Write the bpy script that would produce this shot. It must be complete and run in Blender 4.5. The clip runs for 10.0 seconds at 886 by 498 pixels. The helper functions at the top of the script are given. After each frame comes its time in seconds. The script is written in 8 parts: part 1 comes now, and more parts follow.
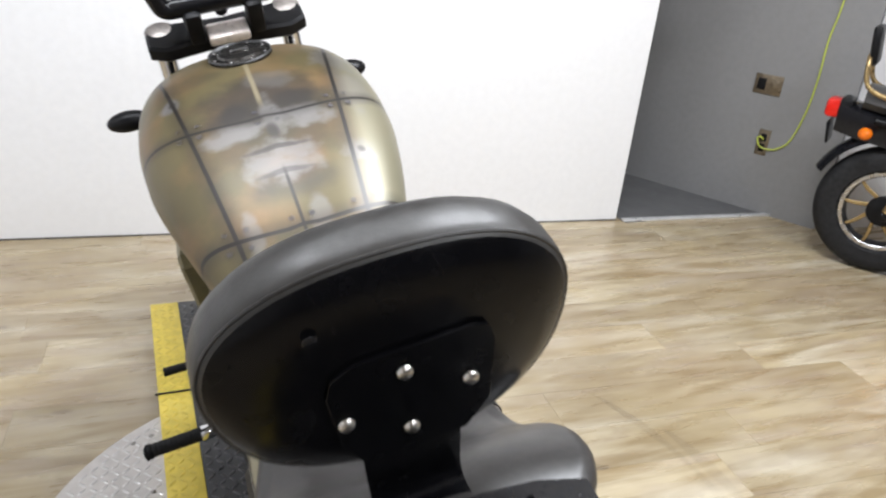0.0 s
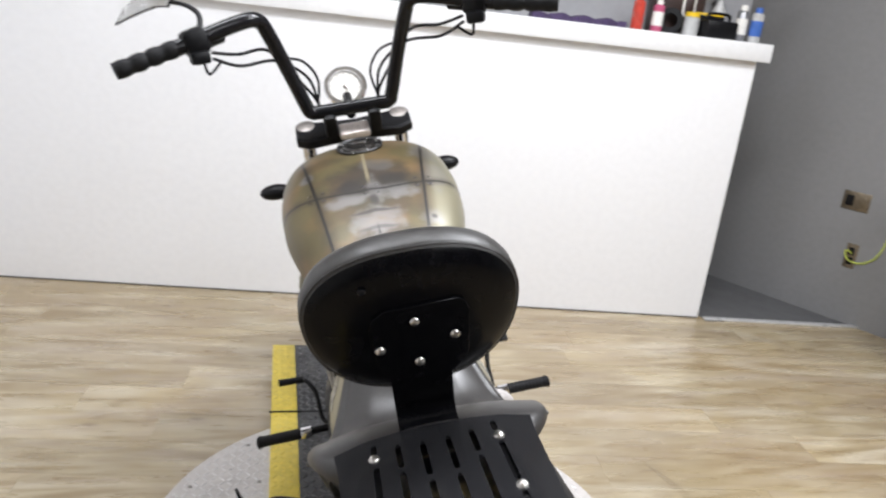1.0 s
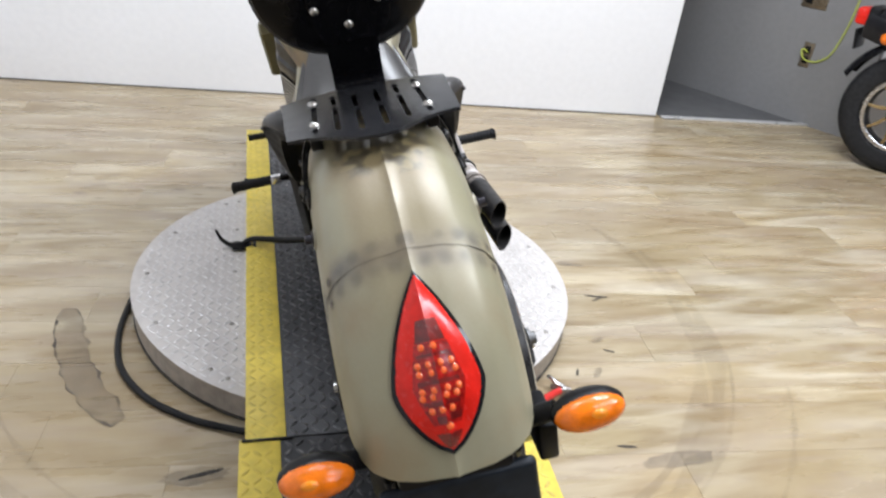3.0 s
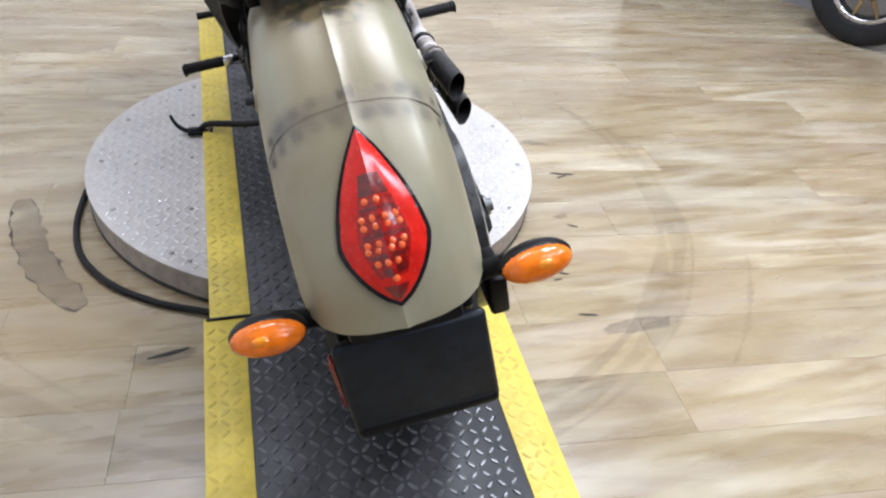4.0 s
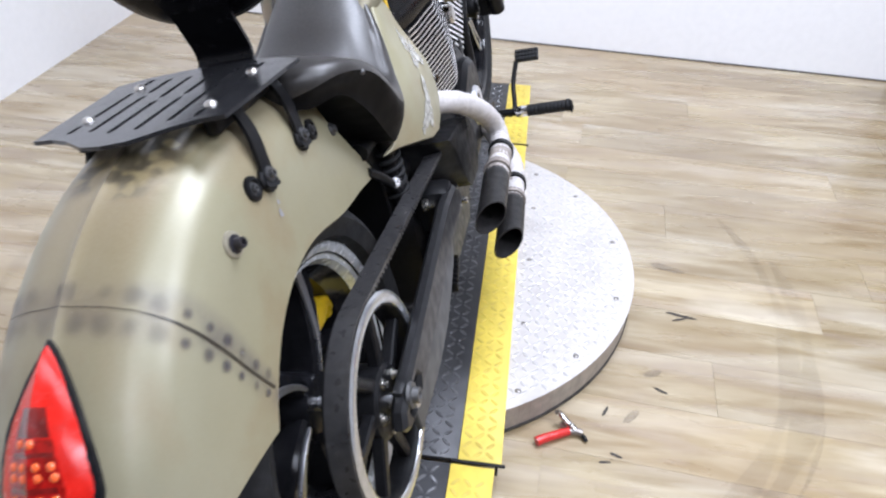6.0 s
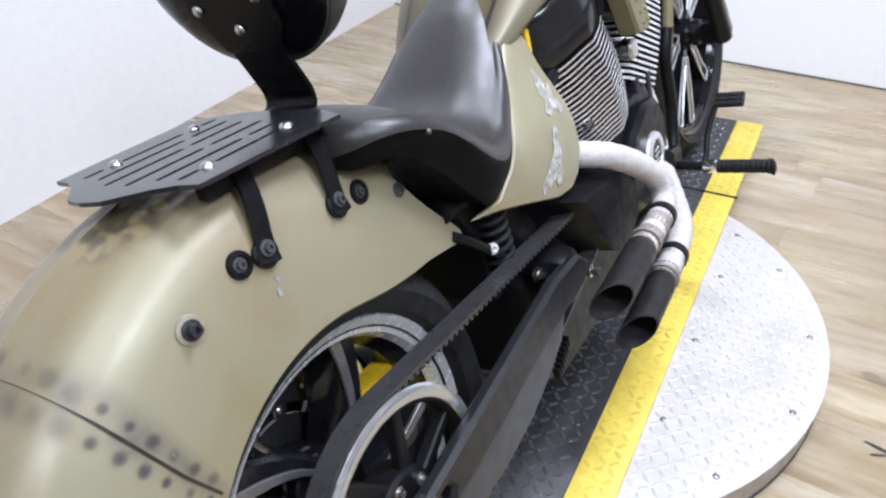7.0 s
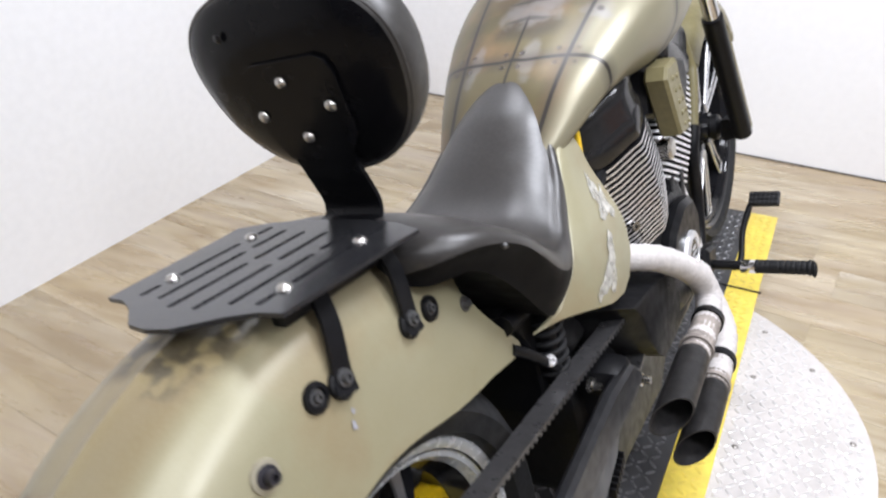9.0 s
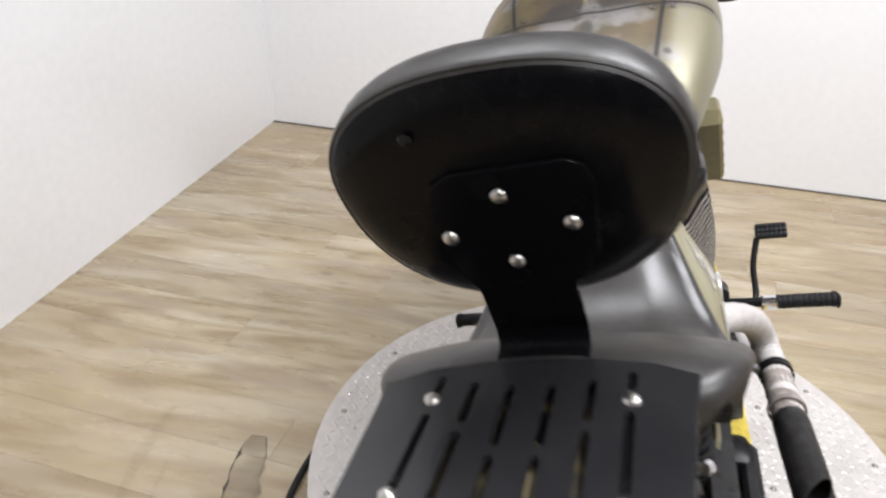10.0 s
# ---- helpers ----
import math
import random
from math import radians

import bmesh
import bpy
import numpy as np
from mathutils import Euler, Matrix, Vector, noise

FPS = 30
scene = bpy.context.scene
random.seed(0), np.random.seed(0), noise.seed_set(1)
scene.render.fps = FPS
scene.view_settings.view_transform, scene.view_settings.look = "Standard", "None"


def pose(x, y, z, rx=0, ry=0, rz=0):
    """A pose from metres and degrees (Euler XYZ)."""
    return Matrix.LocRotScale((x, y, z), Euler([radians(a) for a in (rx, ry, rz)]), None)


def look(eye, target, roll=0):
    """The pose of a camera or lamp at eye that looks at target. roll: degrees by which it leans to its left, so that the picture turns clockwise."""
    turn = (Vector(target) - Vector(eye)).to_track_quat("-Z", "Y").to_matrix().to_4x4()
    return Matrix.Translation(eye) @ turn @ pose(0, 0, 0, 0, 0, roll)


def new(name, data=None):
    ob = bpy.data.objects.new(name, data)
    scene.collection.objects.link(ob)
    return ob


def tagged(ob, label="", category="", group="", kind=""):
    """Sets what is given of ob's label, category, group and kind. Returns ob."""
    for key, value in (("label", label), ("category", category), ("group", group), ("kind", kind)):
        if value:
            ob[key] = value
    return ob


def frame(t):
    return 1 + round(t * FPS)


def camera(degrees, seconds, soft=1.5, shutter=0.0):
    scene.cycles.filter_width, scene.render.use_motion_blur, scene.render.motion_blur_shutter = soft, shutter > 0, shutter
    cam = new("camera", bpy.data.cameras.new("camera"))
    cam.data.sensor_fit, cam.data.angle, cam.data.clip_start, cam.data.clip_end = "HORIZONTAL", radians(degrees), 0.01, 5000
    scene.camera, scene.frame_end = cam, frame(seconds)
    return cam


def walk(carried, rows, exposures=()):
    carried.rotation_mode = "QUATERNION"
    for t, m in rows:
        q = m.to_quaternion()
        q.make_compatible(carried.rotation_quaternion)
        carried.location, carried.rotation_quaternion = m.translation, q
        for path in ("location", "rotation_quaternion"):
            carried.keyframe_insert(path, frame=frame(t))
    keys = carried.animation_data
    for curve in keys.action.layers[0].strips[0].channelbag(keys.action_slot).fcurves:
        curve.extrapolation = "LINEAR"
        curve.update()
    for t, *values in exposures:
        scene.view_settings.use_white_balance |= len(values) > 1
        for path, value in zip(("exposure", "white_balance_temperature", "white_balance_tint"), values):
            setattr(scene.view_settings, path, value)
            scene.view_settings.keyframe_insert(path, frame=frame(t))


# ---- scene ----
cam = camera(62.2, 10.0, 2.2, 0.35)
PATH = [
    (0, (-0.322, -0.461, 1.381), (0.401, 1.211, 0.556), 5.7),
    (0.5, (-0.362, -0.717, 1.426), (0.29, 1.03, 0.703), 7.1),
    (1, (-0.328, -0.91, 1.459), (0.092, 0.948, 0.851), 6.6),
    (1.5, (-0.214, -1.094, 1.439), (-0.024, 0.811, 0.861), 6.5),
    (2, (-0.229, -1.157, 1.402), (0.037, 0.709, 0.733), 8.1),
    (2.5, (-0.272, -1.209, 1.328), (0.106, 0.557, 0.469), 7.1),
    (3, (-0.27, -1.238, 1.277), (0.191, 0.451, 0.31), 6.8),
    (3.2, (-0.261, -1.246, 1.26), (0.244, 0.409, 0.257), 7.1),
    (4.3, (-0.191, -1.268, 1.229), (0.287, 0.24, 0.005), 5.9),
    (4.5, (-0.136, -1.248, 1.246), (0.215, 0.333, 0.072), 2.5),
    (5, (0.091, -1.225, 1.299), (0.147, 0.5, 0.289), 4.6),
    (5.2, (0.151, -1.213, 1.309), (0.108, 0.498, 0.275), 2.6),
    (6.3, (0.389, -0.823, 1.299), (0.076, 0.73, 0.078), 0.6),
    (6.5, (0.423, -0.765, 1.284), (-0.053, 0.741, 0.057), -3.0),
    (7, (0.516, -0.652, 1.301), (-0.313, 0.736, 0.124), -2.9),
    (7.5, (0.582, -0.608, 1.279), (-0.3, 0.747, 0.102), -1.7),
    (8, (0.598, -0.583, 1.251), (-0.239, 0.739, 0.005), -2.3),
    (8.5, (0.565, -0.576, 1.271), (-0.396, 0.784, 0.163), -4.8),
    (9, (0.379, -0.636, 1.316), (-0.452, 0.875, 0.303), -1.0),
    (9.5, (0.139, -0.68, 1.342), (-0.41, 0.965, 0.346), 1.3),
    (10, (-0.078, -0.551, 1.316), (-0.474, 1.145, 0.331), 0.9),
]
walk(cam, [(t, look(eye, target, roll)) for t, eye, target, roll in PATH], [(0, -0.32, 6300, 12), (1.0, -0.42, 6350, 13), (2.5, -0.33, 6250, 12), (4.5, -0.27, 5800, 15), (6.5, -0.25, 5770, 16), (8.5, -0.27, 5980, 15), (9.2, -0.28, 6300, 15), (10, -0.41, 6450, 14)])

# ---- light: closed showroom, ceiling panels added out of view ----
world = bpy.data.worlds.new("world")
scene.world = world
world.use_nodes = True
world.node_tree.nodes["Background"].inputs[0].default_value = (0.8, 0.85, 0.9, 1)
world.node_tree.nodes["Background"].inputs[1].default_value = 0.05

CEIL = 3.1
# no fixture known: places and watts set for the brightness wanted
LAMPS = [(-0.8, 1.2, 42), (0.85, 0.95, 104), (0.6, -0.9, 23), (2.1, -0.4, 84), (0.9, -2.6, 50)]
for lx, ly, watts in LAMPS:
    lamp = bpy.data.lights.new("added_ceiling_lamp", "AREA")
    lamp.shape, lamp.size, lamp.size_y, lamp.energy = "RECTANGLE", 1.15, 0.55, watts
    lamp.color = (0.95, 0.98, 1.0)
    lob = new("added_ceiling_lamp", lamp)
    lob.matrix_world = pose(lx, ly, CEIL - 0.07)

# ---- materials ----
def ramp_mix(nt, fac, a, b):
    m = nt.nodes.new("ShaderNodeMix")
    m.data_type = "RGBA"
    nt.links.new(fac, m.inputs["Factor"])
    for sock, v in ((m.inputs["A"], a), (m.inputs["B"], b)):
        if isinstance(v, tuple):
            sock.default_value = (*v, 1) if len(v) == 3 else v
        else:
            nt.links.new(v, sock)
    return m.outputs["Result"]


def noise_fac(nt, vec, scale, lo=0.35, hi=0.65, detail=4.0, distort=0.0):
    n = nt.nodes.new("ShaderNodeTexNoise")
    n.inputs["Scale"].default_value, n.inputs["Detail"].default_value = scale, detail
    n.inputs["Distortion"].default_value = distort
    nt.links.new(vec, n.inputs["Vector"])
    r = nt.nodes.new("ShaderNodeMapRange")
    r.inputs["From Min"].default_value, r.inputs["From Max"].default_value = lo, hi
    nt.links.new(n.outputs["Fac"], r.inputs["Value"])
    return r.outputs["Result"]


def coords(nt, scale=(1, 1, 1), which="Object"):
    tc = nt.nodes.new("ShaderNodeTexCoord")
    mp = nt.nodes.new("ShaderNodeMapping")
    mp.inputs["Scale"].default_value = scale
    nt.links.new(tc.outputs[which], mp.inputs["Vector"])
    return mp.outputs["Vector"]


def math_node(nt, op, a, b=0.0, c=0.0):
    m = nt.nodes.new("ShaderNodeMath")
    m.operation = op
    for sock, v in zip(m.inputs, (a, b, c)):
        if isinstance(v, (int, float)):
            sock.default_value = v
        else:
            nt.links.new(v, sock)
    return m.outputs[0]


def surface(name, base, rough, metal=0.0, vary=0.12, grain=60.0, broad=4.0, bump=0.1, bump_scale=200.0, coat=0.0, spec=0.5, rough_vary=0.1, stain=None):
    """A plain surface with grain, broad unevenness, uneven gloss and fine relief."""
    m = bpy.data.materials.new(name)
    m.use_nodes = True
    nt = m.node_tree
    p = nt.nodes["Principled BSDF"]
    v = coords(nt)
    dark = tuple(c * (1 - vary) for c in base)
    lite = tuple(min(1.0, c * (1 + vary)) for c in base)
    col = ramp_mix(nt, noise_fac(nt, v, grain), dark, lite)
    col = ramp_mix(nt, math_node(nt, "MULTIPLY", noise_fac(nt, v, broad, 0.3, 0.7), 0.5), col, dark)
    if stain:
        col = ramp_mix(nt, math_node(nt, "MULTIPLY", noise_fac(nt, v, broad * 1.7, 0.58, 0.75), 0.6), col, stain)
    nt.links.new(col, p.inputs["Base Color"])
    rr = nt.nodes.new("ShaderNodeMapRange")
    rr.inputs["To Min"].default_value, rr.inputs["To Max"].default_value = max(0.02, rough - rough_vary), min(1, rough + rough_vary)
    nt.links.new(noise_fac(nt, v, broad * 5, 0.3, 0.7), rr.inputs["Value"])
    nt.links.new(rr.outputs["Result"], p.inputs["Roughness"])
    p.inputs["Metallic"].default_value = metal
    p.inputs["Coat Weight"].default_value = coat
    p.inputs["Coat Roughness"].default_value = 0.12
    p.inputs["Specular IOR Level"].default_value = spec
    if bump:
        b = nt.nodes.new("ShaderNodeBump")
        b.inputs["Strength"].default_value, b.inputs["Distance"].default_value = bump, 0.002
        nn = nt.nodes.new("ShaderNodeTexNoise")
        nn.inputs["Scale"].default_value = bump_scale
        nt.links.new(v, nn.inputs["Vector"])
        nt.links.new(nn.outputs["Fac"], b.inputs["Height"])
        nt.links.new(b.outputs["Normal"], p.inputs["Normal"])
    return m


WALL = surface("wall_paint_white", (0.86, 0.86, 0.87), 0.45, vary=0.02, grain=30, broad=0.8, bump=0.12, bump_scale=120)
WALL_GREY = surface("wall_paint_grey", (0.30, 0.30, 0.31), 0.6, vary=0.04, grain=30, broad=0.8, bump=0.12, bump_scale=120)
CEILING = surface("ceiling_paint", (0.75, 0.75, 0.74), 0.8, vary=0.03, grain=20)
LEDGE = surface("ledge_paint", (0.80, 0.80, 0.80), 0.4, vary=0.03, grain=30, broad=1.5)
RUBBER = surface("rubber_black", (0.014, 0.014, 0.015), 0.6, vary=0.25, grain=80, bump=0.25, spec=0.2)
TYRE = surface("tyre_rubber", (0.016, 0.016, 0.017), 0.62, vary=0.3, grain=50, broad=9, bump=0.3, bump_scale=150, spec=0.25)
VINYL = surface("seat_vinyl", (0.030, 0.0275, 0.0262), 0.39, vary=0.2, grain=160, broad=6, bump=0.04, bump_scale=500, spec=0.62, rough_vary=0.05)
# near-black copy of the seat vinyl, shade put into the colour
SHADE_VINYL = surface("seat_shade_vinyl", (0.0045, 0.0045, 0.005), 0.5, vary=0.2, grain=160, broad=6, bump=0.08, bump_scale=500, spec=0.07)
PADVINYL = surface("pad_vinyl", (0.037, 0.035, 0.033), 0.40, vary=0.2, grain=120, broad=7, bump=0.12, bump_scale=500)
BLACK = surface("black_paint_satin", (0.006, 0.006, 0.007), 0.38, vary=0.25, grain=90, broad=8, bump=0.05, spec=0.2)
BLACKGLOSS = surface("black_paint_gloss", (0.011, 0.011, 0.013), 0.10, vary=0.2, grain=60, broad=7, bump=0.02, rough_vary=0.05, spec=0.28)
BACKSHELL = surface("back_shell_black", (0.004, 0.004, 0.005), 0.22, vary=0.2, grain=60, broad=7, bump=0.02, rough_vary=0.08, spec=0.16)
CASE = surface("engine_case_black", (0.007, 0.007, 0.008), 0.42, vary=0.3, grain=140, broad=12, bump=0.25, bump_scale=500, spec=0.2)
RACK = surface("rack_gloss_black", (0.020, 0.020, 0.022), 0.20, vary=0.15, grain=300, broad=6, bump=0.02, bump_scale=900, spec=0.6, rough_vary=0.03)
STEELBLACK = surface("powdercoat_black", (0.018, 0.018, 0.019), 0.36, vary=0.15, grain=300, broad=6, bump=0.15, bump_scale=900, spec=0.4)
CHROME = surface("chrome", (0.72, 0.72, 0.74), 0.09, metal=1.0, vary=0.06, grain=40, bump=0.02, rough_vary=0.05)
STEEL = surface("brushed_steel", (0.66, 0.66, 0.68), 0.27, metal=1.0, vary=0.12, grain=120, bump=0.08)
ZINC = surface("zinc_bolt", (0.62, 0.60, 0.57), 0.28, metal=1.0, vary=0.15, grain=200)
FIN = surface("machined_fin_edge", (0.86, 0.86, 0.88), 0.34, metal=0.7, vary=0.08, grain=120)
AMBER = surface("amber_lens", (0.83, 0.180, 0.004), 0.16, vary=0.22, grain=60, broad=22, bump=0.30, bump_scale=240, coat=0.35, spec=0.35)
REDLENS = surface("red_lens", (0.68, 0.017, 0.009), 0.22, vary=0.15, grain=50, broad=25, bump=0.05, bump_scale=120, coat=0.08, spec=0.3)
REDDARK = surface("red_lens_dark", (0.17, 0.007, 0.006), 0.2, vary=0.4, grain=90, broad=40, coat=0.8)
LED = surface("led_reflector", (1.0, 0.15, 0.026), 0.12, vary=0.1, grain=90, coat=0.8)
YELLOW = surface("caliper_yellow", (0.72, 0.47, 0.012), 0.32, vary=0.08, grain=90)
REDHANDLE = surface("handle_red_vinyl", (0.62, 0.030, 0.025), 0.35, vary=0.1, grain=60)
DECAL = surface("white_smear_paint", (0.50, 0.485, 0.44), 0.5, vary=0.2, grain=90, broad=30)
PAINTLINE = surface("dark_paint_line", (0.030, 0.024, 0.018), 0.45, vary=0.3, grain=120)
DIAL = surface("dial_face", (0.75, 0.73, 0.68), 0.35, vary=0.05, grain=40)
CORD = surface("cord_lime", (0.55, 0.62, 0.10), 0.45, vary=0.1)
DULLBOLT = surface("bolt_dull_steel", (0.13, 0.13, 0.133), 0.42, metal=0.8, vary=0.2, grain=200)
DULLCAP = surface("dusty_fork_cap", (0.34, 0.31, 0.29), 0.42, metal=0.8, vary=0.2, grain=90)
IVORY = surface("plate_bronze", (0.20, 0.16, 0.11), 0.35, metal=0.6, vary=0.2, grain=60)
OLIVE_PLAIN = surface("olive_paint_flat", (0.175, 0.152, 0.074), 0.42, vary=0.1, grain=80, broad=7, bump=0.06)
_nt = DECAL.node_tree
_nt.links.new(math_node(_nt, "MULTIPLY", noise_fac(_nt, coords(_nt), 45.0, 0.22, 0.62, 3), 0.85), _nt.nodes["Principled BSDF"].inputs["Alpha"])


def fender_paint():
    """Khaki-olive satin paint, brassy airbrushed shading and dark smudges under the rack."""
    m = bpy.data.materials.new("olive_airbrush")
    m.use_nodes = True
    nt = m.node_tree
    p = nt.nodes["Principled BSDF"]
    v = coords(nt)
    base = ramp_mix(nt, noise_fac(nt, v, 3.0, 0.3, 0.7), (0.256, 0.234, 0.134), (0.296, 0.277, 0.188))
    base = ramp_mix(nt, math_node(nt, "MULTIPLY", noise_fac(nt, v, 7.0, 0.48, 0.70), 0.5), base, (0.235, 0.155, 0.072))
    sep = nt.nodes.new("ShaderNodeSeparateXYZ")
    nt.links.new(v, sep.inputs[0])
    dy, dz = math_node(nt, "ADD", sep.outputs[1], 0.19), math_node(nt, "SUBTRACT", sep.outputs[2], 0.345)
    angle = math_node(nt, "MULTIPLY", math_node(nt, "ARCTAN2", dz, dy), 57.2958)
    rad = math_node(nt, "SQRT", math_node(nt, "ADD", math_node(nt, "MULTIPLY", dy, dy), math_node(nt, "MULTIPLY", dz, dz)))
    drop = math_node(nt, "POWER", math_node(nt, "MULTIPLY", math_node(nt, "SUBTRACT", 0.4845, rad), 5.0), 2.0)
    away = math_node(nt, "ABSOLUTE", math_node(nt, "SUBTRACT", angle, math_node(nt, "MULTIPLY_ADD", drop, 9.0, 123.0)))
    soft = nt.nodes.new("ShaderNodeMapRange")
    soft.interpolation_type = "SMOOTHSTEP"
    soft.inputs["From Min"].default_value, soft.inputs["From Max"].default_value = 5.2, 0.2
    nt.links.new(away, soft.inputs["Value"])
    base = ramp_mix(nt, math_node(nt, "MULTIPLY", soft.outputs["Result"], math_node(nt, "MULTIPLY_ADD", noise_fac(nt, v, 15.0, 0.36, 0.62), 0.72, 0.10)), base, (0.085, 0.075, 0.078))
    # camouflage smudges on the crown below the rack
    crown = nt.nodes.new("ShaderNodeMapRange")
    crown.interpolation_type = "SMOOTHSTEP"
    crown.inputs["From Min"].default_value, crown.inputs["From Max"].default_value = 110.0, 103.5
    nt.links.new(math_node(nt, "ADD", angle, math_node(nt, "MULTIPLY", noise_fac(nt, v, 20.0, 0.3, 0.7), 7.0)), crown.inputs["Value"])
    side = nt.nodes.new("ShaderNodeMapRange")
    side.interpolation_type = "SMOOTHSTEP"
    side.inputs["From Min"].default_value, side.inputs["From Max"].default_value = 0.085, 0.050
    nt.links.new(math_node(nt, "ABSOLUTE", sep.outputs[0]), side.inputs["Value"])
    mask = math_node(nt, "MULTIPLY", crown.outputs["Result"], side.outputs["Result"])
    camo = ramp_mix(nt, noise_fac(nt, v, 38.0, 0.50, 0.60, 1), (0.040, 0.033, 0.022), (0.23, 0.185, 0.085))
    halo = nt.nodes.new("ShaderNodeMapRange")
    halo.interpolation_type = "SMOOTHSTEP"
    halo.inputs["From Min"].default_value, halo.inputs["From Max"].default_value = 150.0, 102.0
    nt.links.new(angle, halo.inputs["Value"])
    base = ramp_mix(nt, math_node(nt, "MULTIPLY", math_node(nt, "MULTIPLY", halo.outputs["Result"], side.outputs["Result"]), 0.75), base, (0.20, 0.143, 0.07))
    base = ramp_mix(nt, math_node(nt, "MULTIPLY", mask, 0.80), base, camo)
    base = ramp_mix(nt, math_node(nt, "MULTIPLY", noise_fac(nt, v, 260.0, 0.3, 0.8), 0.14), base, (0.36, 0.33, 0.24))
    nt.links.new(base, p.inputs["Base Color"])
    p.inputs["Metallic"].default_value = 0.10
    rr = nt.nodes.new("ShaderNodeMapRange")
    rr.inputs["To Min"].default_value, rr.inputs["To Max"].default_value = 0.34, 0.52
    nt.links.new(noise_fac(nt, v, 14.0, 0.3, 0.7), rr.inputs["Value"])
    nt.links.new(rr.outputs["Result"], p.inputs["Roughness"])
    p.inputs["Coat Weight"].default_value = 0.38
    p.inputs["Coat Roughness"].default_value = 0.36
    b = nt.nodes.new("ShaderNodeBump")
    b.inputs["Strength"].default_value, b.inputs["Distance"].default_value = 0.05, 0.001
    nn = nt.nodes.new("ShaderNodeTexNoise")
    nn.inputs["Scale"].default_value = 400
    nt.links.new(v, nn.inputs["Vector"])
    nt.links.new(nn.outputs["Fac"], b.inputs["Height"])
    nt.links.new(b.outputs["Normal"], p.inputs["Normal"])
    return m


OLIVE = fender_paint()


# ---- mesh helpers ----
def part(name, bm, material, parent, label="", smooth=True):
    """Links a bmesh as one mesh object under a thing or a part."""
    me = bpy.data.meshes.new(name)
    bmesh.ops.recalc_face_normals(bm, faces=bm.faces[:])
    for f in bm.faces:
        f.smooth = smooth
    bm.to_mesh(me)
    bm.free()
    me.materials.append(material)
    if smooth:
        me.set_sharp_from_angle(angle=radians(38))
    ob = new(name, me)
    ob.parent = parent
    if label:
        ob["label"] = label
    return ob


def thing(name, label, category, m=None, group="", kind=""):
    ob = new(name)
    ob.empty_display_size = 0.05
    if m is not None:
        ob.matrix_world = m
    return tagged(ob, label, category, group, kind)


def bm_box(size, centre=(0, 0, 0), bevel=0.004, rot=None, seg=2):
    bm = bmesh.new()
    bmesh.ops.create_cube(bm, size=1.0)
    bmesh.ops.scale(bm, vec=size, verts=bm.verts)
    if bevel:
        bmesh.ops.bevel(bm, geom=bm.edges[:], offset=min(bevel, min(size) * 0.45), segments=seg, profile=0.5, affect="EDGES")
    if rot is not None:
        bmesh.ops.transform(bm, matrix=rot, verts=bm.verts)
    bmesh.ops.translate(bm, vec=centre, verts=bm.verts)
    return bm


def join(*bms):
    """One bmesh out of several."""
    out = bms[0]
    for other in bms[1:]:
        me = bpy.data.meshes.new("tmp")
        other.to_mesh(me)
        other.free()
        out.from_mesh(me)
        bpy.data.meshes.remove(me)
    return out


def smooth_path(points, steps=8):
    """A Catmull-Rom curve through the points."""
    pts = [Vector(p) for p in points]
    if len(pts) < 3:
        return pts
    out = []
    for i in range(len(pts) - 1):
        p0, p1, p2, p3 = pts[max(i - 1, 0)], pts[i], pts[i + 1], pts[min(i + 2, len(pts) - 1)]
        for k in range(steps):
            t = k / steps
            out.append(0.5 * (2 * p1 + (p2 - p0) * t + (2 * p0 - 5 * p1 + 4 * p2 - p3) * t * t + (3 * p1 - p0 - 3 * p2 + p3) * t ** 3))
    out.append(pts[-1])
    return out


def bm_tube(points, radius, seg=12, steps=8, ends=True, wobble=0.0, hollow=0.0):
    """A round tube along a curve; radius a number or a function of the share of the way."""
    path = smooth_path(points, steps)
    bm = bmesh.new()
    up = Vector((0.13, 0.21, 0.97))
    rings = []
    for i, p in enumerate(path):
        d = (path[min(i + 1, len(path) - 1)] - path[max(i - 1, 0)]).normalized()
        side = d.cross(up)
        if side.length < 0.05:
            side = d.cross(Vector((1, 0, 0)))
        side.normalize()
        up2 = side.cross(d).normalized()
        up = up2
        r = radius(i / (len(path) - 1)) if callable(radius) else radius
        if wobble:
            r *= 1 + wobble * math.sin(i * 2.1)
        rings.append([bm.verts.new(p + r * (math.cos(a) * side + math.sin(a) * up2)) for a in (2 * math.pi * k / seg for k in range(seg))])
    for a, b in zip(rings, rings[1:]):
        for k in range(seg):
            bm.faces.new((a[k], a[(k + 1) % seg], b[(k + 1) % seg], b[k]))
    if ends:
        for ring in (rings[0], rings[-1]):
            bm.faces.new(ring)
    return bm


def bm_lathe(profile, seg=48, closed=True, start=0.0, sweep=360.0):
    """Turns (x, r) pairs round the x axis."""
    bm = bmesh.new()
    full = sweep >= 360
    n = seg if full else seg + 1
    rows = []
    for k in range(n):
        a = radians(start) + radians(sweep) * k / seg
        rows.append([bm.verts.new((x, r * math.cos(a), r * math.sin(a))) for x, r in profile])
    m = len(profile)
    for k in range(seg):
        a, b = rows[k], rows[(k + 1) % n]
        for i in range(m if closed else m - 1):
            j = (i + 1) % m
            bm.faces.new((a[i], a[j], b[j], b[i]))
    return bm


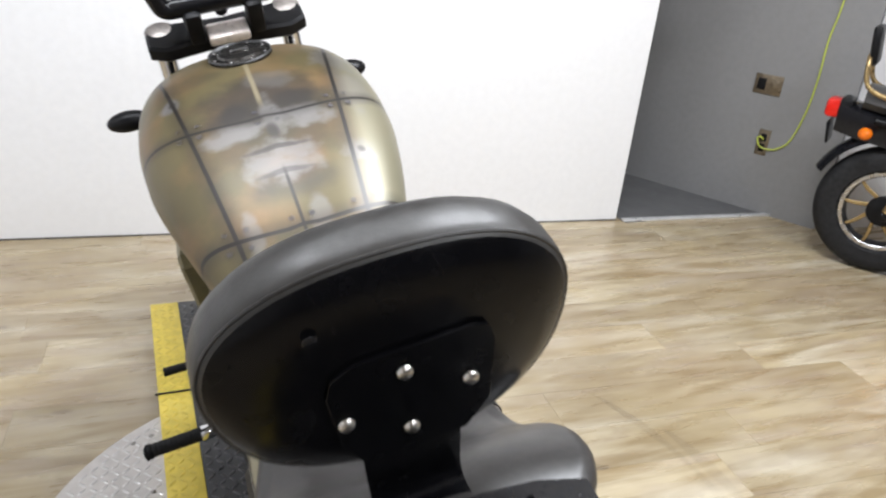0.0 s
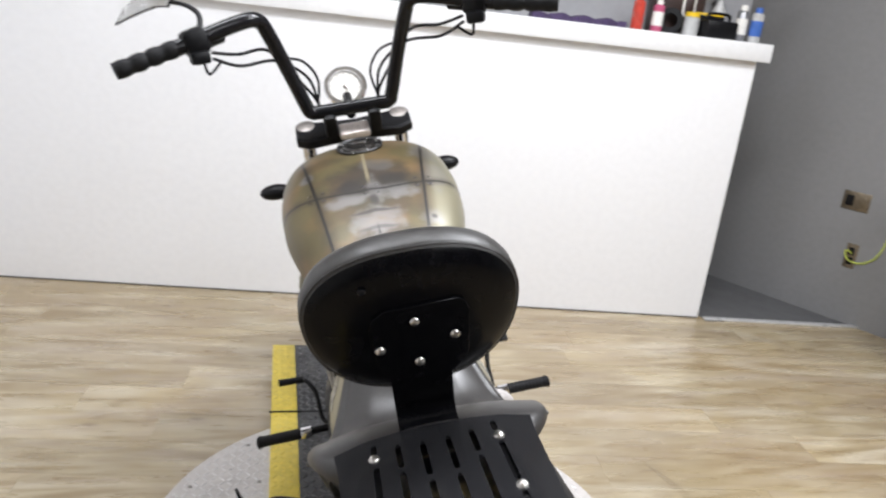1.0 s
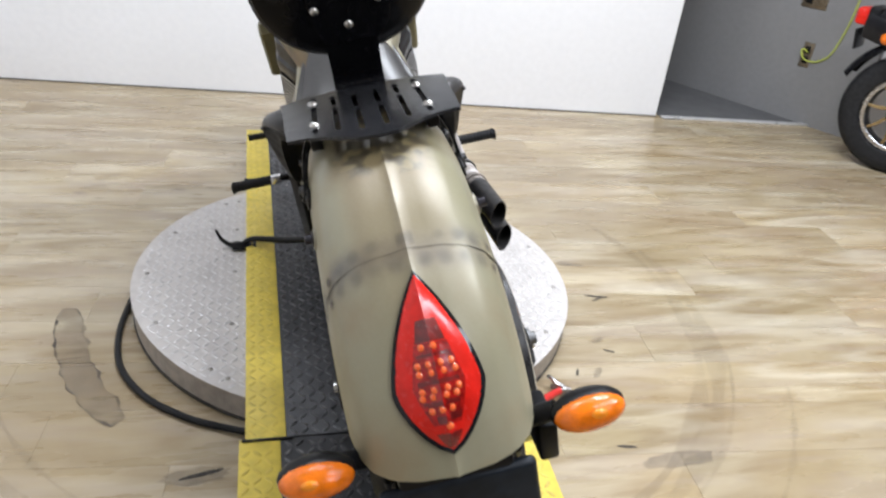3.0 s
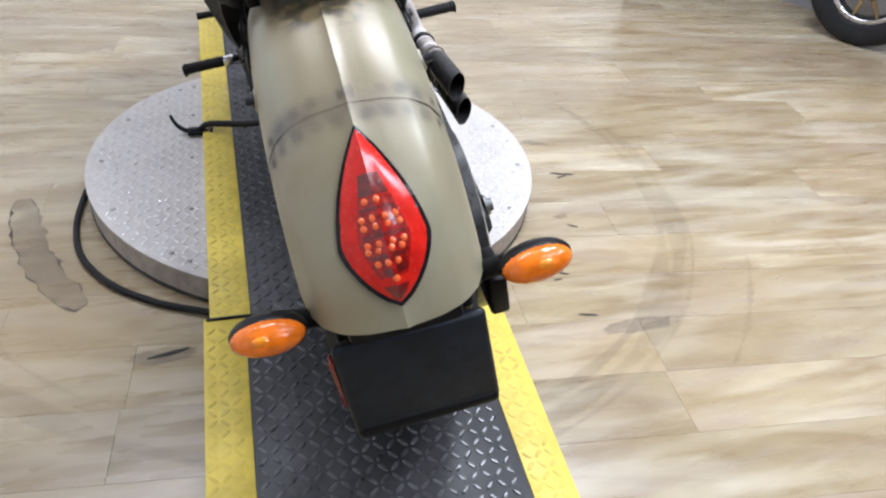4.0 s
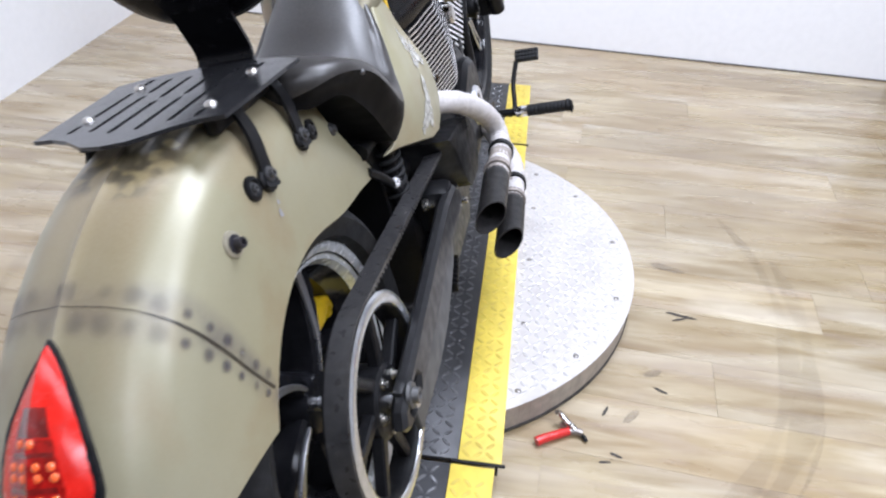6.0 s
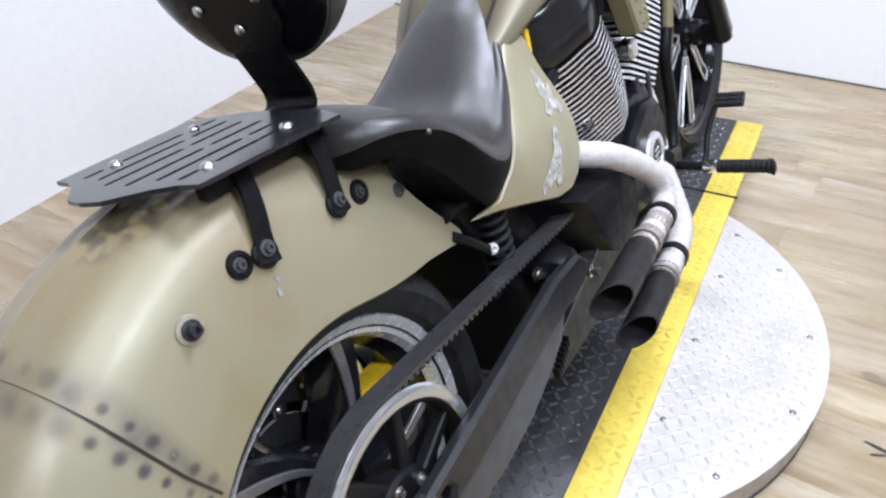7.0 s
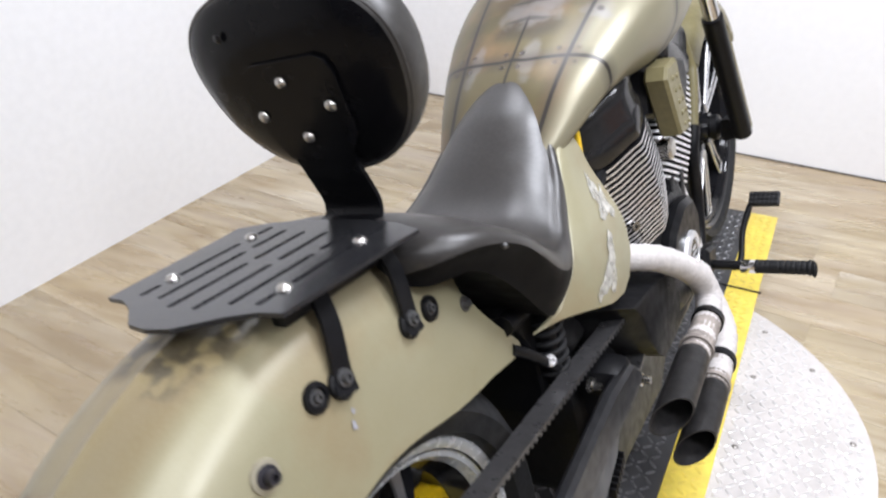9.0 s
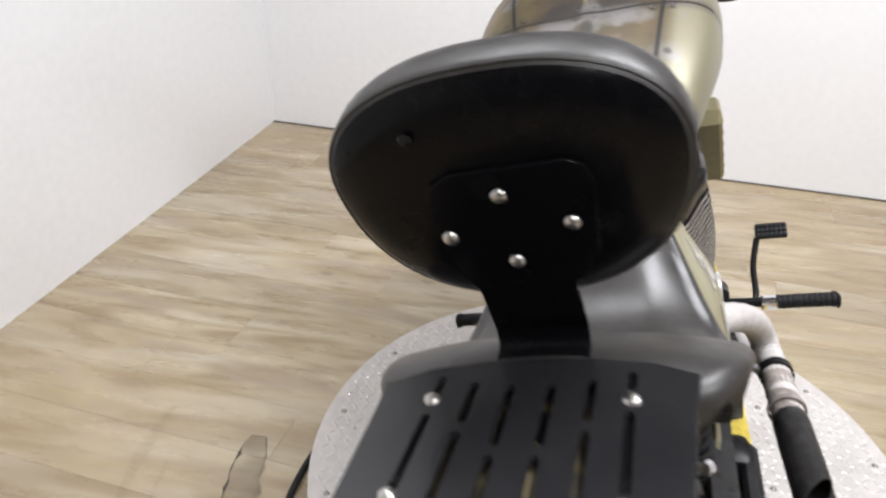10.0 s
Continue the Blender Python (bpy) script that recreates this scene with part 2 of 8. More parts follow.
def bm_prism(outline, depth, bevel=0.0, holes=()):
    """A plate from an outline in its x-y plane, with holes, depth thick along z (centred)."""
    bm = bmesh.new()
    edges = []
    for loop in (outline, *holes):
        vs = [bm.verts.new((x, y, -depth / 2)) for x, y in loop]
        edges += [bm.edges.new((vs[i], vs[(i + 1) % len(vs)])) for i in range(len(vs))]
    bmesh.ops.triangle_fill(bm, use_beauty=True, use_dissolve=False, edges=edges)
    res = bmesh.ops.extrude_face_region(bm, geom=bm.faces[:])
    bmesh.ops.translate(bm, vec=(0, 0, depth), verts=[g for g in res["geom"] if isinstance(g, bmesh.types.BMVert)])
    bmesh.ops.recalc_face_normals(bm, faces=bm.faces[:])
    if bevel:
        sharp = [e for e in bm.edges if len(e.link_faces) == 2 and e.calc_face_angle(0) > 0.9 and abs(e.verts[0].co.z - e.verts[1].co.z) < 1e-6]
        bmesh.ops.bevel(bm, geom=sharp, offset=bevel, segments=1, affect="EDGES")
    return bm


def turned(bm, m):
    bmesh.ops.transform(bm, matrix=m, verts=bm.verts)
    return bm


YZ = Matrix(((0, 0, 1, 0), (1, 0, 0, 0), (0, 1, 0, 0), (0, 0, 0, 1)))  # outline (y, z), thickness along x


def bm_side(outline, x0, x1, bevel=0.002, holes=()):
    """A plate whose outline is given as (y, z), between two x."""
    return turned(bm_prism(outline, abs(x1 - x0), bevel, holes), Matrix.Translation(((x0 + x1) / 2, 0, 0)) @ YZ)


def bm_loft(rings, cap=True, closed=True):
    bm = bmesh.new()
    rows = [[bm.verts.new(p) for p in ring] for ring in rings]
    n = len(rows[0])
    for a, b in zip(rows, rows[1:]):
        for k in range(n if closed else n - 1):
            j = (k + 1) % n
            bm.faces.new((a[k], a[j], b[j], b[k]))
    if cap and closed:
        bm.faces.new(rows[0])
        bm.faces.new(rows[-1])
    return bm


def bm_dome(radius, height, seg=12, rings=4):
    """A low round head that stands on z = 0."""
    bm = bmesh.new()
    rows = []
    for i in range(rings):
        a = math.pi / 2 * i / rings
        rows.append([bm.verts.new((radius * math.cos(a) * math.cos(t), radius * math.cos(a) * math.sin(t), height * math.sin(a))) for t in (2 * math.pi * k / seg for k in range(seg))])
    top = bm.verts.new((0, 0, height))
    for a, b in zip(rows, rows[1:]):
        for k in range(seg):
            bm.faces.new((a[k], a[(k + 1) % seg], b[(k + 1) % seg], b[k]))
    for k in range(seg):
        bm.faces.new((rows[-1][k], rows[-1][(k + 1) % seg], top))
    bm.faces.new(rows[0])
    return bm


def bm_ellipsoid(size, centre, seg=20, rings=12, rot=None):
    bm = bmesh.new()
    bmesh.ops.create_uvsphere(bm, u_segments=seg, v_segments=rings, radius=1.0)
    bmesh.ops.scale(bm, vec=size, verts=bm.verts)
    if rot is not None:
        bmesh.ops.transform(bm, matrix=rot, verts=bm.verts)
    bmesh.ops.translate(bm, vec=centre, verts=bm.verts)
    return bm


def facing(place, normal):
    """A pose at place whose z axis points along normal."""
    return Matrix.Translation(place) @ Vector(normal).to_track_quat("Z", "Y").to_matrix().to_4x4()


def bm_hexbolt(radius, height):
    """A washer with a hexagon socket head on it."""
    w = turned(bm_lathe([(0, radius * 0.35), (0, radius), (height * 0.35, radius * 0.96), (height * 0.4, radius * 0.62), (height, radius * 0.56), (height, radius * 0.30), (height * 0.55, radius * 0.28), (height * 0.55, 0.0001), (0, 0.0001)], 16), Matrix.Rotation(-math.pi / 2, 4, "Y"))
    return w

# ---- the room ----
# lack of light put into the wall colour, which also cuts bounce
WALL_UNLIT = surface("wall_paint_unlit", (0.10, 0.10, 0.11), 0.7, vary=0.05, grain=30, broad=0.8, bump=0.1)

def wall_between(name, a, b, z0, z1, thick, material, label, extra=0.0):
    """An upright wall whose seen face runs from a to b, its thickness on the left-hand side."""
    a, b = Vector((*a, 0)), Vector((*b, 0))
    d = b - a
    ang = math.atan2(d.y, d.x)
    bm = bm_box((d.length + extra, thick, z1 - z0), (d.length / 2, thick / 2, (z0 + z1) / 2), 0.0)
    ob = part(name, bm, material, None, label, smooth=False)
    ob.matrix_world = pose(a.x, a.y, 0, 0, 0, math.degrees(ang))
    return tagged(ob, kind="structure", category="wall")


BACK_L, BACK_R = (-1.775, 2.80), (1.943, 2.527)
wall_between("wall_left", (-1.79, -5.2), (-1.775, 2.80), 0, CEIL, 0.12, WALL, "white painted showroom side wall")
wall_between("wall_half_height", BACK_L, BACK_R, 0, 1.40, 0.16, WALL, "white painted half-height partition wall with a ledge")
PASSAGE_A, PASSAGE_TURN = Vector((3.03, 2.225, 0)), radians(120)
PASSAGE_D = Vector((math.cos(PASSAGE_TURN), math.sin(PASSAGE_TURN), 0))
wall_between("wall_side_passage", PASSAGE_A.xy, (PASSAGE_A + PASSAGE_D * 2.1).xy, 0, CEIL, -0.12, surface("passage_paint", (0.24, 0.237, 0.237), 0.6, vary=0.04, grain=30, broad=0.8, bump=0.12, bump_scale=120), "grey painted passage wall with two electrical plates")
# dark colour here swallows bounced light behind the partition
wall_between("wall_behind_counter", (-1.9, 4.2), (3.5, 4.1), 0, CEIL, 0.12, surface("rear_room_unlit_paint", (0.09, 0.09, 0.095), 0.6, vary=0.04, grain=30, broad=0.8), "wall behind the half-height partition, darkened to stop bounced light")
wall_between("wall_left_rear", (-1.78, 2.97), (-1.79, 4.3), 0, CEIL, 0.12, WALL_UNLIT, "side wall behind the partition, dark colour standing for missing light")
wall_between("wall_right_front", (3.075, 2.215), (6.2, 2.05), 0, CEIL, 0.12, WALL, "white painted wall behind the parked motorcycle")
wall_between("wall_right", (6.2, 2.1), (6.2, -5.2), 0, CEIL, 0.12, WALL, "white painted far side wall")
wall_between("wall_rear", (6.3, -5.2), (-1.9, -5.2), 0, CEIL, 0.12, WALL_UNLIT, "unseen rear wall, dark colour standing for an unlit room")
tagged(part("ceiling", bm_box((8.6, 10.2, 0.1), (2.2, -0.4, CEIL + 0.05), 0), CEILING, None, "plain white painted ceiling", smooth=False), kind="structure", category="ceiling")

# ledge on the half wall
ang = math.atan2(BACK_R[1] - BACK_L[1], BACK_R[0] - BACK_L[0])
length = math.hypot(BACK_R[0] - BACK_L[0], BACK_R[1] - BACK_L[1])
ON_WALL = pose(*BACK_L, 0, 0, 0, math.degrees(ang))
ledge = part("trim_ledge", bm_box((length + 0.05, 0.36, 0.088), ((length + 0.05) / 2, 0.14, 1.444), 0.004), LEDGE, None, "white painted ledge board capping the partition")
ledge.matrix_world = ON_WALL
tagged(ledge, kind="structure", category="ledge")
base_bead = part("baseboard", bm_box((length, 0.007, 0.006), (length / 2, -0.003, 0.003), 0.001), surface("joint_dark", (0.10, 0.09, 0.08), 0.7), None, "thin dark joint along the foot of the wall")
base_bead.matrix_world = ON_WALL
tagged(base_bead, kind="structure", category="trim")
sill = part("trim_threshold", bm_box((0.98, 0.035, 0.012), (0, 0, 0.006), 0.003), surface("threshold_aluminium", (0.80, 0.80, 0.80), 0.35, metal=0.5), None, "bright metal threshold strip on the floor")
sill.matrix_world = pose(2.46, 2.475, 0, 0, 0, -3.5)
tagged(sill, kind="structure", category="threshold")

passage = part("floor_passage", bm_box((1.22, 1.9, 0.006), (2.58, 3.43, 0.001), 0.0), surface("passage_floor_grey", (0.11, 0.11, 0.112), 0.8, vary=0.08, grain=20, broad=1.5), None, "plain dark grey floor of the passage", smooth=False)
tagged(passage, kind="structure", category="floor")
# board added to stop lamp light passing over the partition
back = part("ledge_light_block", bm_box((length + 0.08, 0.03, 0.40), ((length + 0.08) / 2, 0.34, 1.66), 0), WALL_GREY, None, "grey board added behind the ledge to block lamp light", smooth=False)
back.matrix_world = ON_WALL
tagged(back, kind="structure", category="wall")
# unseen slab, added to keep lamp light out of the passage
light_block = part("passage_light_block", bm_box((3.4, 2.2, 0.10), (0.25, 4.08, 1.86), 0), WALL_UNLIT, None, "unseen slab added over the passage to block lamp light", smooth=False)
tagged(light_block, kind="structure", category="ceiling")

# frames of the added ceiling light panels
for lx, ly, watts in LAMPS:
    panel = thing("added_ceiling_light", "flat white rectangular ceiling light panel, added out of view", "ceiling light", pose(lx, ly, CEIL), group="ceiling lights")
    part("frame", join(bm_box((1.26, 0.04, 0.05), (0, 0.31, -0.025), 0.003), bm_box((1.26, 0.04, 0.05), (0, -0.31, -0.025), 0.003), bm_box((0.04, 0.58, 0.05), (0.61, 0, -0.025), 0.003), bm_box((0.04, 0.58, 0.05), (-0.61, 0, -0.025), 0.003)), CEILING, panel)


# ---- floor ----
def plank_material():
    m = bpy.data.materials.new("wood_look_plank")
    m.use_nodes = True
    nt = m.node_tree
    p = nt.nodes["Principled BSDF"]
    info = nt.nodes.new("ShaderNodeObjectInfo")
    comb = nt.nodes.new("ShaderNodeCombineXYZ")
    nt.links.new(math_node(nt, "MULTIPLY", info.outputs["Random"], 0.5), comb.inputs["X"])
    nt.links.new(math_node(nt, "MULTIPLY", info.outputs["Random"], 0.05), comb.inputs["Y"])
    add = nt.nodes.new("ShaderNodeVectorMath")
    geo = nt.nodes.new("ShaderNodeNewGeometry")
    nt.links.new(geo.outputs["Position"], add.inputs[0])
    nt.links.new(comb.outputs[0], add.inputs[1])
    mp = nt.nodes.new("ShaderNodeMapping")
    mp.inputs["Scale"].default_value = (1.0, 5.5, 1.0)
    nt.links.new(add.outputs[0], mp.inputs["Vector"])
    v = mp.outputs["Vector"]
    col = ramp_mix(nt, noise_fac(nt, v, 2.8, 0.36, 0.66, 10, 0.8), (0.325, 0.243, 0.133), (0.56, 0.475, 0.325))
    col = ramp_mix(nt, math_node(nt, "MULTIPLY", noise_fac(nt, v, 1.2, 0.48, 0.70, 6, 1.2), 0.8), col, (0.66, 0.595, 0.47))
    col = ramp_mix(nt, math_node(nt, "MULTIPLY", noise_fac(nt, v, 1.9, 0.55, 0.74, 9, 0.9), 0.55), col, (0.215, 0.150, 0.090))
    col = ramp_mix(nt, math_node(nt, "MULTIPLY", noise_fac(nt, add.outputs[0], 1.3, 0.42, 0.70, 5, 0.6), 0.6), col, (0.36, 0.255, 0.145))
    col = ramp_mix(nt, math_node(nt, "MULTIPLY", noise_fac(nt, add.outputs[0], 2.3, 0.50, 0.68, 4, 0.8), 0.45), col, (0.50, 0.40, 0.225))
    col = ramp_mix(nt, math_node(nt, "MULTIPLY", noise_fac(nt, v, 3.1, 0.52, 0.66, 4, 0.8), 0.35), col, (0.42, 0.335, 0.27))
    place = nt.nodes.new("ShaderNodeSeparateXYZ")
    nt.links.new(geo.outputs["Position"], place.inputs[0])
    # browner, worn planks beside the turntable; the left patch also paints in dimmer light
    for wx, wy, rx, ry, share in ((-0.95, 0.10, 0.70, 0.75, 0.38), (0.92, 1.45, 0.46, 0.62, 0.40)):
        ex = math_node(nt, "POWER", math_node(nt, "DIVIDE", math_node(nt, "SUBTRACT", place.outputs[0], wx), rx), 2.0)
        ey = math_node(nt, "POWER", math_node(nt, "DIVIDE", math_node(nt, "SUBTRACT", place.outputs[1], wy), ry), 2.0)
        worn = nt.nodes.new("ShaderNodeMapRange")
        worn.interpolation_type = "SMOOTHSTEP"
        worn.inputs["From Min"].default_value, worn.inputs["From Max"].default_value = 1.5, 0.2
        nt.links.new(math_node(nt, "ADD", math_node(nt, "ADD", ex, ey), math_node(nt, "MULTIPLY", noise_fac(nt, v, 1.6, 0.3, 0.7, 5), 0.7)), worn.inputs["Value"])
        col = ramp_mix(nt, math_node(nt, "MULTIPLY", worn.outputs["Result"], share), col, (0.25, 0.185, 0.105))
    knots = nt.nodes.new("ShaderNodeTexVoronoi")
    knots.inputs["Scale"].default_value = 2.6
    knots.inputs["Randomness"].default_value = 1.0
    mp3 = nt.nodes.new("ShaderNodeMapping")
    mp3.inputs["Scale"].default_value = (1.0, 2.4, 1.0)
    nt.links.new(add.outputs[0], mp3.inputs["Vector"])
    nt.links.new(mp3.outputs["Vector"], knots.inputs["Vector"])
    kr = nt.nodes.new("ShaderNodeMapRange")
    kr.interpolation_type = "SMOOTHSTEP"
    kr.inputs["From Min"].default_value, kr.inputs["From Max"].default_value = 0.11, 0.02
    nt.links.new(knots.outputs["Distance"], kr.inputs["Value"])
    col = ramp_mix(nt, math_node(nt, "MULTIPLY", kr.outputs["Result"], math_node(nt, "MULTIPLY", noise_fac(nt, add.outputs[0], 5.0, 0.45, 0.6), 0.6)), col, (0.17, 0.115, 0.07))
    mp2 = nt.nodes.new("ShaderNodeMapping")
    mp2.inputs["Scale"].default_value = (3.0, 90.0, 1.0)
    nt.links.new(add.outputs[0], mp2.inputs["Vector"])
    col = ramp_mix(nt, math_node(nt, "MULTIPLY", noise_fac(nt, mp2.outputs["Vector"], 3.0, 0.4, 0.75, 5), 0.13), col, (0.27, 0.20, 0.125))
    hs = nt.nodes.new("ShaderNodeHueSaturation")
    hs.inputs["Saturation"].default_value = 1.03
    nt.links.new(math_node(nt, "MULTIPLY_ADD", info.outputs["Random"], 0.17, 0.77), hs.inputs["Value"])
    nt.links.new(col, hs.inputs["Color"])
    nt.links.new(hs.outputs["Color"], p.inputs["Base Color"])
    rr = nt.nodes.new("ShaderNodeMapRange")
    rr.inputs["To Min"].default_value, rr.inputs["To Max"].default_value = 0.22, 0.38
    p.inputs["Specular IOR Level"].default_value = 1.0
    nt.links.new(noise_fac(nt, v, 3.5, 0.3, 0.7), rr.inputs["Value"])
    nt.links.new(rr.outputs["Result"], p.inputs["Roughness"])
    b = nt.nodes.new("ShaderNodeBump")
    b.inputs["Strength"].default_value, b.inputs["Distance"].default_value = 0.15, 0.001
    nt.links.new(noise_fac(nt, mp2.outputs["Vector"], 3.0, 0.3, 0.7, 5), b.inputs["Height"])
    nt.links.new(b.outputs["Normal"], p.inputs["Normal"])
    return m


PLANK = plank_material()
floor = part("floor", bm_box((8.4, 9.6, 0.1), (2.2, -0.4, -0.0535), 0), surface("floor_joint", (0.33, 0.27, 0.185), 0.7), None, "light wood-look vinyl plank floor with scuffs", smooth=False)
tagged(floor, kind="structure", category="floor")

# ---- turntable and wheel track ----
def diamond_plate(name, base, rough, metal, pitch=0.030, wear=None, height=0.5, vary=0.15):
    """Raised-lozenge tread: alternating slanted lozenges, with worn patches."""
    m = bpy.data.materials.new(name)
    m.use_nodes = True
    nt = m.node_tree
    p = nt.nodes["Principled BSDF"]
    v = coords(nt, (1 / pitch, 1 / pitch, 1))
    sep = nt.nodes.new("ShaderNodeSeparateXYZ")
    nt.links.new(v, sep.inputs[0])
    cx, cy = math_node(nt, "FLOOR", sep.outputs[0]), math_node(nt, "FLOOR", sep.outputs[1])
    fx = math_node(nt, "SUBTRACT", math_node(nt, "FRACT", sep.outputs[0]), 0.5)
    fy = math_node(nt, "SUBTRACT", math_node(nt, "FRACT", sep.outputs[1]), 0.5)
    par = math_node(nt, "PINGPONG", math_node(nt, "ADD", cx, cy), 1.0)
    sgn = math_node(nt, "MULTIPLY_ADD", par, 2.0, -1.0)
    fys = math_node(nt, "MULTIPLY", fy, sgn)
    along = math_node(nt, "MULTIPLY", math_node(nt, "ADD", fx, fys), 0.7071)
    across = math_node(nt, "MULTIPLY", math_node(nt, "SUBTRACT", fx, fys), 0.7071)
    d = math_node(nt, "ADD", math_node(nt, "POWER", math_node(nt, "MULTIPLY", along, 2.35), 2.0), math_node(nt, "POWER", math_node(nt, "MULTIPLY", across, 6.5), 2.0))
    r = nt.nodes.new("ShaderNodeMapRange")
    r.interpolation_type = "SMOOTHSTEP"
    r.inputs["From Min"].default_value, r.inputs["From Max"].default_value = 1.0, 0.35
    nt.links.new(d, r.inputs["Value"])
    lump = r.outputs["Result"]
    o = coords(nt)
    dark = tuple(c * (1 - vary) for c in base)
    lite = tuple(min(1, c * (1 + vary)) for c in base)
    col = ramp_mix(nt, noise_fac(nt, o, 35.0), dark, lite)
    col = ramp_mix(nt, math_node(nt, "MULTIPLY", noise_fac(nt, o, 6.0, 0.5, 0.75), 0.4), col, tuple(c * 0.6 for c in base))
    if wear:
        col = ramp_mix(nt, math_node(nt, "MULTIPLY", lump, math_node(nt, "MULTIPLY", noise_fac(nt, o, 18.0, 0.42, 0.62), 0.75)), col, wear)
    nt.links.new(col, p.inputs["Base Color"])
    p.inputs["Metallic"].default_value = metal
    rr = nt.nodes.new("ShaderNodeMapRange")
    rr.inputs["To Min"].default_value, rr.inputs["To Max"].default_value = rough - 0.08, rough + 0.12
    nt.links.new(noise_fac(nt, o, 12.0, 0.3, 0.7), rr.inputs["Value"])
    nt.links.new(rr.outputs["Result"], p.inputs["Roughness"])
    b = nt.nodes.new("ShaderNodeBump")
    b.inputs["Strength"].default_value, b.inputs["Distance"].default_value = height, 0.0022
    nt.links.new(lump, b.inputs["Height"])
    nt.links.new(b.outputs["Normal"], p.inputs["Normal"])
    return m


ALU = diamond_plate("aluminium_tread", (0.55, 0.518, 0.494), 0.52, 0.0, pitch=0.030, height=0.0, vary=0.06)
ALU.node_tree.nodes["Principled BSDF"].inputs["Specular IOR Level"].default_value = 0.22
ALU_STUD = surface("aluminium_stud", (0.60, 0.58, 0.565), 0.36, metal=0.3, vary=0.08, grain=60, broad=5)
DECK = diamond_plate("black_tread", (0.034, 0.034, 0.037), 0.46, 0.15, pitch=0.026, height=0.0)
DECK_STUD = surface("worn_black_stud", (0.13, 0.13, 0.135), 0.34, metal=0.4, vary=0.5, grain=30, broad=6, bump=0.1)
STRIPE = diamond_plate("yellow_tread", (0.74, 0.575, 0.085), 0.5, 0.0, pitch=0.024, height=0.0, vary=0.1)
STRIPE_STUD = surface("worn_yellow_stud", (0.70, 0.53, 0.075), 0.45, vary=0.2, grain=25, broad=4, stain=(0.30, 0.21, 0.05))
RIM_SIDE = diamond_plate("aluminium_rim_side", (0.42, 0.38, 0.34), 0.5, 0.35, pitch=0.022, height=0.5)

TABLE_Y, TABLE_R, TABLE_Z, TRACK_Z = 0.728, 0.660, 0.081, 0.098
TRACK_TURN = radians(1.0)


def tread_studs(name, parent, material, keep, x0, x1, y0, y1, z, pitch=0.0240, long=0.0132, wide=0.0040, high=0.0014, tilt=None):
    """The raised bars of a tread plate, each turned against its neighbours, as one joined mesh."""
    verts, faces = [], []
    for i in range(int((x1 - x0) / pitch)):
        for j in range(int((y1 - y0) / pitch)):
            cx, cy = x0 + (i + 0.5) * pitch, y0 + (j + 0.5) * pitch
            if not keep(cx, cy):
                continue
            a = radians(45 if (i + j) % 2 else -45)
            n = len(verts)
            for share, h in ((1.0, 0.0), (0.62, high)):
                for u, w in ((-1, 0), (-0.55, -1), (0.55, -1), (1, 0), (0.55, 1), (-0.55, 1)):
                    px, py = u * long * share, w * wide * share
                    p = Vector((cx + px * math.cos(a) - py * math.sin(a), cy + px * math.sin(a) + py * math.cos(a), z + h))
                    verts.append(tilt @ p if tilt else p)
            faces += [(n + k, n + (k + 1) % 6, n + 6 + (k + 1) % 6, n + 6 + k) for k in range(6)] + [tuple(range(n + 6, n + 12))]
    me = bpy.data.meshes.new(name)
    me.from_pydata(verts, [], faces)
    me.materials.append(material)
    ob = new(name, me)
    ob.parent = parent
    return tagged(ob, kind="stuff")


table = thing("turntable", "round turntable clad in aluminium tread plate, standing on the floor", "turntable", pose(0, TABLE_Y, 0))
part("top_plate", turned(bm_lathe([(TABLE_Z - 0.004, 0.0001), (TABLE_Z - 0.004, TABLE_R), (TABLE_Z - 0.001, TABLE_R), (TABLE_Z, TABLE_R - 0.002), (TABLE_Z, 0.0001)], 96), Matrix.Rotation(-math.pi / 2, 4, "Y")), ALU, table, "aluminium tread plate top")
rim_bm = turned(bm_lathe([(0.010, 0.02), (0.010, TABLE_R - 0.004), (TABLE_Z - 0.004, TABLE_R - 0.003), (TABLE_Z - 0.004, 0.02)], 96), Matrix.Rotation(-math.pi / 2, 4, "Y"))
part("skirt", rim_bm, RIM_SIDE, table, "dull aluminium skirt")
part("base_ring", turned(bm_lathe([(0.0, 0.30), (0.0, TABLE_R - 0.002), (0.008, TABLE_R - 0.001), (0.010, TABLE_R - 0.004), (0.010, 0.30)], 96), Matrix.Rotation(-math.pi / 2, 4, "Y")), surface("dirty_foot_edge", (0.045, 0.040, 0.036), 0.7, vary=0.5, grain=35, broad=12), table, "dirty black foot edge")
tread_studs("tread_studs", table, ALU_STUD, lambda x, y: x * x + y * y < (TABLE_R - 0.014) ** 2 and abs(x) > 0.33, -0.66, 0.66, -0.66, 0.66, TABLE_Z, high=0.0011)
screw_bm = bm_dome(0.0075, 0.003, 10, 3)
first = part("screw", screw_bm, surface("screw_dull", (0.30, 0.28, 0.26), 0.4, metal=0.7), table)
spots = [(0.62 * math.cos(radians(a)), 0.62 * math.sin(radians(a))) for a in range(12, 372, 24)]
spots += [(sx * 0.372, sy) for sx in (-1, 1) for sy in (-0.50, -0.27, 0.0, 0.27, 0.48)]
spots = [(sx, sy) for sx, sy in spots if abs(sx) > 0.35]
first.location = (*spots[0], TABLE_Z)
for sx, sy in spots[1:]:
    ob = new("screw", first.data)
    ob.parent = table
    ob.location = (sx, sy, TABLE_Z)


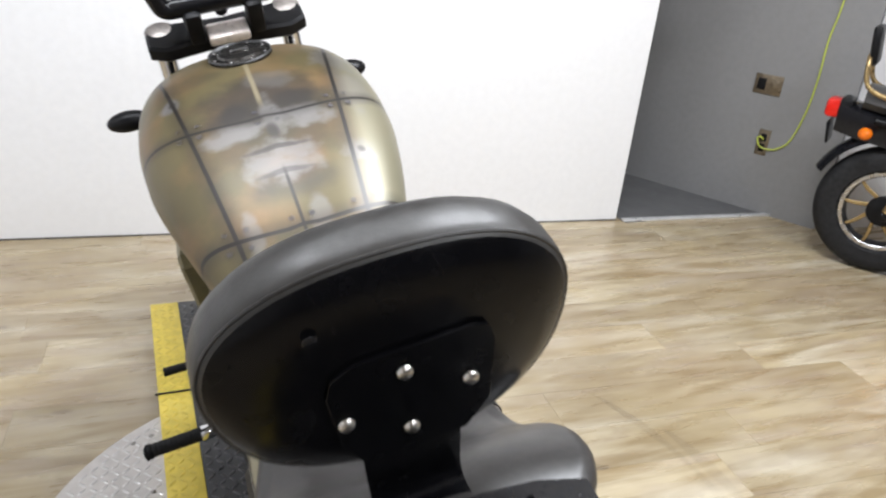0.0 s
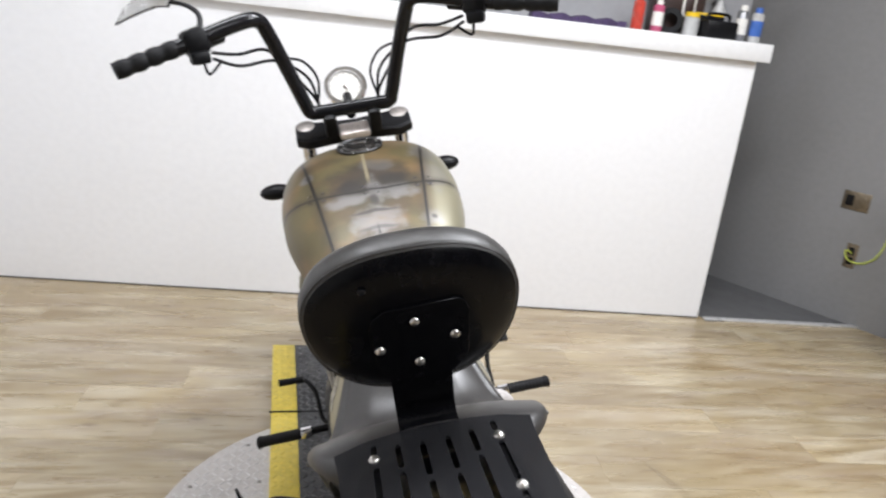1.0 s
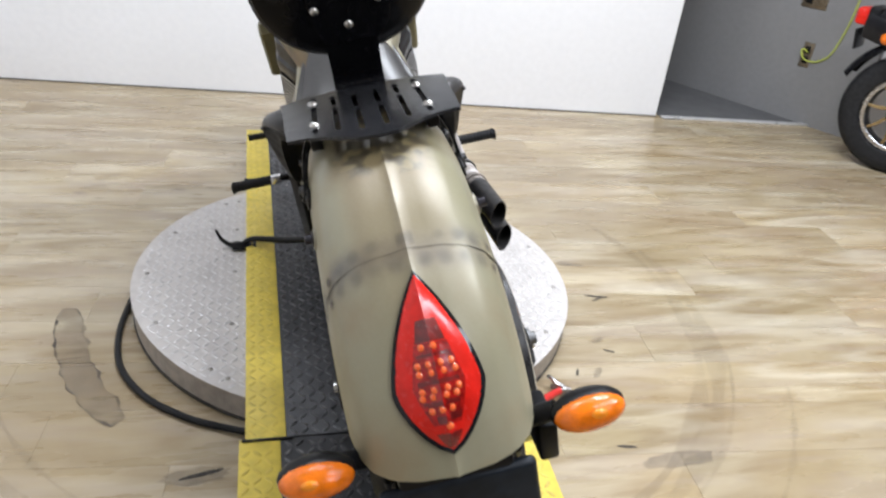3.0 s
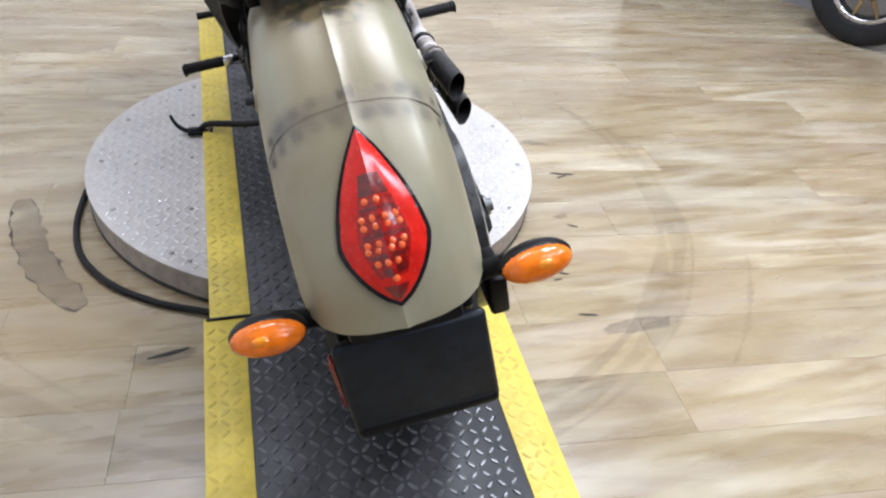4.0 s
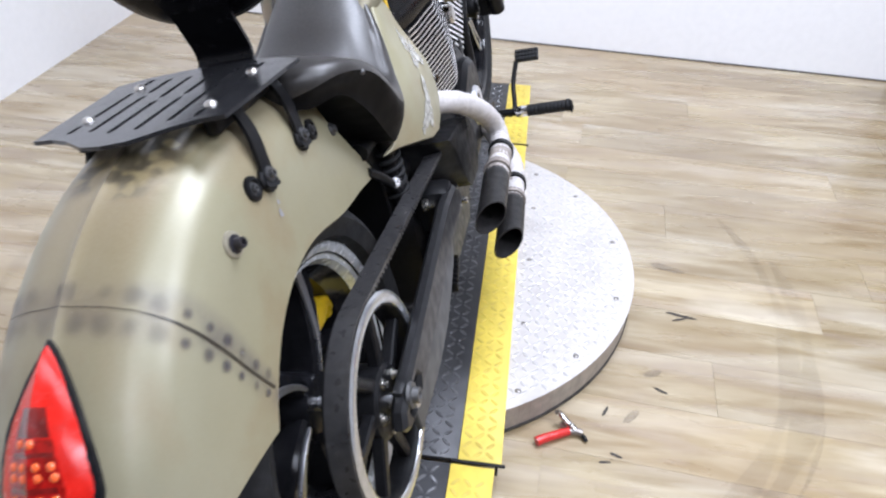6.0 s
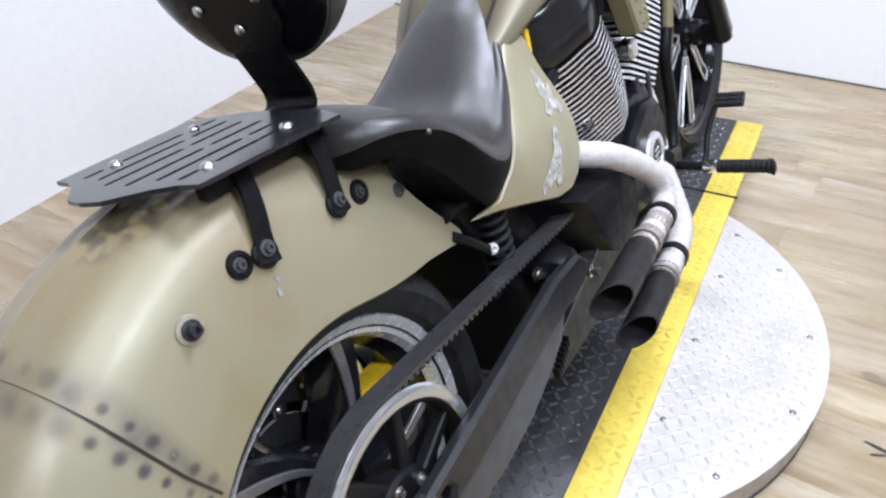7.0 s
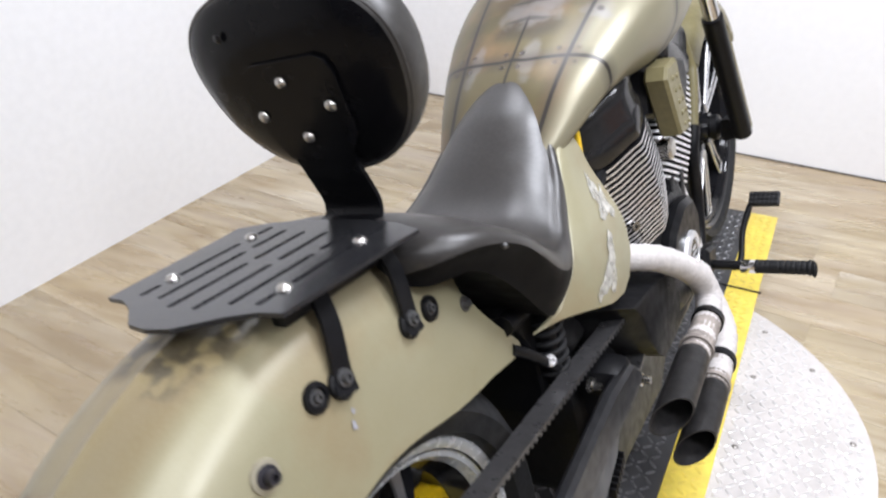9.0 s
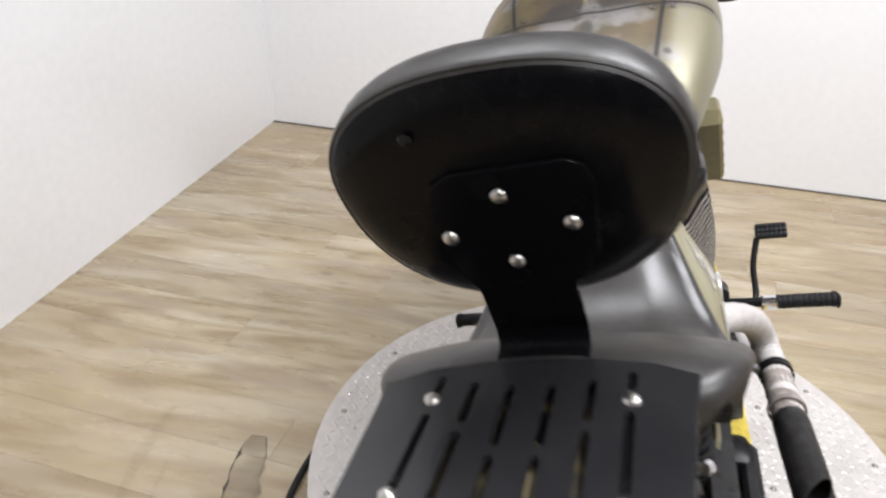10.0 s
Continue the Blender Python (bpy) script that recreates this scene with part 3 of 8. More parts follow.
def track_piece(name, y0, y1, z0, z1, label, x=0.013, turn=TRACK_TURN):
    """One length of wheel track: dark tread deck between yellow tread edges, on side rails."""
    t = thing(name, label, "wheel track", pose(x - math.sin(turn) * y0, y0, 0, 0, 0, math.degrees(turn)))
    ln = math.hypot(y1 - y0, z1 - z0)
    tilt = Matrix.Translation((0, 0, z0)) @ Matrix.Rotation(math.atan2(z1 - z0, y1 - y0), 4, "X")
    deck = part("deck", turned(bm_box((0.500, ln - 0.004, 0.010), (0, ln / 2, -0.005), 0.001), tilt), DECK, t, "black tread plate, worn grey on the studs")
    tread_studs("deck_studs", deck, DECK_STUD, lambda x, y: True, -0.246, 0.246, 0.004, ln - 0.004, 0.0, high=0.0024, tilt=tilt)
    for sx in (-1, 1):
        edge = part("yellow_edge", turned(bm_box((0.0875, ln - 0.004, 0.0105), (sx * 0.2945, ln / 2, -0.005), 0.001), tilt), STRIPE, t, "yellow painted edge strip")
        tread_studs("edge_studs", edge, STRIPE_STUD, lambda x, y: True, sx * 0.2945 - 0.0415, sx * 0.2945 + 0.0415, 0.006, ln - 0.006, 0.0002, high=0.0012, tilt=tilt)
        part("rail", turned(bm_box((0.006, ln - 0.008, 0.03 if z1 == z0 else 0.02), (sx * 0.329, ln / 2, -0.026 if z1 == z0 else -0.021), 0.001), tilt), BLACK, t)
    if z1 == z0:
        for y in (-0.004, ln):
            for sx in (-1, 1):
                part("joint_strip", turned(bm_box((0.110, 0.007, 0.006), (sx * 0.291, y, 0.001), 0.002), tilt), RUBBER, t, "black strip over the joint")
    return t


track_piece("wheel_track", 0.0, 1.369, TRACK_Z, TRACK_Z, "black tread wheel track with yellow edges across the turntable")
track_piece("wheel_track", 1.373, 1.90, TRACK_Z, 0.095, "front length of the tread wheel track with yellow edges")
ramp = track_piece("loading_ramp", -0.90, -0.004, 0.022, TRACK_Z, "black tread loading ramp with yellow edges", 0.0, 0.0)
part("paint_mark", turned(bm_prism([(-0.004, -0.016), (0.003, -0.018), (0.007, -0.012), (0.005, 0.0), (0.007, 0.012), (0.004, 0.018), (-0.003, 0.017), (-0.005, 0.006)], 0.001), Matrix.Translation((0.238, 0.79, 0.0915)) @ Matrix.Rotation(math.atan2(TRACK_Z - 0.022, 0.896), 4, "X")), STRIPE, ramp, "small yellow paint mark")

# ---- the motorcycle: built upright in its own axes, leaning on its side stand ----
LEAN_POSE = Matrix.Translation((0.088, 0, TRACK_Z)) @ Matrix.Rotation(radians(-0.83), 4, "Z") @ Matrix.Rotation(radians(-14.1), 4, "Y")
bike = thing("motorcycle", "olive custom cruiser motorcycle with airbrushed tank, leaning on its side stand", "motorcycle", LEAN_POSE)
AX = Vector((0, -0.187, 0.332))   # rear axle
FC = Vector((0, -0.19, 0.345))   # centre of the rear fender's curve
FX = Vector((0, 1.65, 0.374))    # front axle


def at_axle(bm, c=AX):
    return turned(bm, Matrix.Translation(c))


def tyre_profile(r, w, ri):
    return [(-w * 0.62, ri), (-w * 0.92, ri + 0.012), (-w, ri + (r - ri) * 0.45), (-w * 0.93, r - 0.035), (-w * 0.72, r - 0.014), (-w * 0.4, r - 0.003), (0, r), (w * 0.4, r - 0.003), (w * 0.72, r - 0.014), (w * 0.93, r - 0.035), (w, ri + (r - ri) * 0.45), (w * 0.92, ri + 0.012), (w * 0.62, ri), (0, ri + 0.01)]


def spoke_outline(r0, r1, a0, a1, w0, w1, curve, n=8):
    """A curved spoke in polar steps, as (y, z)."""
    left, right = [], []
    for i in range(n + 1):
        s = i / n
        r, a, w = r0 + (r1 - r0) * s, radians(a0 + (a1 - a0) * s + curve * math.sin(math.pi * s)), w0 + (w1 - w0) * s
        d, q = Vector((math.cos(a), math.sin(a))), Vector((-math.sin(a), math.cos(a)))
        left.append(tuple(d * r + q * w))
        right.append(tuple(d * r - q * w))
    return left + right[::-1]


LIP = surface("polished_rim_lip", (0.76, 0.78, 0.80), 0.26, metal=0.45, vary=0.04, grain=60, broad=12, rough_vary=0.04, bump=0.0)


def make_wheel(name, centre, r, w, ri, lip, lip_material, label):
    wheel = part(name, at_axle(bm_lathe([(-0.055, 0.012), (-0.055, 0.045), (-0.03, 0.052), (0.03, 0.052), (0.055, 0.045), (0.055, 0.012)], 32), centre), BLACKGLOSS, bike, label)
    part("tyre", at_axle(bm_lathe(tyre_profile(r, w, ri), 72), centre), TYRE, wheel, "worn black rubber tyre")
    part("rim", at_axle(bm_lathe([(-lip, ri + 0.004), (-lip, ri - 0.013), (-lip + 0.03, ri - 0.022), (-0.03, ri - 0.045), (0.03, ri - 0.045), (lip - 0.03, ri - 0.022), (lip, ri - 0.013), (lip, ri + 0.004), (0, ri + 0.008)], 72), centre), BLACKGLOSS, wheel, "gloss black rim")
    for sx in (-1, 1):
        part("rim_lip", at_axle(bm_lathe([(sx * (lip - 0.020), ri - 0.030), (sx * (lip - 0.006), ri - 0.022), (sx * (lip - 0.005), ri - 0.015), (sx * (lip + 0.003), ri - 0.009), (sx * (lip + 0.006), ri + 0.002), (sx * (lip + 0.001), ri + 0.009)], 72), centre), lip_material, wheel, "machined rim lip")
    return wheel


rear_wheel = make_wheel("rear_wheel", AX, 0.334, 0.118, 0.246, 0.086, LIP, "wide black rear wheel")
SPOKE_GREY = surface("spoke_face_satin", (0.34, 0.34, 0.36), 0.33, metal=0.8, vary=0.1, grain=120)
for k in range(5):
    a = 72 * k + 70
    part("spoke", at_axle(bm_side(spoke_outline(0.035, 0.232, a - 36, a - 6, 0.014, 0.026, 2), -0.030, 0.052, 0.006)), BLACKGLOSS, rear_wheel)
    part("spoke_face", at_axle(bm_side(spoke_outline(0.050, 0.234, a - 32, a, 0.003, 0.0115, 3.0), 0.050, 0.056, 0.001)), SPOKE_GREY, rear_wheel, "grey machined spoke face")
front_wheel = make_wheel("front_wheel", FX, 0.371, 0.068, 0.312, 0.048, BLACKGLOSS, "large black front wheel with bright-edged split spokes")
for k in range(5):
    a0 = 72 * k + 38
    for da in (-13, 13):
        a = a0 + da
        part("spoke", at_axle(bm_side(spoke_outline(0.045, 0.295, a - da * 0.5, a, 0.014, 0.020, da * 0.25), -0.030, 0.034, 0.005), FX), BLACKGLOSS, front_wheel)
        out = spoke_outline(0.075, 0.285, a - da * 0.5, a, 0.0125, 0.0185, da * 0.25)
        out.append(out[0])
        part("spoke_edge", at_axle(bm_tube([(0.034, y, z) for y, z in out], 0.0032, 6, 2), FX), FIN, front_wheel, "bright machined spoke edge")
part("hub_drum", at_axle(bm_lathe([(-0.08, 0.0001), (-0.08, 0.03), (-0.06, 0.042), (0.05, 0.044), (0.052, 0.036), (0.062, 0.036), (0.064, 0.04), (0.08, 0.038), (0.09, 0.024), (0.09, 0.0001)], 32), FX), CASE, front_wheel, "black drum-shaped hub")


def brake_disc(c, x, r):
    holes = []
    for k in range(36):
        a = radians(10 * k)
        rr = r - 0.012 - 0.011 * (k % 2)
        holes.append([(rr * math.cos(a) + 0.0042 * math.cos(t), rr * math.sin(a) + 0.0042 * math.sin(t)) for t in (2 * math.pi * q / 8 for q in range(8))])
    for k in range(10):
        a0, a1 = radians(36 * k + 5), radians(36 * k + 29)
        ang_steps = [a0 + (a1 - a0) * q / 4 for q in range(5)]
        holes.append([((r - 0.045) * math.cos(t), (r - 0.045) * math.sin(t)) for t in ang_steps] + [((r - 0.062) * math.cos(t), (r - 0.062) * math.sin(t)) for t in ang_steps[::-1]])
    outline = [(r * math.cos(t), r * math.sin(t)) for t in (2 * math.pi * q / 64 for q in range(64))]
    return at_axle(bm_side(outline, x - 0.003, x + 0.003, 0, holes), c)


disc = part("brake_disc", brake_disc(AX, -0.055, 0.150), surface("disc_steel", (0.10, 0.10, 0.105), 0.35, metal=0.8), rear_wheel, "drilled dark brake disc")
for k in range(10):
    a = radians(36 * k)
    part("disc_button", turned(bm_dome(0.009, 0.004), Matrix.Translation(AX + Vector((-0.052, 0.098 * math.cos(a), 0.098 * math.sin(a)))) @ Matrix.Rotation(math.pi / 2, 4, "Y")), ZINC, rear_wheel)
part("brake_disc", brake_disc(FX, -0.075, 0.150), bpy.data.materials["disc_steel"], front_wheel, "drilled dark brake disc")


def caliper(c, angle, r, x):
    m = Matrix.Translation(c) @ Matrix.Rotation(radians(angle), 4, "X")
    body = part("brake_caliper", turned(join(bm_box((0.040, 0.105, 0.034), (x, 0, 0), 0.006), bm_box((0.034, 0.035, 0.045), (x - 0.004, 0.048, -0.012), 0.008)), m), YELLOW, bike, "yellow painted brake caliper")
    part("caliper_bolt", turned(bm_hexbolt(0.010, 0.024), m @ Matrix.Translation((x + 0.010, 0.044, 0.012))), ZINC, body, "bright bleed bolt")
    part("caliper_bracket", turned(bm_box((0.014, 0.16, 0.05), (x - 0.03, -0.01, -0.03), 0.006), m), BLACK, body)


caliper(Vector((0, -0.030, 0.382)), -4, 0.0, 0.008)
part("caliper_mount", bm_box((0.030, 0.075, 0.090), (-0.085, -0.300, 0.300), 0.008), YELLOW, bike, "yellow painted caliper mount")

# rear pulley, belt, swingarm
PX = 0.155
pulley = part("pulley", at_axle(bm_lathe([(PX - 0.024, 0.145), (PX - 0.024, 0.164), (PX + 0.018, 0.164), (PX + 0.018, 0.146), (PX + 0.010, 0.140), (PX - 0.010, 0.140)], 72)), CASE, bike, "black spoked belt pulley")
part("pulley_rim", at_axle(bm_lathe([(PX + 0.0160, 0.1470), (PX + 0.0200, 0.1495), (PX + 0.0222, 0.1560), (PX + 0.0205, 0.1650), (PX + 0.0175, 0.1690), (PX + 0.0150, 0.1600)], 72)), surface("worn_pulley_steel", (0.62, 0.64, 0.67), 0.22, metal=0.85, vary=0.10, grain=90, broad=14, rough_vary=0.05, bump=0.0), pulley, "bare worn metal edge")
for k in range(7):
    part("pulley_spoke", at_axle(bm_side(spoke_outline(0.045, 0.146, 51.4 * k + 8, 51.4 * k + 20, 0.012, 0.008, 3), PX - 0.010, PX + 0.010, 0.003)), CASE, pulley)
part("pulley_hub", at_axle(bm_lathe([(PX - 0.03, 0.012), (PX - 0.03, 0.058), (PX + 0.010, 0.058), (PX + 0.015, 0.052), (PX + 0.015, 0.012)], 32)), CASE, pulley)
for k in range(5):
    a = radians(72 * k + 100)
    part("pulley_bolt", turned(bm_hexbolt(0.0095, 0.010), Matrix.Translation(AX + Vector((PX + 0.014, 0.043 * math.cos(a), 0.043 * math.sin(a)))) @ Matrix.Rotation(math.pi / 2, 4, "Y")), ZINC, pulley)

FP, RP, FRAD = Vector((0.458, 0.366)), 0.169, 0.062


def belt_loop():
    """The belt as a closed strip round both pulleys, with its teeth on the inside."""
    c0, c1 = Vector((AX.y, AX.z)), FP
    d = c1 - c0
    base = math.atan2(d.y, d.x)
    off = math.acos((RP - FRAD) / d.length)
    pts = []
    for i in range(41):
        a = base + off + (2 * math.pi - 2 * off) * i / 40
        pts.append((c0 + RP * Vector((math.cos(a), math.sin(a))), Vector((math.cos(a), math.sin(a)))))
    for i in range(17):
        a = base - off + 2 * off * i / 16
        pts.append((c1 + FRAD * Vector((math.cos(a), math.sin(a))), Vector((math.cos(a), math.sin(a)))))
    return pts


loop = belt_loop()
bm = bmesh.new()
rows = []
for p, n in loop:
    i, o = p - n * 0.001, p + n * 0.0045
    rows.append([bm.verts.new(v) for v in ((PX - 0.0165, i.x, i.y), (PX + 0.0165, i.x, i.y), (PX + 0.0165, o.x, o.y), (PX - 0.0165, o.x, o.y))])
for k in range(len(rows)):
    a, b = rows[k], rows[(k + 1) % len(rows)]
    for q in range(4):
        bm.faces.new((a[q], a[(q + 1) % 4], b[(q + 1) % 4], b[q]))
belt = part("drive_belt", bm, surface("belt_rubber", (0.034, 0.033, 0.034), 0.34, vary=0.22, grain=90, broad=12, bump=0.2, bump_scale=200, spec=0.6), bike, "dark toothed rubber drive belt")
# teeth on the upper run
pa, pb, pn = loop[-1][0], loop[0][0], loop[0][1]
teeth = bmesh.new()
run = (pb - pa).length
count = int(run / 0.014)
for k in range(count):
    c = pa + (pb - pa) * ((k + 0.5) / count) - pn * 0.0035
    m = Matrix.Translation((PX, c.x, c.y)) @ Matrix.Rotation(math.atan2((pb - pa).y, (pb - pa).x), 4, "X")
    t = bm_box((0.033, 0.0075, 0.0055), (0, 0, 0), 0)
    teeth = join(teeth, turned(t, m))
tagged(part("belt_teeth", teeth, bpy.data.materials["belt_rubber"], belt, smooth=False), kind="stuff")

ARM = [(0.385, 0.360), (0.345, 0.398), (0.25, 0.405), (0.0, 0.380), (-0.17, 0.362), (-0.225, 0.345), (-0.24, 0.322), (-0.225, 0.304), (-0.16, 0.296), (0.0, 0.308), (0.2, 0.330), (0.34, 0.334), (0.378, 0.342)]
slot = [(-0.205 + 0.075 * s, 0.326 + q) for s, q in ((0, 0), (0.12, 0.014), (0.88, 0.014), (1, 0), (0.88, -0.014), (0.12, -0.014))]
ARMGREY = surface("swingarm_satin", (0.012, 0.012, 0.0135), 0.40, vary=0.25, grain=90, broad=8, bump=0.06, spec=0.4)
right_arm = part("swingarm", bm_side(ARM, 0.180, 0.206, 0.007, [slot]), ARMGREY, bike, "black swingarm")
part("lower_guard", bm_side([(0.335, 0.345), (0.285, 0.335), (0.245, 0.285), (0.18, 0.258), (0.10, 0.235), (0.0, 0.225), (-0.16, 0.235), (-0.165, 0.31), (0.1, 0.325)], 0.184, 0.195, 0.002), surface("guard_satin_grey", (0.048, 0.051, 0.056), 0.45, vary=0.15, grain=120, broad=6, bump=0.05), right_arm, "dark grey lower guard plate")
for k in range(7):
    part("guard_rib", bm_box((0.014, 0.0045, 0.022), (0.192, 0.262 - 0.0088 * k, 0.268 - 0.0050 * k), 0.001), BLACK, right_arm, "black rib" if k == 0 else "")
part("axle_nut", turned(bm_hexbolt(0.021, 0.016), Matrix.Translation(AX + Vector((0.204, 0.0, 0.01))) @ Matrix.Rotation(math.pi / 2, 4, "Y")), surface("nut_dull", (0.16, 0.16, 0.16), 0.45, metal=0.8), right_arm)
part("axle_block", bm_box((0.018, 0.05, 0.036), AX + Vector((0.190, 0.012, 0.010)), 0.004), STEELBLACK, right_arm)
part("swingarm", bm_side(ARM, -0.158, -0.132, 0.005), BLACK, bike, "black swingarm")
part("swingarm_crosspiece", bm_box((0.34, 0.07, 0.10), (0.03, 0.33, 0.36), 0.02), BLACK, bike)
for xx, yy, zz in ((0.184, 0.407, 0.321), (0.148, 0.285, 0.390)):
    part("pivot_bolt", turned(bm_hexbolt(0.013, 0.024), Matrix.Translation((xx, yy, zz)) @ Matrix.Rotation(math.pi / 2, 4, "Y")), ZINC, right_arm)
part("axle", at_axle(bm_lathe([(-0.165, 0.0001), (-0.165, 0.012), (0.215, 0.012), (0.215, 0.0001)], 16)), STEEL, bike)

# shock and frame behind the engine
helix = [(0.118 + 0.024 * math.cos(k * 0.5), 0.235 + 0.024 * math.sin(k * 0.5), 0.445 + 0.0014 * k) for k in range(75)]
shock = part("shock_absorber", turned(bm_lathe([(0.43, 0.014), (0.58, 0.014), (0.58, 0.0001), (0.43, 0.0001)], 16), Matrix.Translation((0.118, 0.235, 0)) @ Matrix.Rotation(-math.pi / 2, 4, "Y")), BLACK, bike)
strut = part("fender_strut", bm_tube([(0.118, 0.125, 0.560), (0.128, 0.160, 0.528), (0.132, 0.225, 0.462)], 0.0085, 10), BLACK, bike, "black strut from the fender's front end")
part("strut_bolt", turned(bm_hexbolt(0.010, 0.008), Matrix.Translation((0.136, 0.195, 0.497)) @ Matrix.Rotation(radians(75), 4, "Y") @ Matrix.Rotation(radians(35), 4, "X")), FIN, strut, "bright bolt head")
part("spring", bm_tube(helix, 0.0048, 8, 2), RUBBER, shock, "black coil spring")
part("rear_frame", join(bm_tube([(0.11, 0.60, 0.66), (0.12, 0.30, 0.60), (0.115, 0.12, 0.60)], 0.016, 12), bm_tube([(-0.11, 0.60, 0.66), (-0.12, 0.30, 0.60), (-0.115, 0.12, 0.60)], 0.016, 12)), BLACK, bike)
part("battery_box", bm_box((0.22, 0.26, 0.20), (0, 0.36, 0.50), 0.03), BLACK, bike)
part("rear_mudguard_inner", bm_side([(0.14, 0.60), (0.20, 0.50), (0.205, 0.38), (0.235, 0.38), (0.24, 0.55), (0.18, 0.64)], -0.11, 0.11, 0.004), BLACK, bike)


# ---- rear fender ----
def fender_r(s):
    """Crown-to-edge section: (x, r) at the share s from the ridge to the lower edge."""
    prof = [(0.0, 0.4845), (0.008, 0.4805), (0.045, 0.4755), (0.075, 0.464), (0.098, 0.443), (0.113, 0.414), (0.121, 0.375), (0.125, 0.33), (0.126, 0.268)]
    t = s * (len(prof) - 1)
    i = min(int(t), len(prof) - 2)
    f = t - i
    (xa, ra), (xb, rb) = prof[i], prof[i + 1]
    return xa + (xb - xa) * f, ra + (rb - ra) * f


def smoothstep(x):
    x = max(0.0, min(1.0, x))
    return x * x * (3 - 2 * x)


def fender_point(a, x, lift=0.0, dr=None):
    """A point on the fender skin at angle a (degrees from ahead, upwards) and half-way x."""
    ax_ = abs(x)
    best = None
    for k in range(81):
        px, pr = fender_r(k / 80)
        if best is None or abs(px - ax_) < best[0]:
            best = (abs(px - ax_), px, pr, k)
    r = best[2] if dr is None else dr
    aa = radians(a)
    k = best[3]
    (x0, r0), (x1, r1) = fender_r(max(0, k - 2) / 80), fender_r(min(80, k + 2) / 80)
    t = Vector((x1 - x0, r1 - r0)).normalized()
    nx, nr = -t.y, t.x
    sgn = -1 if x < 0 else 1
    n = Vector((sgn * nx, nr * math.cos(aa), nr * math.sin(aa))).normalized()
    return Vector((x, FC.y + r * math.cos(aa), FC.z + r * math.sin(aa))) + n * lift, n


def fender_skin(dx, dr, n_a=64, n_s=20):
    rows = []
    for i in range(n_a + 1):
        u = i / n_a
        row = []
        for j in range(-n_s, n_s + 1):
            s = abs(j) / n_s
            a0 = 56 - 26 * smoothstep((s - 0.56) / 0.4)
            a1 = 157.0 - 15 * s ** 3.2
            a = a0 + (a1 - a0) * u
            edge = 1.0 - 0.26 * max(0.0, (80 - a) / 48) ** 3.2
            x, r = fender_r(s * edge)
            flare = 1.0 + 0.03 * smoothstep((a - 100) / 45)
            aa = radians(a)
            row.append(((1 if j > 0 else -1) * max(0, x * flare - dx), FC.y + (r - dr) * math.cos(aa), FC.z + (r - dr) * math.sin(aa)))
        rows.append(row)
    return rows


outer, inner = fender_skin(0, 0), fender_skin(0.004, 0.004)
bm = bmesh.new()
vo = [[bm.verts.new(p) for p in r] for r in outer]
vi = [[bm.verts.new(p) for p in r] for r in inner]
for grid in (vo, vi):
    for a, b in zip(grid, grid[1:]):
        for k in range(len(a) - 1):
            bm.faces.new((a[k], a[k + 1], b[k + 1], b[k]))
for k in range(len(vo[0]) - 1):
    for q in (0, -1):
        bm.faces.new((vo[q][k], vo[q][k + 1], vi[q][k + 1], vi[q][k]))
for i in range(len(vo) - 1):
    for q in (0, -1):
        bm.faces.new((vo[i][q], vo[i + 1][q], vi[i + 1][q], vi[i][q]))
fender = part("rear_fender", bm, OLIVE, bike, "khaki olive airbrushed rear fender with a centre ridge")


def seam_angle(s):
    return 122.8 + 9.0 * abs(s) ** 3


def fender_at(a, s, lift):
    """A point and normal on the skin at angle a and the share s of the section, signed."""
    x, r = fender_r(abs(s))
    x *= 1.0 + 0.03 * smoothstep((a - 100) / 45)
    (x0, r0), (x1, r1) = fender_r(max(0, abs(s) - 0.02)), fender_r(min(1, abs(s) + 0.02))
    t = Vector((x1 - x0, r1 - r0)).normalized()
    sg = -1 if s < 0 else 1
    aa = radians(a)
    n = Vector((-sg * t.y, t.x * math.cos(aa), t.x * math.sin(aa))).normalized()
    return Vector((sg * x, FC.y + r * math.cos(aa), FC.z + r * math.sin(aa))) + n * lift, n


for sx in (-1, 1):
    pts = [fender_at(seam_angle(0.98 * k / 40), sx * 0.98 * k / 40, 0.0010) for k in range(41)]
    bm = bmesh.new()
    row = []
    for i, (p, n) in enumerate(pts):
        d = (pts[min(i + 1, 40)][0] - pts[max(i - 1, 0)][0]).normalized()
        w = d.cross(n).normalized() * (0.0004 + 0.0013 * smoothstep((i / 40 - 0.35) / 0.3))
        row.append((bm.verts.new(p - w), bm.verts.new(p + w)))
    for a, b in zip(row, row[1:]):
        bm.faces.new((a[0], a[1], b[1], b[0]))
    part("painted_seam", bm, PAINTLINE, fender)


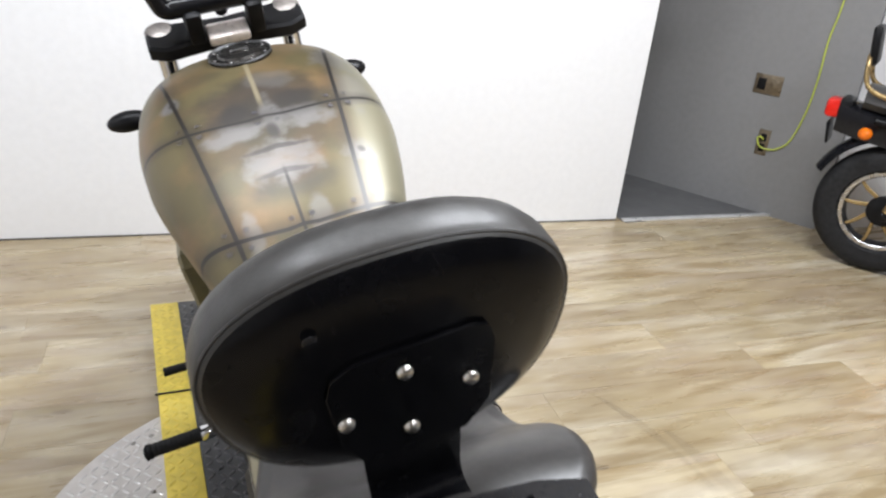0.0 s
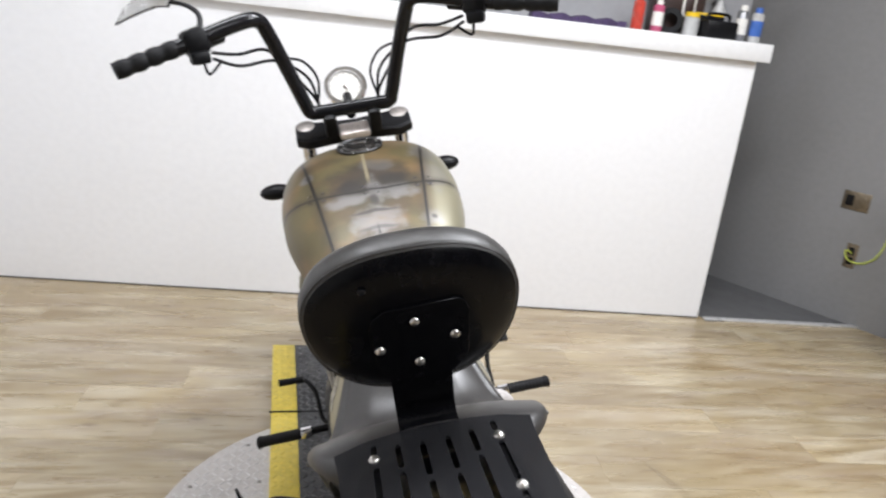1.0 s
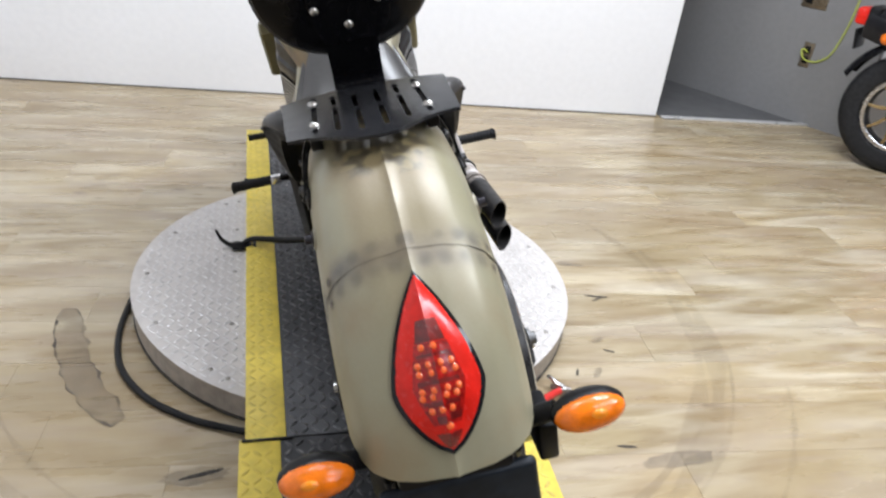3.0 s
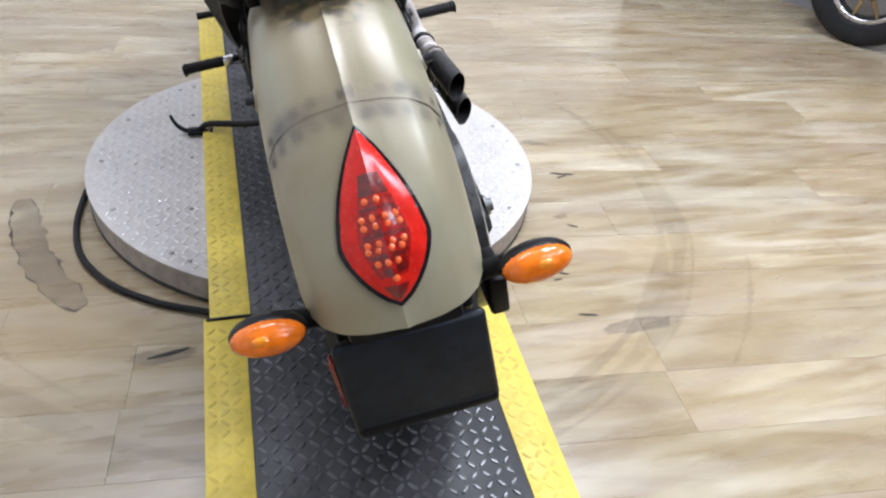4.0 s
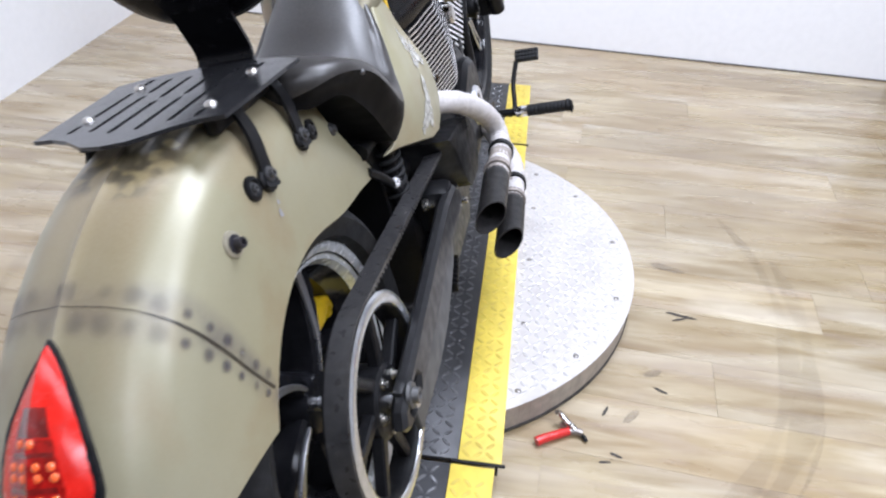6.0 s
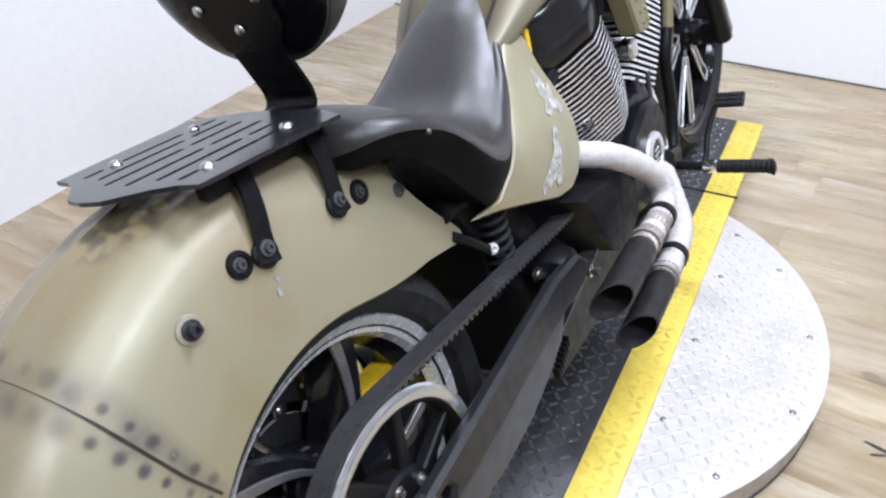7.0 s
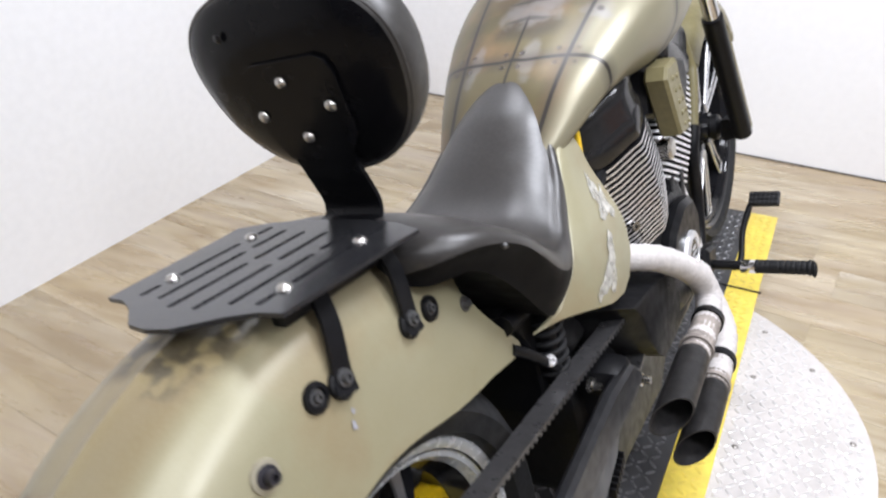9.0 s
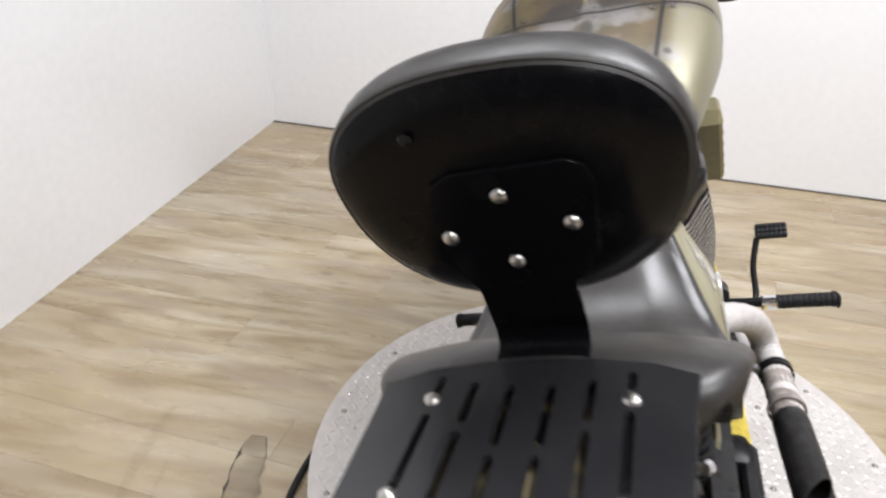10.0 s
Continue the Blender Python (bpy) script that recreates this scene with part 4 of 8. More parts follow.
def soft_dot_material():
    """An airbrushed dot that fades out towards its edge."""
    m = bpy.data.materials.new("airbrushed_dot")
    m.use_nodes = True
    nt = m.node_tree
    p = nt.nodes["Principled BSDF"]
    p.inputs["Base Color"].default_value = (0.075, 0.068, 0.080, 1)
    p.inputs["Roughness"].default_value = 0.4
    o = coords(nt)
    ln = nt.nodes.new("ShaderNodeVectorMath")
    ln.operation = "LENGTH"
    nt.links.new(o, ln.inputs[0])
    r = nt.nodes.new("ShaderNodeMapRange")
    r.interpolation_type = "SMOOTHSTEP"
    r.inputs["From Min"].default_value, r.inputs["From Max"].default_value = 0.0105, 0.0015
    r.inputs["To Max"].default_value = 0.8
    nt.links.new(ln.outputs["Value"], r.inputs["Value"])
    info = nt.nodes.new("ShaderNodeObjectInfo")
    nt.links.new(math_node(nt, "MULTIPLY", r.outputs["Result"], math_node(nt, "MULTIPLY_ADD", info.outputs["Random"], 0.65, 0.3)), p.inputs["Alpha"])
    return m


def soft_copy(source, most):
    m = source.copy()
    m.name = "airbrushed_smudge"
    for node in m.node_tree.nodes:
        if node.type == "MAP_RANGE" and abs(node.inputs["To Max"].default_value - 0.8) < 1e-4:
            node.inputs["To Max"].default_value = most
    return m


dot_bm = bmesh.new()
bmesh.ops.create_circle(dot_bm, cap_ends=True, radius=0.0105, segments=16)
DOT = soft_dot_material()
rivet = part("painted_rivet", dot_bm, DOT, fender, "airbrushed rivet with a soft shadow")
faint = rivet.data.copy()
faint.materials.clear()
faint.materials.append(soft_copy(DOT, 0.28))
head = part("rivet_glint", bm_dome(0.0016, 0.0006, 8, 2), STEEL, fender)
rg = random.Random(3)
made = 0
for sx in (-1, 1):
    for da, s0 in ((-1.9, 0.10), (2.1, 0.16)):
        s = s0
        while s < 0.97:
            p, n = fender_at(seam_angle(s) + da, sx * s, 0.0012 + 0.0001 * (made % 5))
            ob = rivet if made == 0 else new("painted_rivet", faint if s < 0.5 else rivet.data)
            ob.parent = fender
            ob.matrix_local = facing(p, n) @ Matrix.Scale(rg.uniform(1.0, 1.6) if s < 0.5 else rg.uniform(0.7, 1.05), 4)
            made += 1
            (x0, r0), (x1, r1) = fender_r(s), fender_r(min(1, s + 0.05))
            s += 0.05 * 0.0265 / max(0.004, math.hypot(x1 - x0, r1 - r0))
p, n = fender_at(seam_angle(0.82) - 1.9, 0.82, 0.001)
head.matrix_local = facing(p, n)

# fender bolts on both flanks
def fender_bolt(y, z, kind):
    for sx in (-1, 1):
        d = Vector((y - FC.y, z - FC.z))
        a = math.degrees(math.atan2(d.y, d.x))
        x = 0.113
        for k in range(81):
            px, pr = fender_r(k / 80)
            if pr <= d.length:
                x = px
                break
        p, n = fender_point(a, sx * x, 0.0)
        m = facing(p, n)
        if kind == "washer":
            part("fender_washer", turned(bm_lathe([(0, 0.006), (0, 0.0162), (0.004, 0.0152), (0.005, 0.0105), (0.002, 0.009)], 24), m @ Matrix.Rotation(-math.pi / 2, 4, "Y")), BLACK, fender, "large black rubber washer")
            part("fender_bolt", turned(bm_hexbolt(0.009, 0.007), m), DULLBOLT, fender)
        elif kind == "small":
            part("fender_bolt", turned(bm_hexbolt(0.0105, 0.008), m), DULLBOLT, fender)
        else:
            part("fender_washer", turned(bm_lathe([(0, 0.006), (0, 0.0165), (0.003, 0.0155), (0.004, 0.010)], 24), m @ Matrix.Rotation(-math.pi / 2, 4, "Y")), surface("brassy_washer", (0.36, 0.33, 0.25), 0.36, metal=0.4, vary=0.15), fender, "brassy dished washer")
            part("fender_bolt", turned(bm_hexbolt(0.0115, 0.016), m), surface("bolt_dark_socket", (0.055, 0.052, 0.062), 0.35, metal=0.7), fender)


fender_bolt(-0.234, 0.744, "washer")
fender_bolt(-0.027, 0.721, "washer")
fender_bolt(0.046, 0.683, "small")
fender_bolt(-0.317, 0.719, "chrome")


for y, z, ln, seed in ((-0.206, 0.692, 0.0042, 21), (-0.200, 0.704, 0.0026, 22)):
    d = Vector((y - FC.y, z - FC.z))
    p, n = fender_point(math.degrees(math.atan2(d.y, d.x)), next(fender_r(k / 80)[0] for k in range(81) if fender_r(k / 80)[1] <= d.length), 0.0012)
    rg2 = random.Random(seed)
    chip = bmesh.new()
    chip.faces.new([chip.verts.new((ln * rg2.uniform(0.5, 1.1) * math.cos(t), ln * rg2.uniform(0.9, 1.9) * math.sin(t), 0)) for t in (2 * math.pi * k / 11 for k in range(11))])
    part("paint_chip", turned(chip, facing(p, n)), surface("chip_pale_lilac", (0.33, 0.33, 0.37), 0.5, vary=0.2, grain=200), fender, "pale lilac paint chip", smooth=False)

# ---- tail light on the fender ----
def tail_half(u):
    """Half width of the lamp at the share u from its upper point."""
    u = min(1.0, max(0.0, u))
    kite = (0.4 * math.sin(math.pi / 2 * u / 0.64) + 0.6 * (u / 0.64) ** 0.92) if u < 0.64 else 1 - ((u - 0.64) / 0.36) ** 1.45
    return 0.0515 * (0.55 * kite + 0.45 * (u / 0.62) ** 0.90 * ((1 - u) / 0.38) ** 0.552)


def tail_grid(a0, a1, grow, lift, crown, n=28, m=14):
    rows = []
    for i in range(n + 1):
        u = i / n
        a = a0 + (a1 - a0) * u
        h = tail_half(min(1, max(0, u))) * grow + 0.0006
        row = []
        for j in range(m + 1):
            t = 2 * j / m - 1
            p, nn = fender_point(a, t * h, 0)
            up = lift + crown * (1 - t * t) * math.sin(math.pi * min(1, max(0.0, u))) ** 0.6
            c = Vector((0, math.cos(radians(a)), math.sin(radians(a))))
            row.append(p + c * up)
        rows.append(row)
    return rows


def grid_solid(top, bottom):
    bm = bmesh.new()
    vt = [[bm.verts.new(p) for p in r] for r in top]
    vb = [[bm.verts.new(p) for p in r] for r in bottom]
    for g in (vt, vb):
        for a, b in zip(g, g[1:]):
            for k in range(len(a) - 1):
                bm.faces.new((a[k], a[k + 1], b[k + 1], b[k]))
    for i in range(len(vt) - 1):
        for q in (0, -1):
            bm.faces.new((vt[i][q], vt[i + 1][q], vb[i + 1][q], vb[i][q]))
    for k in range(len(vt[0]) - 1):
        for q in (0, -1):
            bm.faces.new((vt[q][k], vt[q][k + 1], vb[q][k + 1], vb[q][k]))
    return bm


A0, A1 = 127.5, 152.6
tail = part("tail_light", grid_solid(tail_grid(A0 - 0.7, A1 + 0.7, 1.11, 0.006, 0.0), tail_grid(A0 - 0.7, A1 + 0.7, 1.11, -0.002, 0.0)), BLACKGLOSS, bike, "pointed almond-shaped red tail light in a black bezel")
part("lens", grid_solid(tail_grid(A0, A1, 1.0, 0.006, 0.013), tail_grid(A0, A1, 1.0, 0.002, 0.0)), REDLENS, tail, "glossy red lens")
LH = lambda u, t: (fender_point(A0 + (A1 - A0) * u, t * tail_half(u))[0] + Vector((0, math.cos(radians(A0 + (A1 - A0) * u)), math.sin(radians(A0 + (A1 - A0) * u)))) * (0.0062 + 0.013 * (1 - t * t) * math.sin(math.pi * u) ** 0.6))
bm = bmesh.new()
grid = [[bm.verts.new(LH(0.40 + 0.45 * i / 12, (0.62 - 0.25 * abs(i / 12 - 0.5)) * (j / 5 - 1)) + Vector((0, -0.0002, 0.0002))) for j in range(11)] for i in range(13)]
for ra, rb in zip(grid, grid[1:]):
    for k in range(10):
        bm.faces.new((ra[k], ra[k + 1], rb[k + 1], rb[k]))
part("reflector_field", bm, surface("red_reflector_field", (0.38, 0.008, 0.005), 0.16, vary=0.5, grain=130, broad=60, bump=0.3, bump_scale=160, coat=0.3), tail, "darker red reflector field behind the lens")
bm = bmesh.new()
grid = [[bm.verts.new(LH(0.27 + 0.125 * i / 4, (0.40 + 0.06 * i / 4) * (j / 3 - 1)) + Vector((0, -0.0003, 0.0003))) for j in range(7)] for i in range(5)]
for ra, rb in zip(grid, grid[1:]):
    for k in range(6):
        bm.faces.new((ra[k], ra[k + 1], rb[k + 1], rb[k]))
part("lens_dark_patch", bm, REDDARK, tail, "dark red patch behind the lens")
for u0, u1, t0, t1 in ((0.455, 0.475, -0.45, 0.5), (0.60, 0.625, -0.5, 0.5), (0.715, 0.745, -0.5, 0.45), (0.80, 0.845, -0.3, 0.02), (0.79, 0.83, 0.12, 0.5), (0.90, 0.985, -0.6, 0.6)):
    bm = bmesh.new()
    grid = [[bm.verts.new(LH(u0 + (u1 - u0) * i / 3, t0 + (t1 - t0) * j / 8) + Vector((0, -0.0004, 0.0004))) for j in range(9)] for i in range(4)]
    for ra, rb in zip(grid, grid[1:]):
        for k in range(8):
            bm.faces.new((ra[k], ra[k + 1], rb[k + 1], rb[k]))
    part("led_gap", bm, REDDARK, tail, "dark gap between the rows of lamps")
led = None
for u, ts in ((0.42, (-0.28, 0.05)), (0.515, (-0.44, -0.16, 0.14, 0.42)), (0.56, (-0.42, -0.12, 0.16, 0.46)), (0.655, (-0.42, -0.14, 0.16, 0.44)), (0.69, (-0.46, -0.2, 0.1, 0.36)), (0.765, (-0.34, -0.06, 0.2)), (0.86, (0.06,))):
    for t in ts:
        if led is None:
            led = part("led", bm_dome(0.0045, 0.0022, 10, 3), LED, tail)
            ob = led
        else:
            ob = new("led", led.data)
            ob.parent = tail
        a = radians(A0 + (A1 - A0) * u)
        ob.matrix_local = facing(LH(u, t) - Vector((0, math.cos(a), math.sin(a))) * 0.0001, (t * 0.4, math.cos(a), math.sin(a)))

# ---- rear turn signals, plate bracket ----
for sx in (-1, 1):
    c = Vector((0.176 * sx + 0.006, -0.578, 0.5355))
    rot = Matrix.Rotation(radians(sx * -4), 4, "Y")
    sig = part("rear_turn_signal", bm_ellipsoid((0.050, 0.030, 0.024), c, rot=rot), BLACK, bike, "black turn signal with an amber lens")
    part("lens", bm_ellipsoid((0.0475, 0.026, 0.0225), c + Vector((0, -0.010, 0.002)), rot=rot), AMBER, sig, "amber lens")
    part("bulb_spot", bm_ellipsoid((0.013, 0.0065, 0.0075), c + Vector((sx * 0.006, -0.0277, 0.0125)), 14, 8, rot=rot), surface("amber_bulb_spot", (0.93, 0.27, 0.006), 0.2, vary=0.2, grain=80, coat=0.3), sig, "lighter amber spot over the bulb")
    part("stalk", bm_tube([(sx * 0.088, -0.535, 0.490), (sx * 0.115, -0.552, 0.516), (sx * 0.145, -0.565, 0.532)], 0.0135, 10), BLACK, sig)
    part("signal_bracket", bm_side([(-0.50, 0.500), (-0.560, 0.498), (-0.572, 0.480), (-0.555, 0.45), (-0.50, 0.46)], sx * 0.080, sx * 0.094, 0.003), BLACK, sig)
part("strut_end", bm_box((0.028, 0.075, 0.065), (0.133, -0.525, 0.470), 0.006), BLACK, bike)
BRACKET_M = Matrix.Translation((0.0, -0.603, 0.515)) @ Matrix.Rotation(radians(-6), 4, "X")
bracket = part("plate_bracket", turned(bm_box((0.205, 0.018, 0.158), (0, 0, -0.091), 0.008, seg=3), BRACKET_M), surface("worn_black_plastic", (0.009, 0.0135, 0.021), 0.45, vary=0.35, grain=40, broad=10, bump=0.2, spec=0.3), bike, "scuffed black plastic plate bracket, empty")
part("bracket_block", turned(bm_box((0.15, 0.03, 0.045), (0.0, 0.010, -0.012), 0.008), BRACKET_M), BLACK, bracket)
part("bracket_lip", turned(bm_box((0.203, 0.030, 0.022), (0.0, 0.003, -0.164), 0.009, seg=3), BRACKET_M), BLACK, bracket)
part("reflector", bm_box((0.006, 0.02, 0.09), (-0.106, -0.602, 0.44), 0.002), REDDARK, bracket, "narrow red side reflector")
part("inner_fender", bm_side([(-0.40, 0.48), (-0.56, 0.50), (-0.585, 0.46), (-0.57, 0.34), (-0.54, 0.33), (-0.52, 0.42)], -0.085, 0.085, 0.005), BLACK, bike)

# ---- luggage rack ----
def rack_outline():
    right = [(0.0, -0.297), (0.03, -0.292), (0.07, -0.262), (0.098, -0.249), (0.127, -0.246), (0.130, -0.20), (0.136, -0.08), (0.140, -0.042), (0.10, -0.022), (0.05, -0.012), (0.0, -0.010)]
    return right + [(-x, y) for x, y in right[-2:0:-1]]


def slot_loop(x, y0, y1, w=0.0042):
    return [(x - w, y0), (x - w * 0.5, y0 - w), (x + w * 0.5, y0 - w), (x + w, y0), (x + w, y1), (x + w * 0.5, y1 + w), (x - w * 0.5, y1 + w), (x - w, y1)]


holes = []
for x, runs in ((0.085, ((-0.232, -0.214), (-0.182, -0.096), (-0.058, -0.040))), (0.052, ((-0.235, -0.12), (-0.10, -0.05))), (0.018, ((-0.25, -0.15), (-0.13, -0.055)))):
    for sx in (-1, 1):
        for y0, y1 in runs:
            holes.append(slot_loop(sx * x, y0, y1))
RACK_M = Matrix.Translation((0, 0, 0.821)) @ Matrix.Rotation(radians(-4.3), 4, "X")
rack = part("luggage_rack", turned(bm_prism(rack_outline(), 0.005, 0.0, holes), RACK_M), RACK, bike, "black slotted steel luggage rack", smooth=False)
for x, y in ((0.086, -0.077), (0.086, -0.199), (-0.086, -0.072), (-0.086, -0.193)):
    part("rack_bolt", turned(bm_dome(0.0080, 0.0055, 14, 4), RACK_M @ Matrix.Translation((x, y, 0.0025))), ZINC, rack, "bright button-head bolt")
for sx in (-1, 1):
    for y0, fy, fz in ((-0.165, -0.199, 0.740), (-0.055, -0.074, 0.731)):
        top = RACK_M @ Vector((sx * 0.088, y0, -0.003))
        d = Vector((fy - FC.y, fz - FC.z))
        a = math.degrees(math.atan2(d.y, d.x))
        xx = next(fender_r(k / 80)[0] for k in range(81) if fender_r(k / 80)[1] <= d.length)
        foot, n = fender_point(a, sx * xx, 0.006)
        end = foot + (foot - top).normalized() * 0.017
        mid = (top + foot) / 2 + Vector((sx * 0.007, 0, 0.006))
        path = smooth_path([top, mid, foot, end], 5)
        bm = bmesh.new()
        rings = []
        for i, p in enumerate(path):
            s = i / (len(path) - 1)
            dd = (path[min(i + 1, len(path) - 1)] - path[max(i - 1, 0)]).normalized()
            nn = (n * s + Vector((sx, 0, 0.25)).normalized() * (1 - s)).normalized()
            side = dd.cross(nn).normalized()
            nn = side.cross(dd).normalized()
            w = 0.0115 + 0.0035 * smoothstep((s - 0.55) / 0.3) - 0.006 * smoothstep((s - 0.92) / 0.08)
            rings.append([p + side * w + nn * 0.0025, p - side * w + nn * 0.0025, p - side * w - nn * 0.0025, p + side * w - nn * 0.0025])
        bm.free()
        leg = part("rack_leg", bm_loft(rings), BLACK, rack)
        part("foot_pad", turned(bm_lathe([(-0.006, 0.001), (-0.006, 0.0165), (-0.001, 0.0170), (0.001, 0.0150), (0.001, 0.001)], 24), facing(foot + (foot - top).normalized() * 0.005, n) @ Matrix.Rotation(-math.pi / 2, 4, "Y")), RUBBER, rack, "black rubber foot pad")
        part("leg_bolt", turned(bm_hexbolt(0.0100, 0.008), facing(foot + n * 0.002, n)), DULLBOLT, rack)
    part("rack_rail", turned(bm_box((0.018, 0.190, 0.026), (sx * 0.088, -0.125, -0.016), 0.003), RACK_M), BLACK, rack)
part("rack_block", bm_box((0.05, 0.05, 0.028), (0, -0.10, 0.805), 0.004), BLACK, rack)

# ---- backrest ----
BACK_M = Matrix.Translation((0, -0.020, 0.975)) @ Matrix.Rotation(radians(14.5), 4, "X")


def pad_ring(y, k, n=56):
    out = []
    for i in range(n):
        t = 2 * math.pi * i / n
        c, s = math.cos(t), math.sin(t)
        x = 0.146 * math.copysign(abs(c) ** 0.84, c)
        z = 0.117 * math.copysign(abs(s) ** 0.88, s)
        x *= 1 + 0.11 * (z / 0.117)
        x, z = x * k, z * k
        out.append((x + 0.001, y, z + 0.009))
    return out


backrest = part("backrest", turned(bm_loft([pad_ring(0.018, 0.93), pad_ring(0.018, 0.985), pad_ring(0.021, 1.01), pad_ring(0.030, 1.03), pad_ring(0.050, 1.03), pad_ring(0.066, 1.0), pad_ring(0.076, 0.95), pad_ring(0.081, 0.80), pad_ring(0.083, 0.5), pad_ring(0.083, 0.1)]), BACK_M), PADVINYL, bike, "oval black padded vinyl backrest")
part("back_board", turned(bm_loft([pad_ring(0.0005, 0.1), pad_ring(0.001, 0.45), pad_ring(0.0025, 0.65), pad_ring(0.007, 0.82), pad_ring(0.0125, 0.93), pad_ring(0.018, 0.985), pad_ring(0.024, 0.99)], cap=True), BACK_M), BACKSHELL, backrest, "smooth black back shell")
part("pad_seam", turned(bm_tube([pad_ring(0.0215, 1.012)[k % 56] for k in range(57)], 0.0016, 6, 1), BACK_M), VINYL, backrest)
plate_out = [(-0.060, -0.040), (-0.046, -0.075), (0.046, -0.075), (0.068, -0.045), (0.074, 0.030), (0.068, 0.046), (0.056, 0.052), (-0.04, 0.050), (-0.058, 0.040), (-0.064, 0.020)]
FLAT = Matrix.Rotation(math.pi / 2, 4, "X")
part("mount_plate", turned(bm_prism(plate_out, 0.0035, 0.0005), BACK_M @ Matrix.Translation((0.002, -0.0022, 0.0)) @ FLAT), BACKSHELL, backrest, "black mounting plate")
for x, z in ((0.0, 0.026), (0.053, -0.008), (-0.051, -0.013), (0.0, -0.045)):
    part("mount_bolt", turned(bm_dome(0.0072, 0.0048, 14, 4), BACK_M @ Matrix.Translation((x, -0.0052, z)) @ Matrix.Rotation(math.pi / 2, 4, "X")), ZINC, backrest, "bright button-head bolt")
part("pad_stud", turned(bm_dome(0.006, 0.0015, 14, 4), BACK_M @ Matrix.Translation((-0.062, 0.000, 0.085)) @ Matrix.Rotation(math.pi / 2, 4, "X")), BLACKGLOSS, backrest)
arm_path = smooth_path([(0, -0.013, 0.945), (0, 0.003, 0.90), (0, 0.018, 0.860), (0, 0.026, 0.835), (0, 0.022, 0.817), (0, 0.004, 0.8125), (0, -0.04, 0.815)], 6)
rings = []
for i, p in enumerate(arm_path):
    d = (arm_path[min(i + 1, len(arm_path) - 1)] - arm_path[max(i - 1, 0)]).normalized()
    n = Vector((1, 0, 0)).cross(d).normalized()
    w = 0.044
    rings.append([p + Vector((w, 0, 0)) + n * 0.003, p - Vector((w, 0, 0)) + n * 0.003, p - Vector((w, 0, 0)) - n * 0.003, p + Vector((w, 0, 0)) - n * 0.003])
part("support_arm", bm_loft(rings), BACKSHELL, backrest, "bent flat black steel arm")


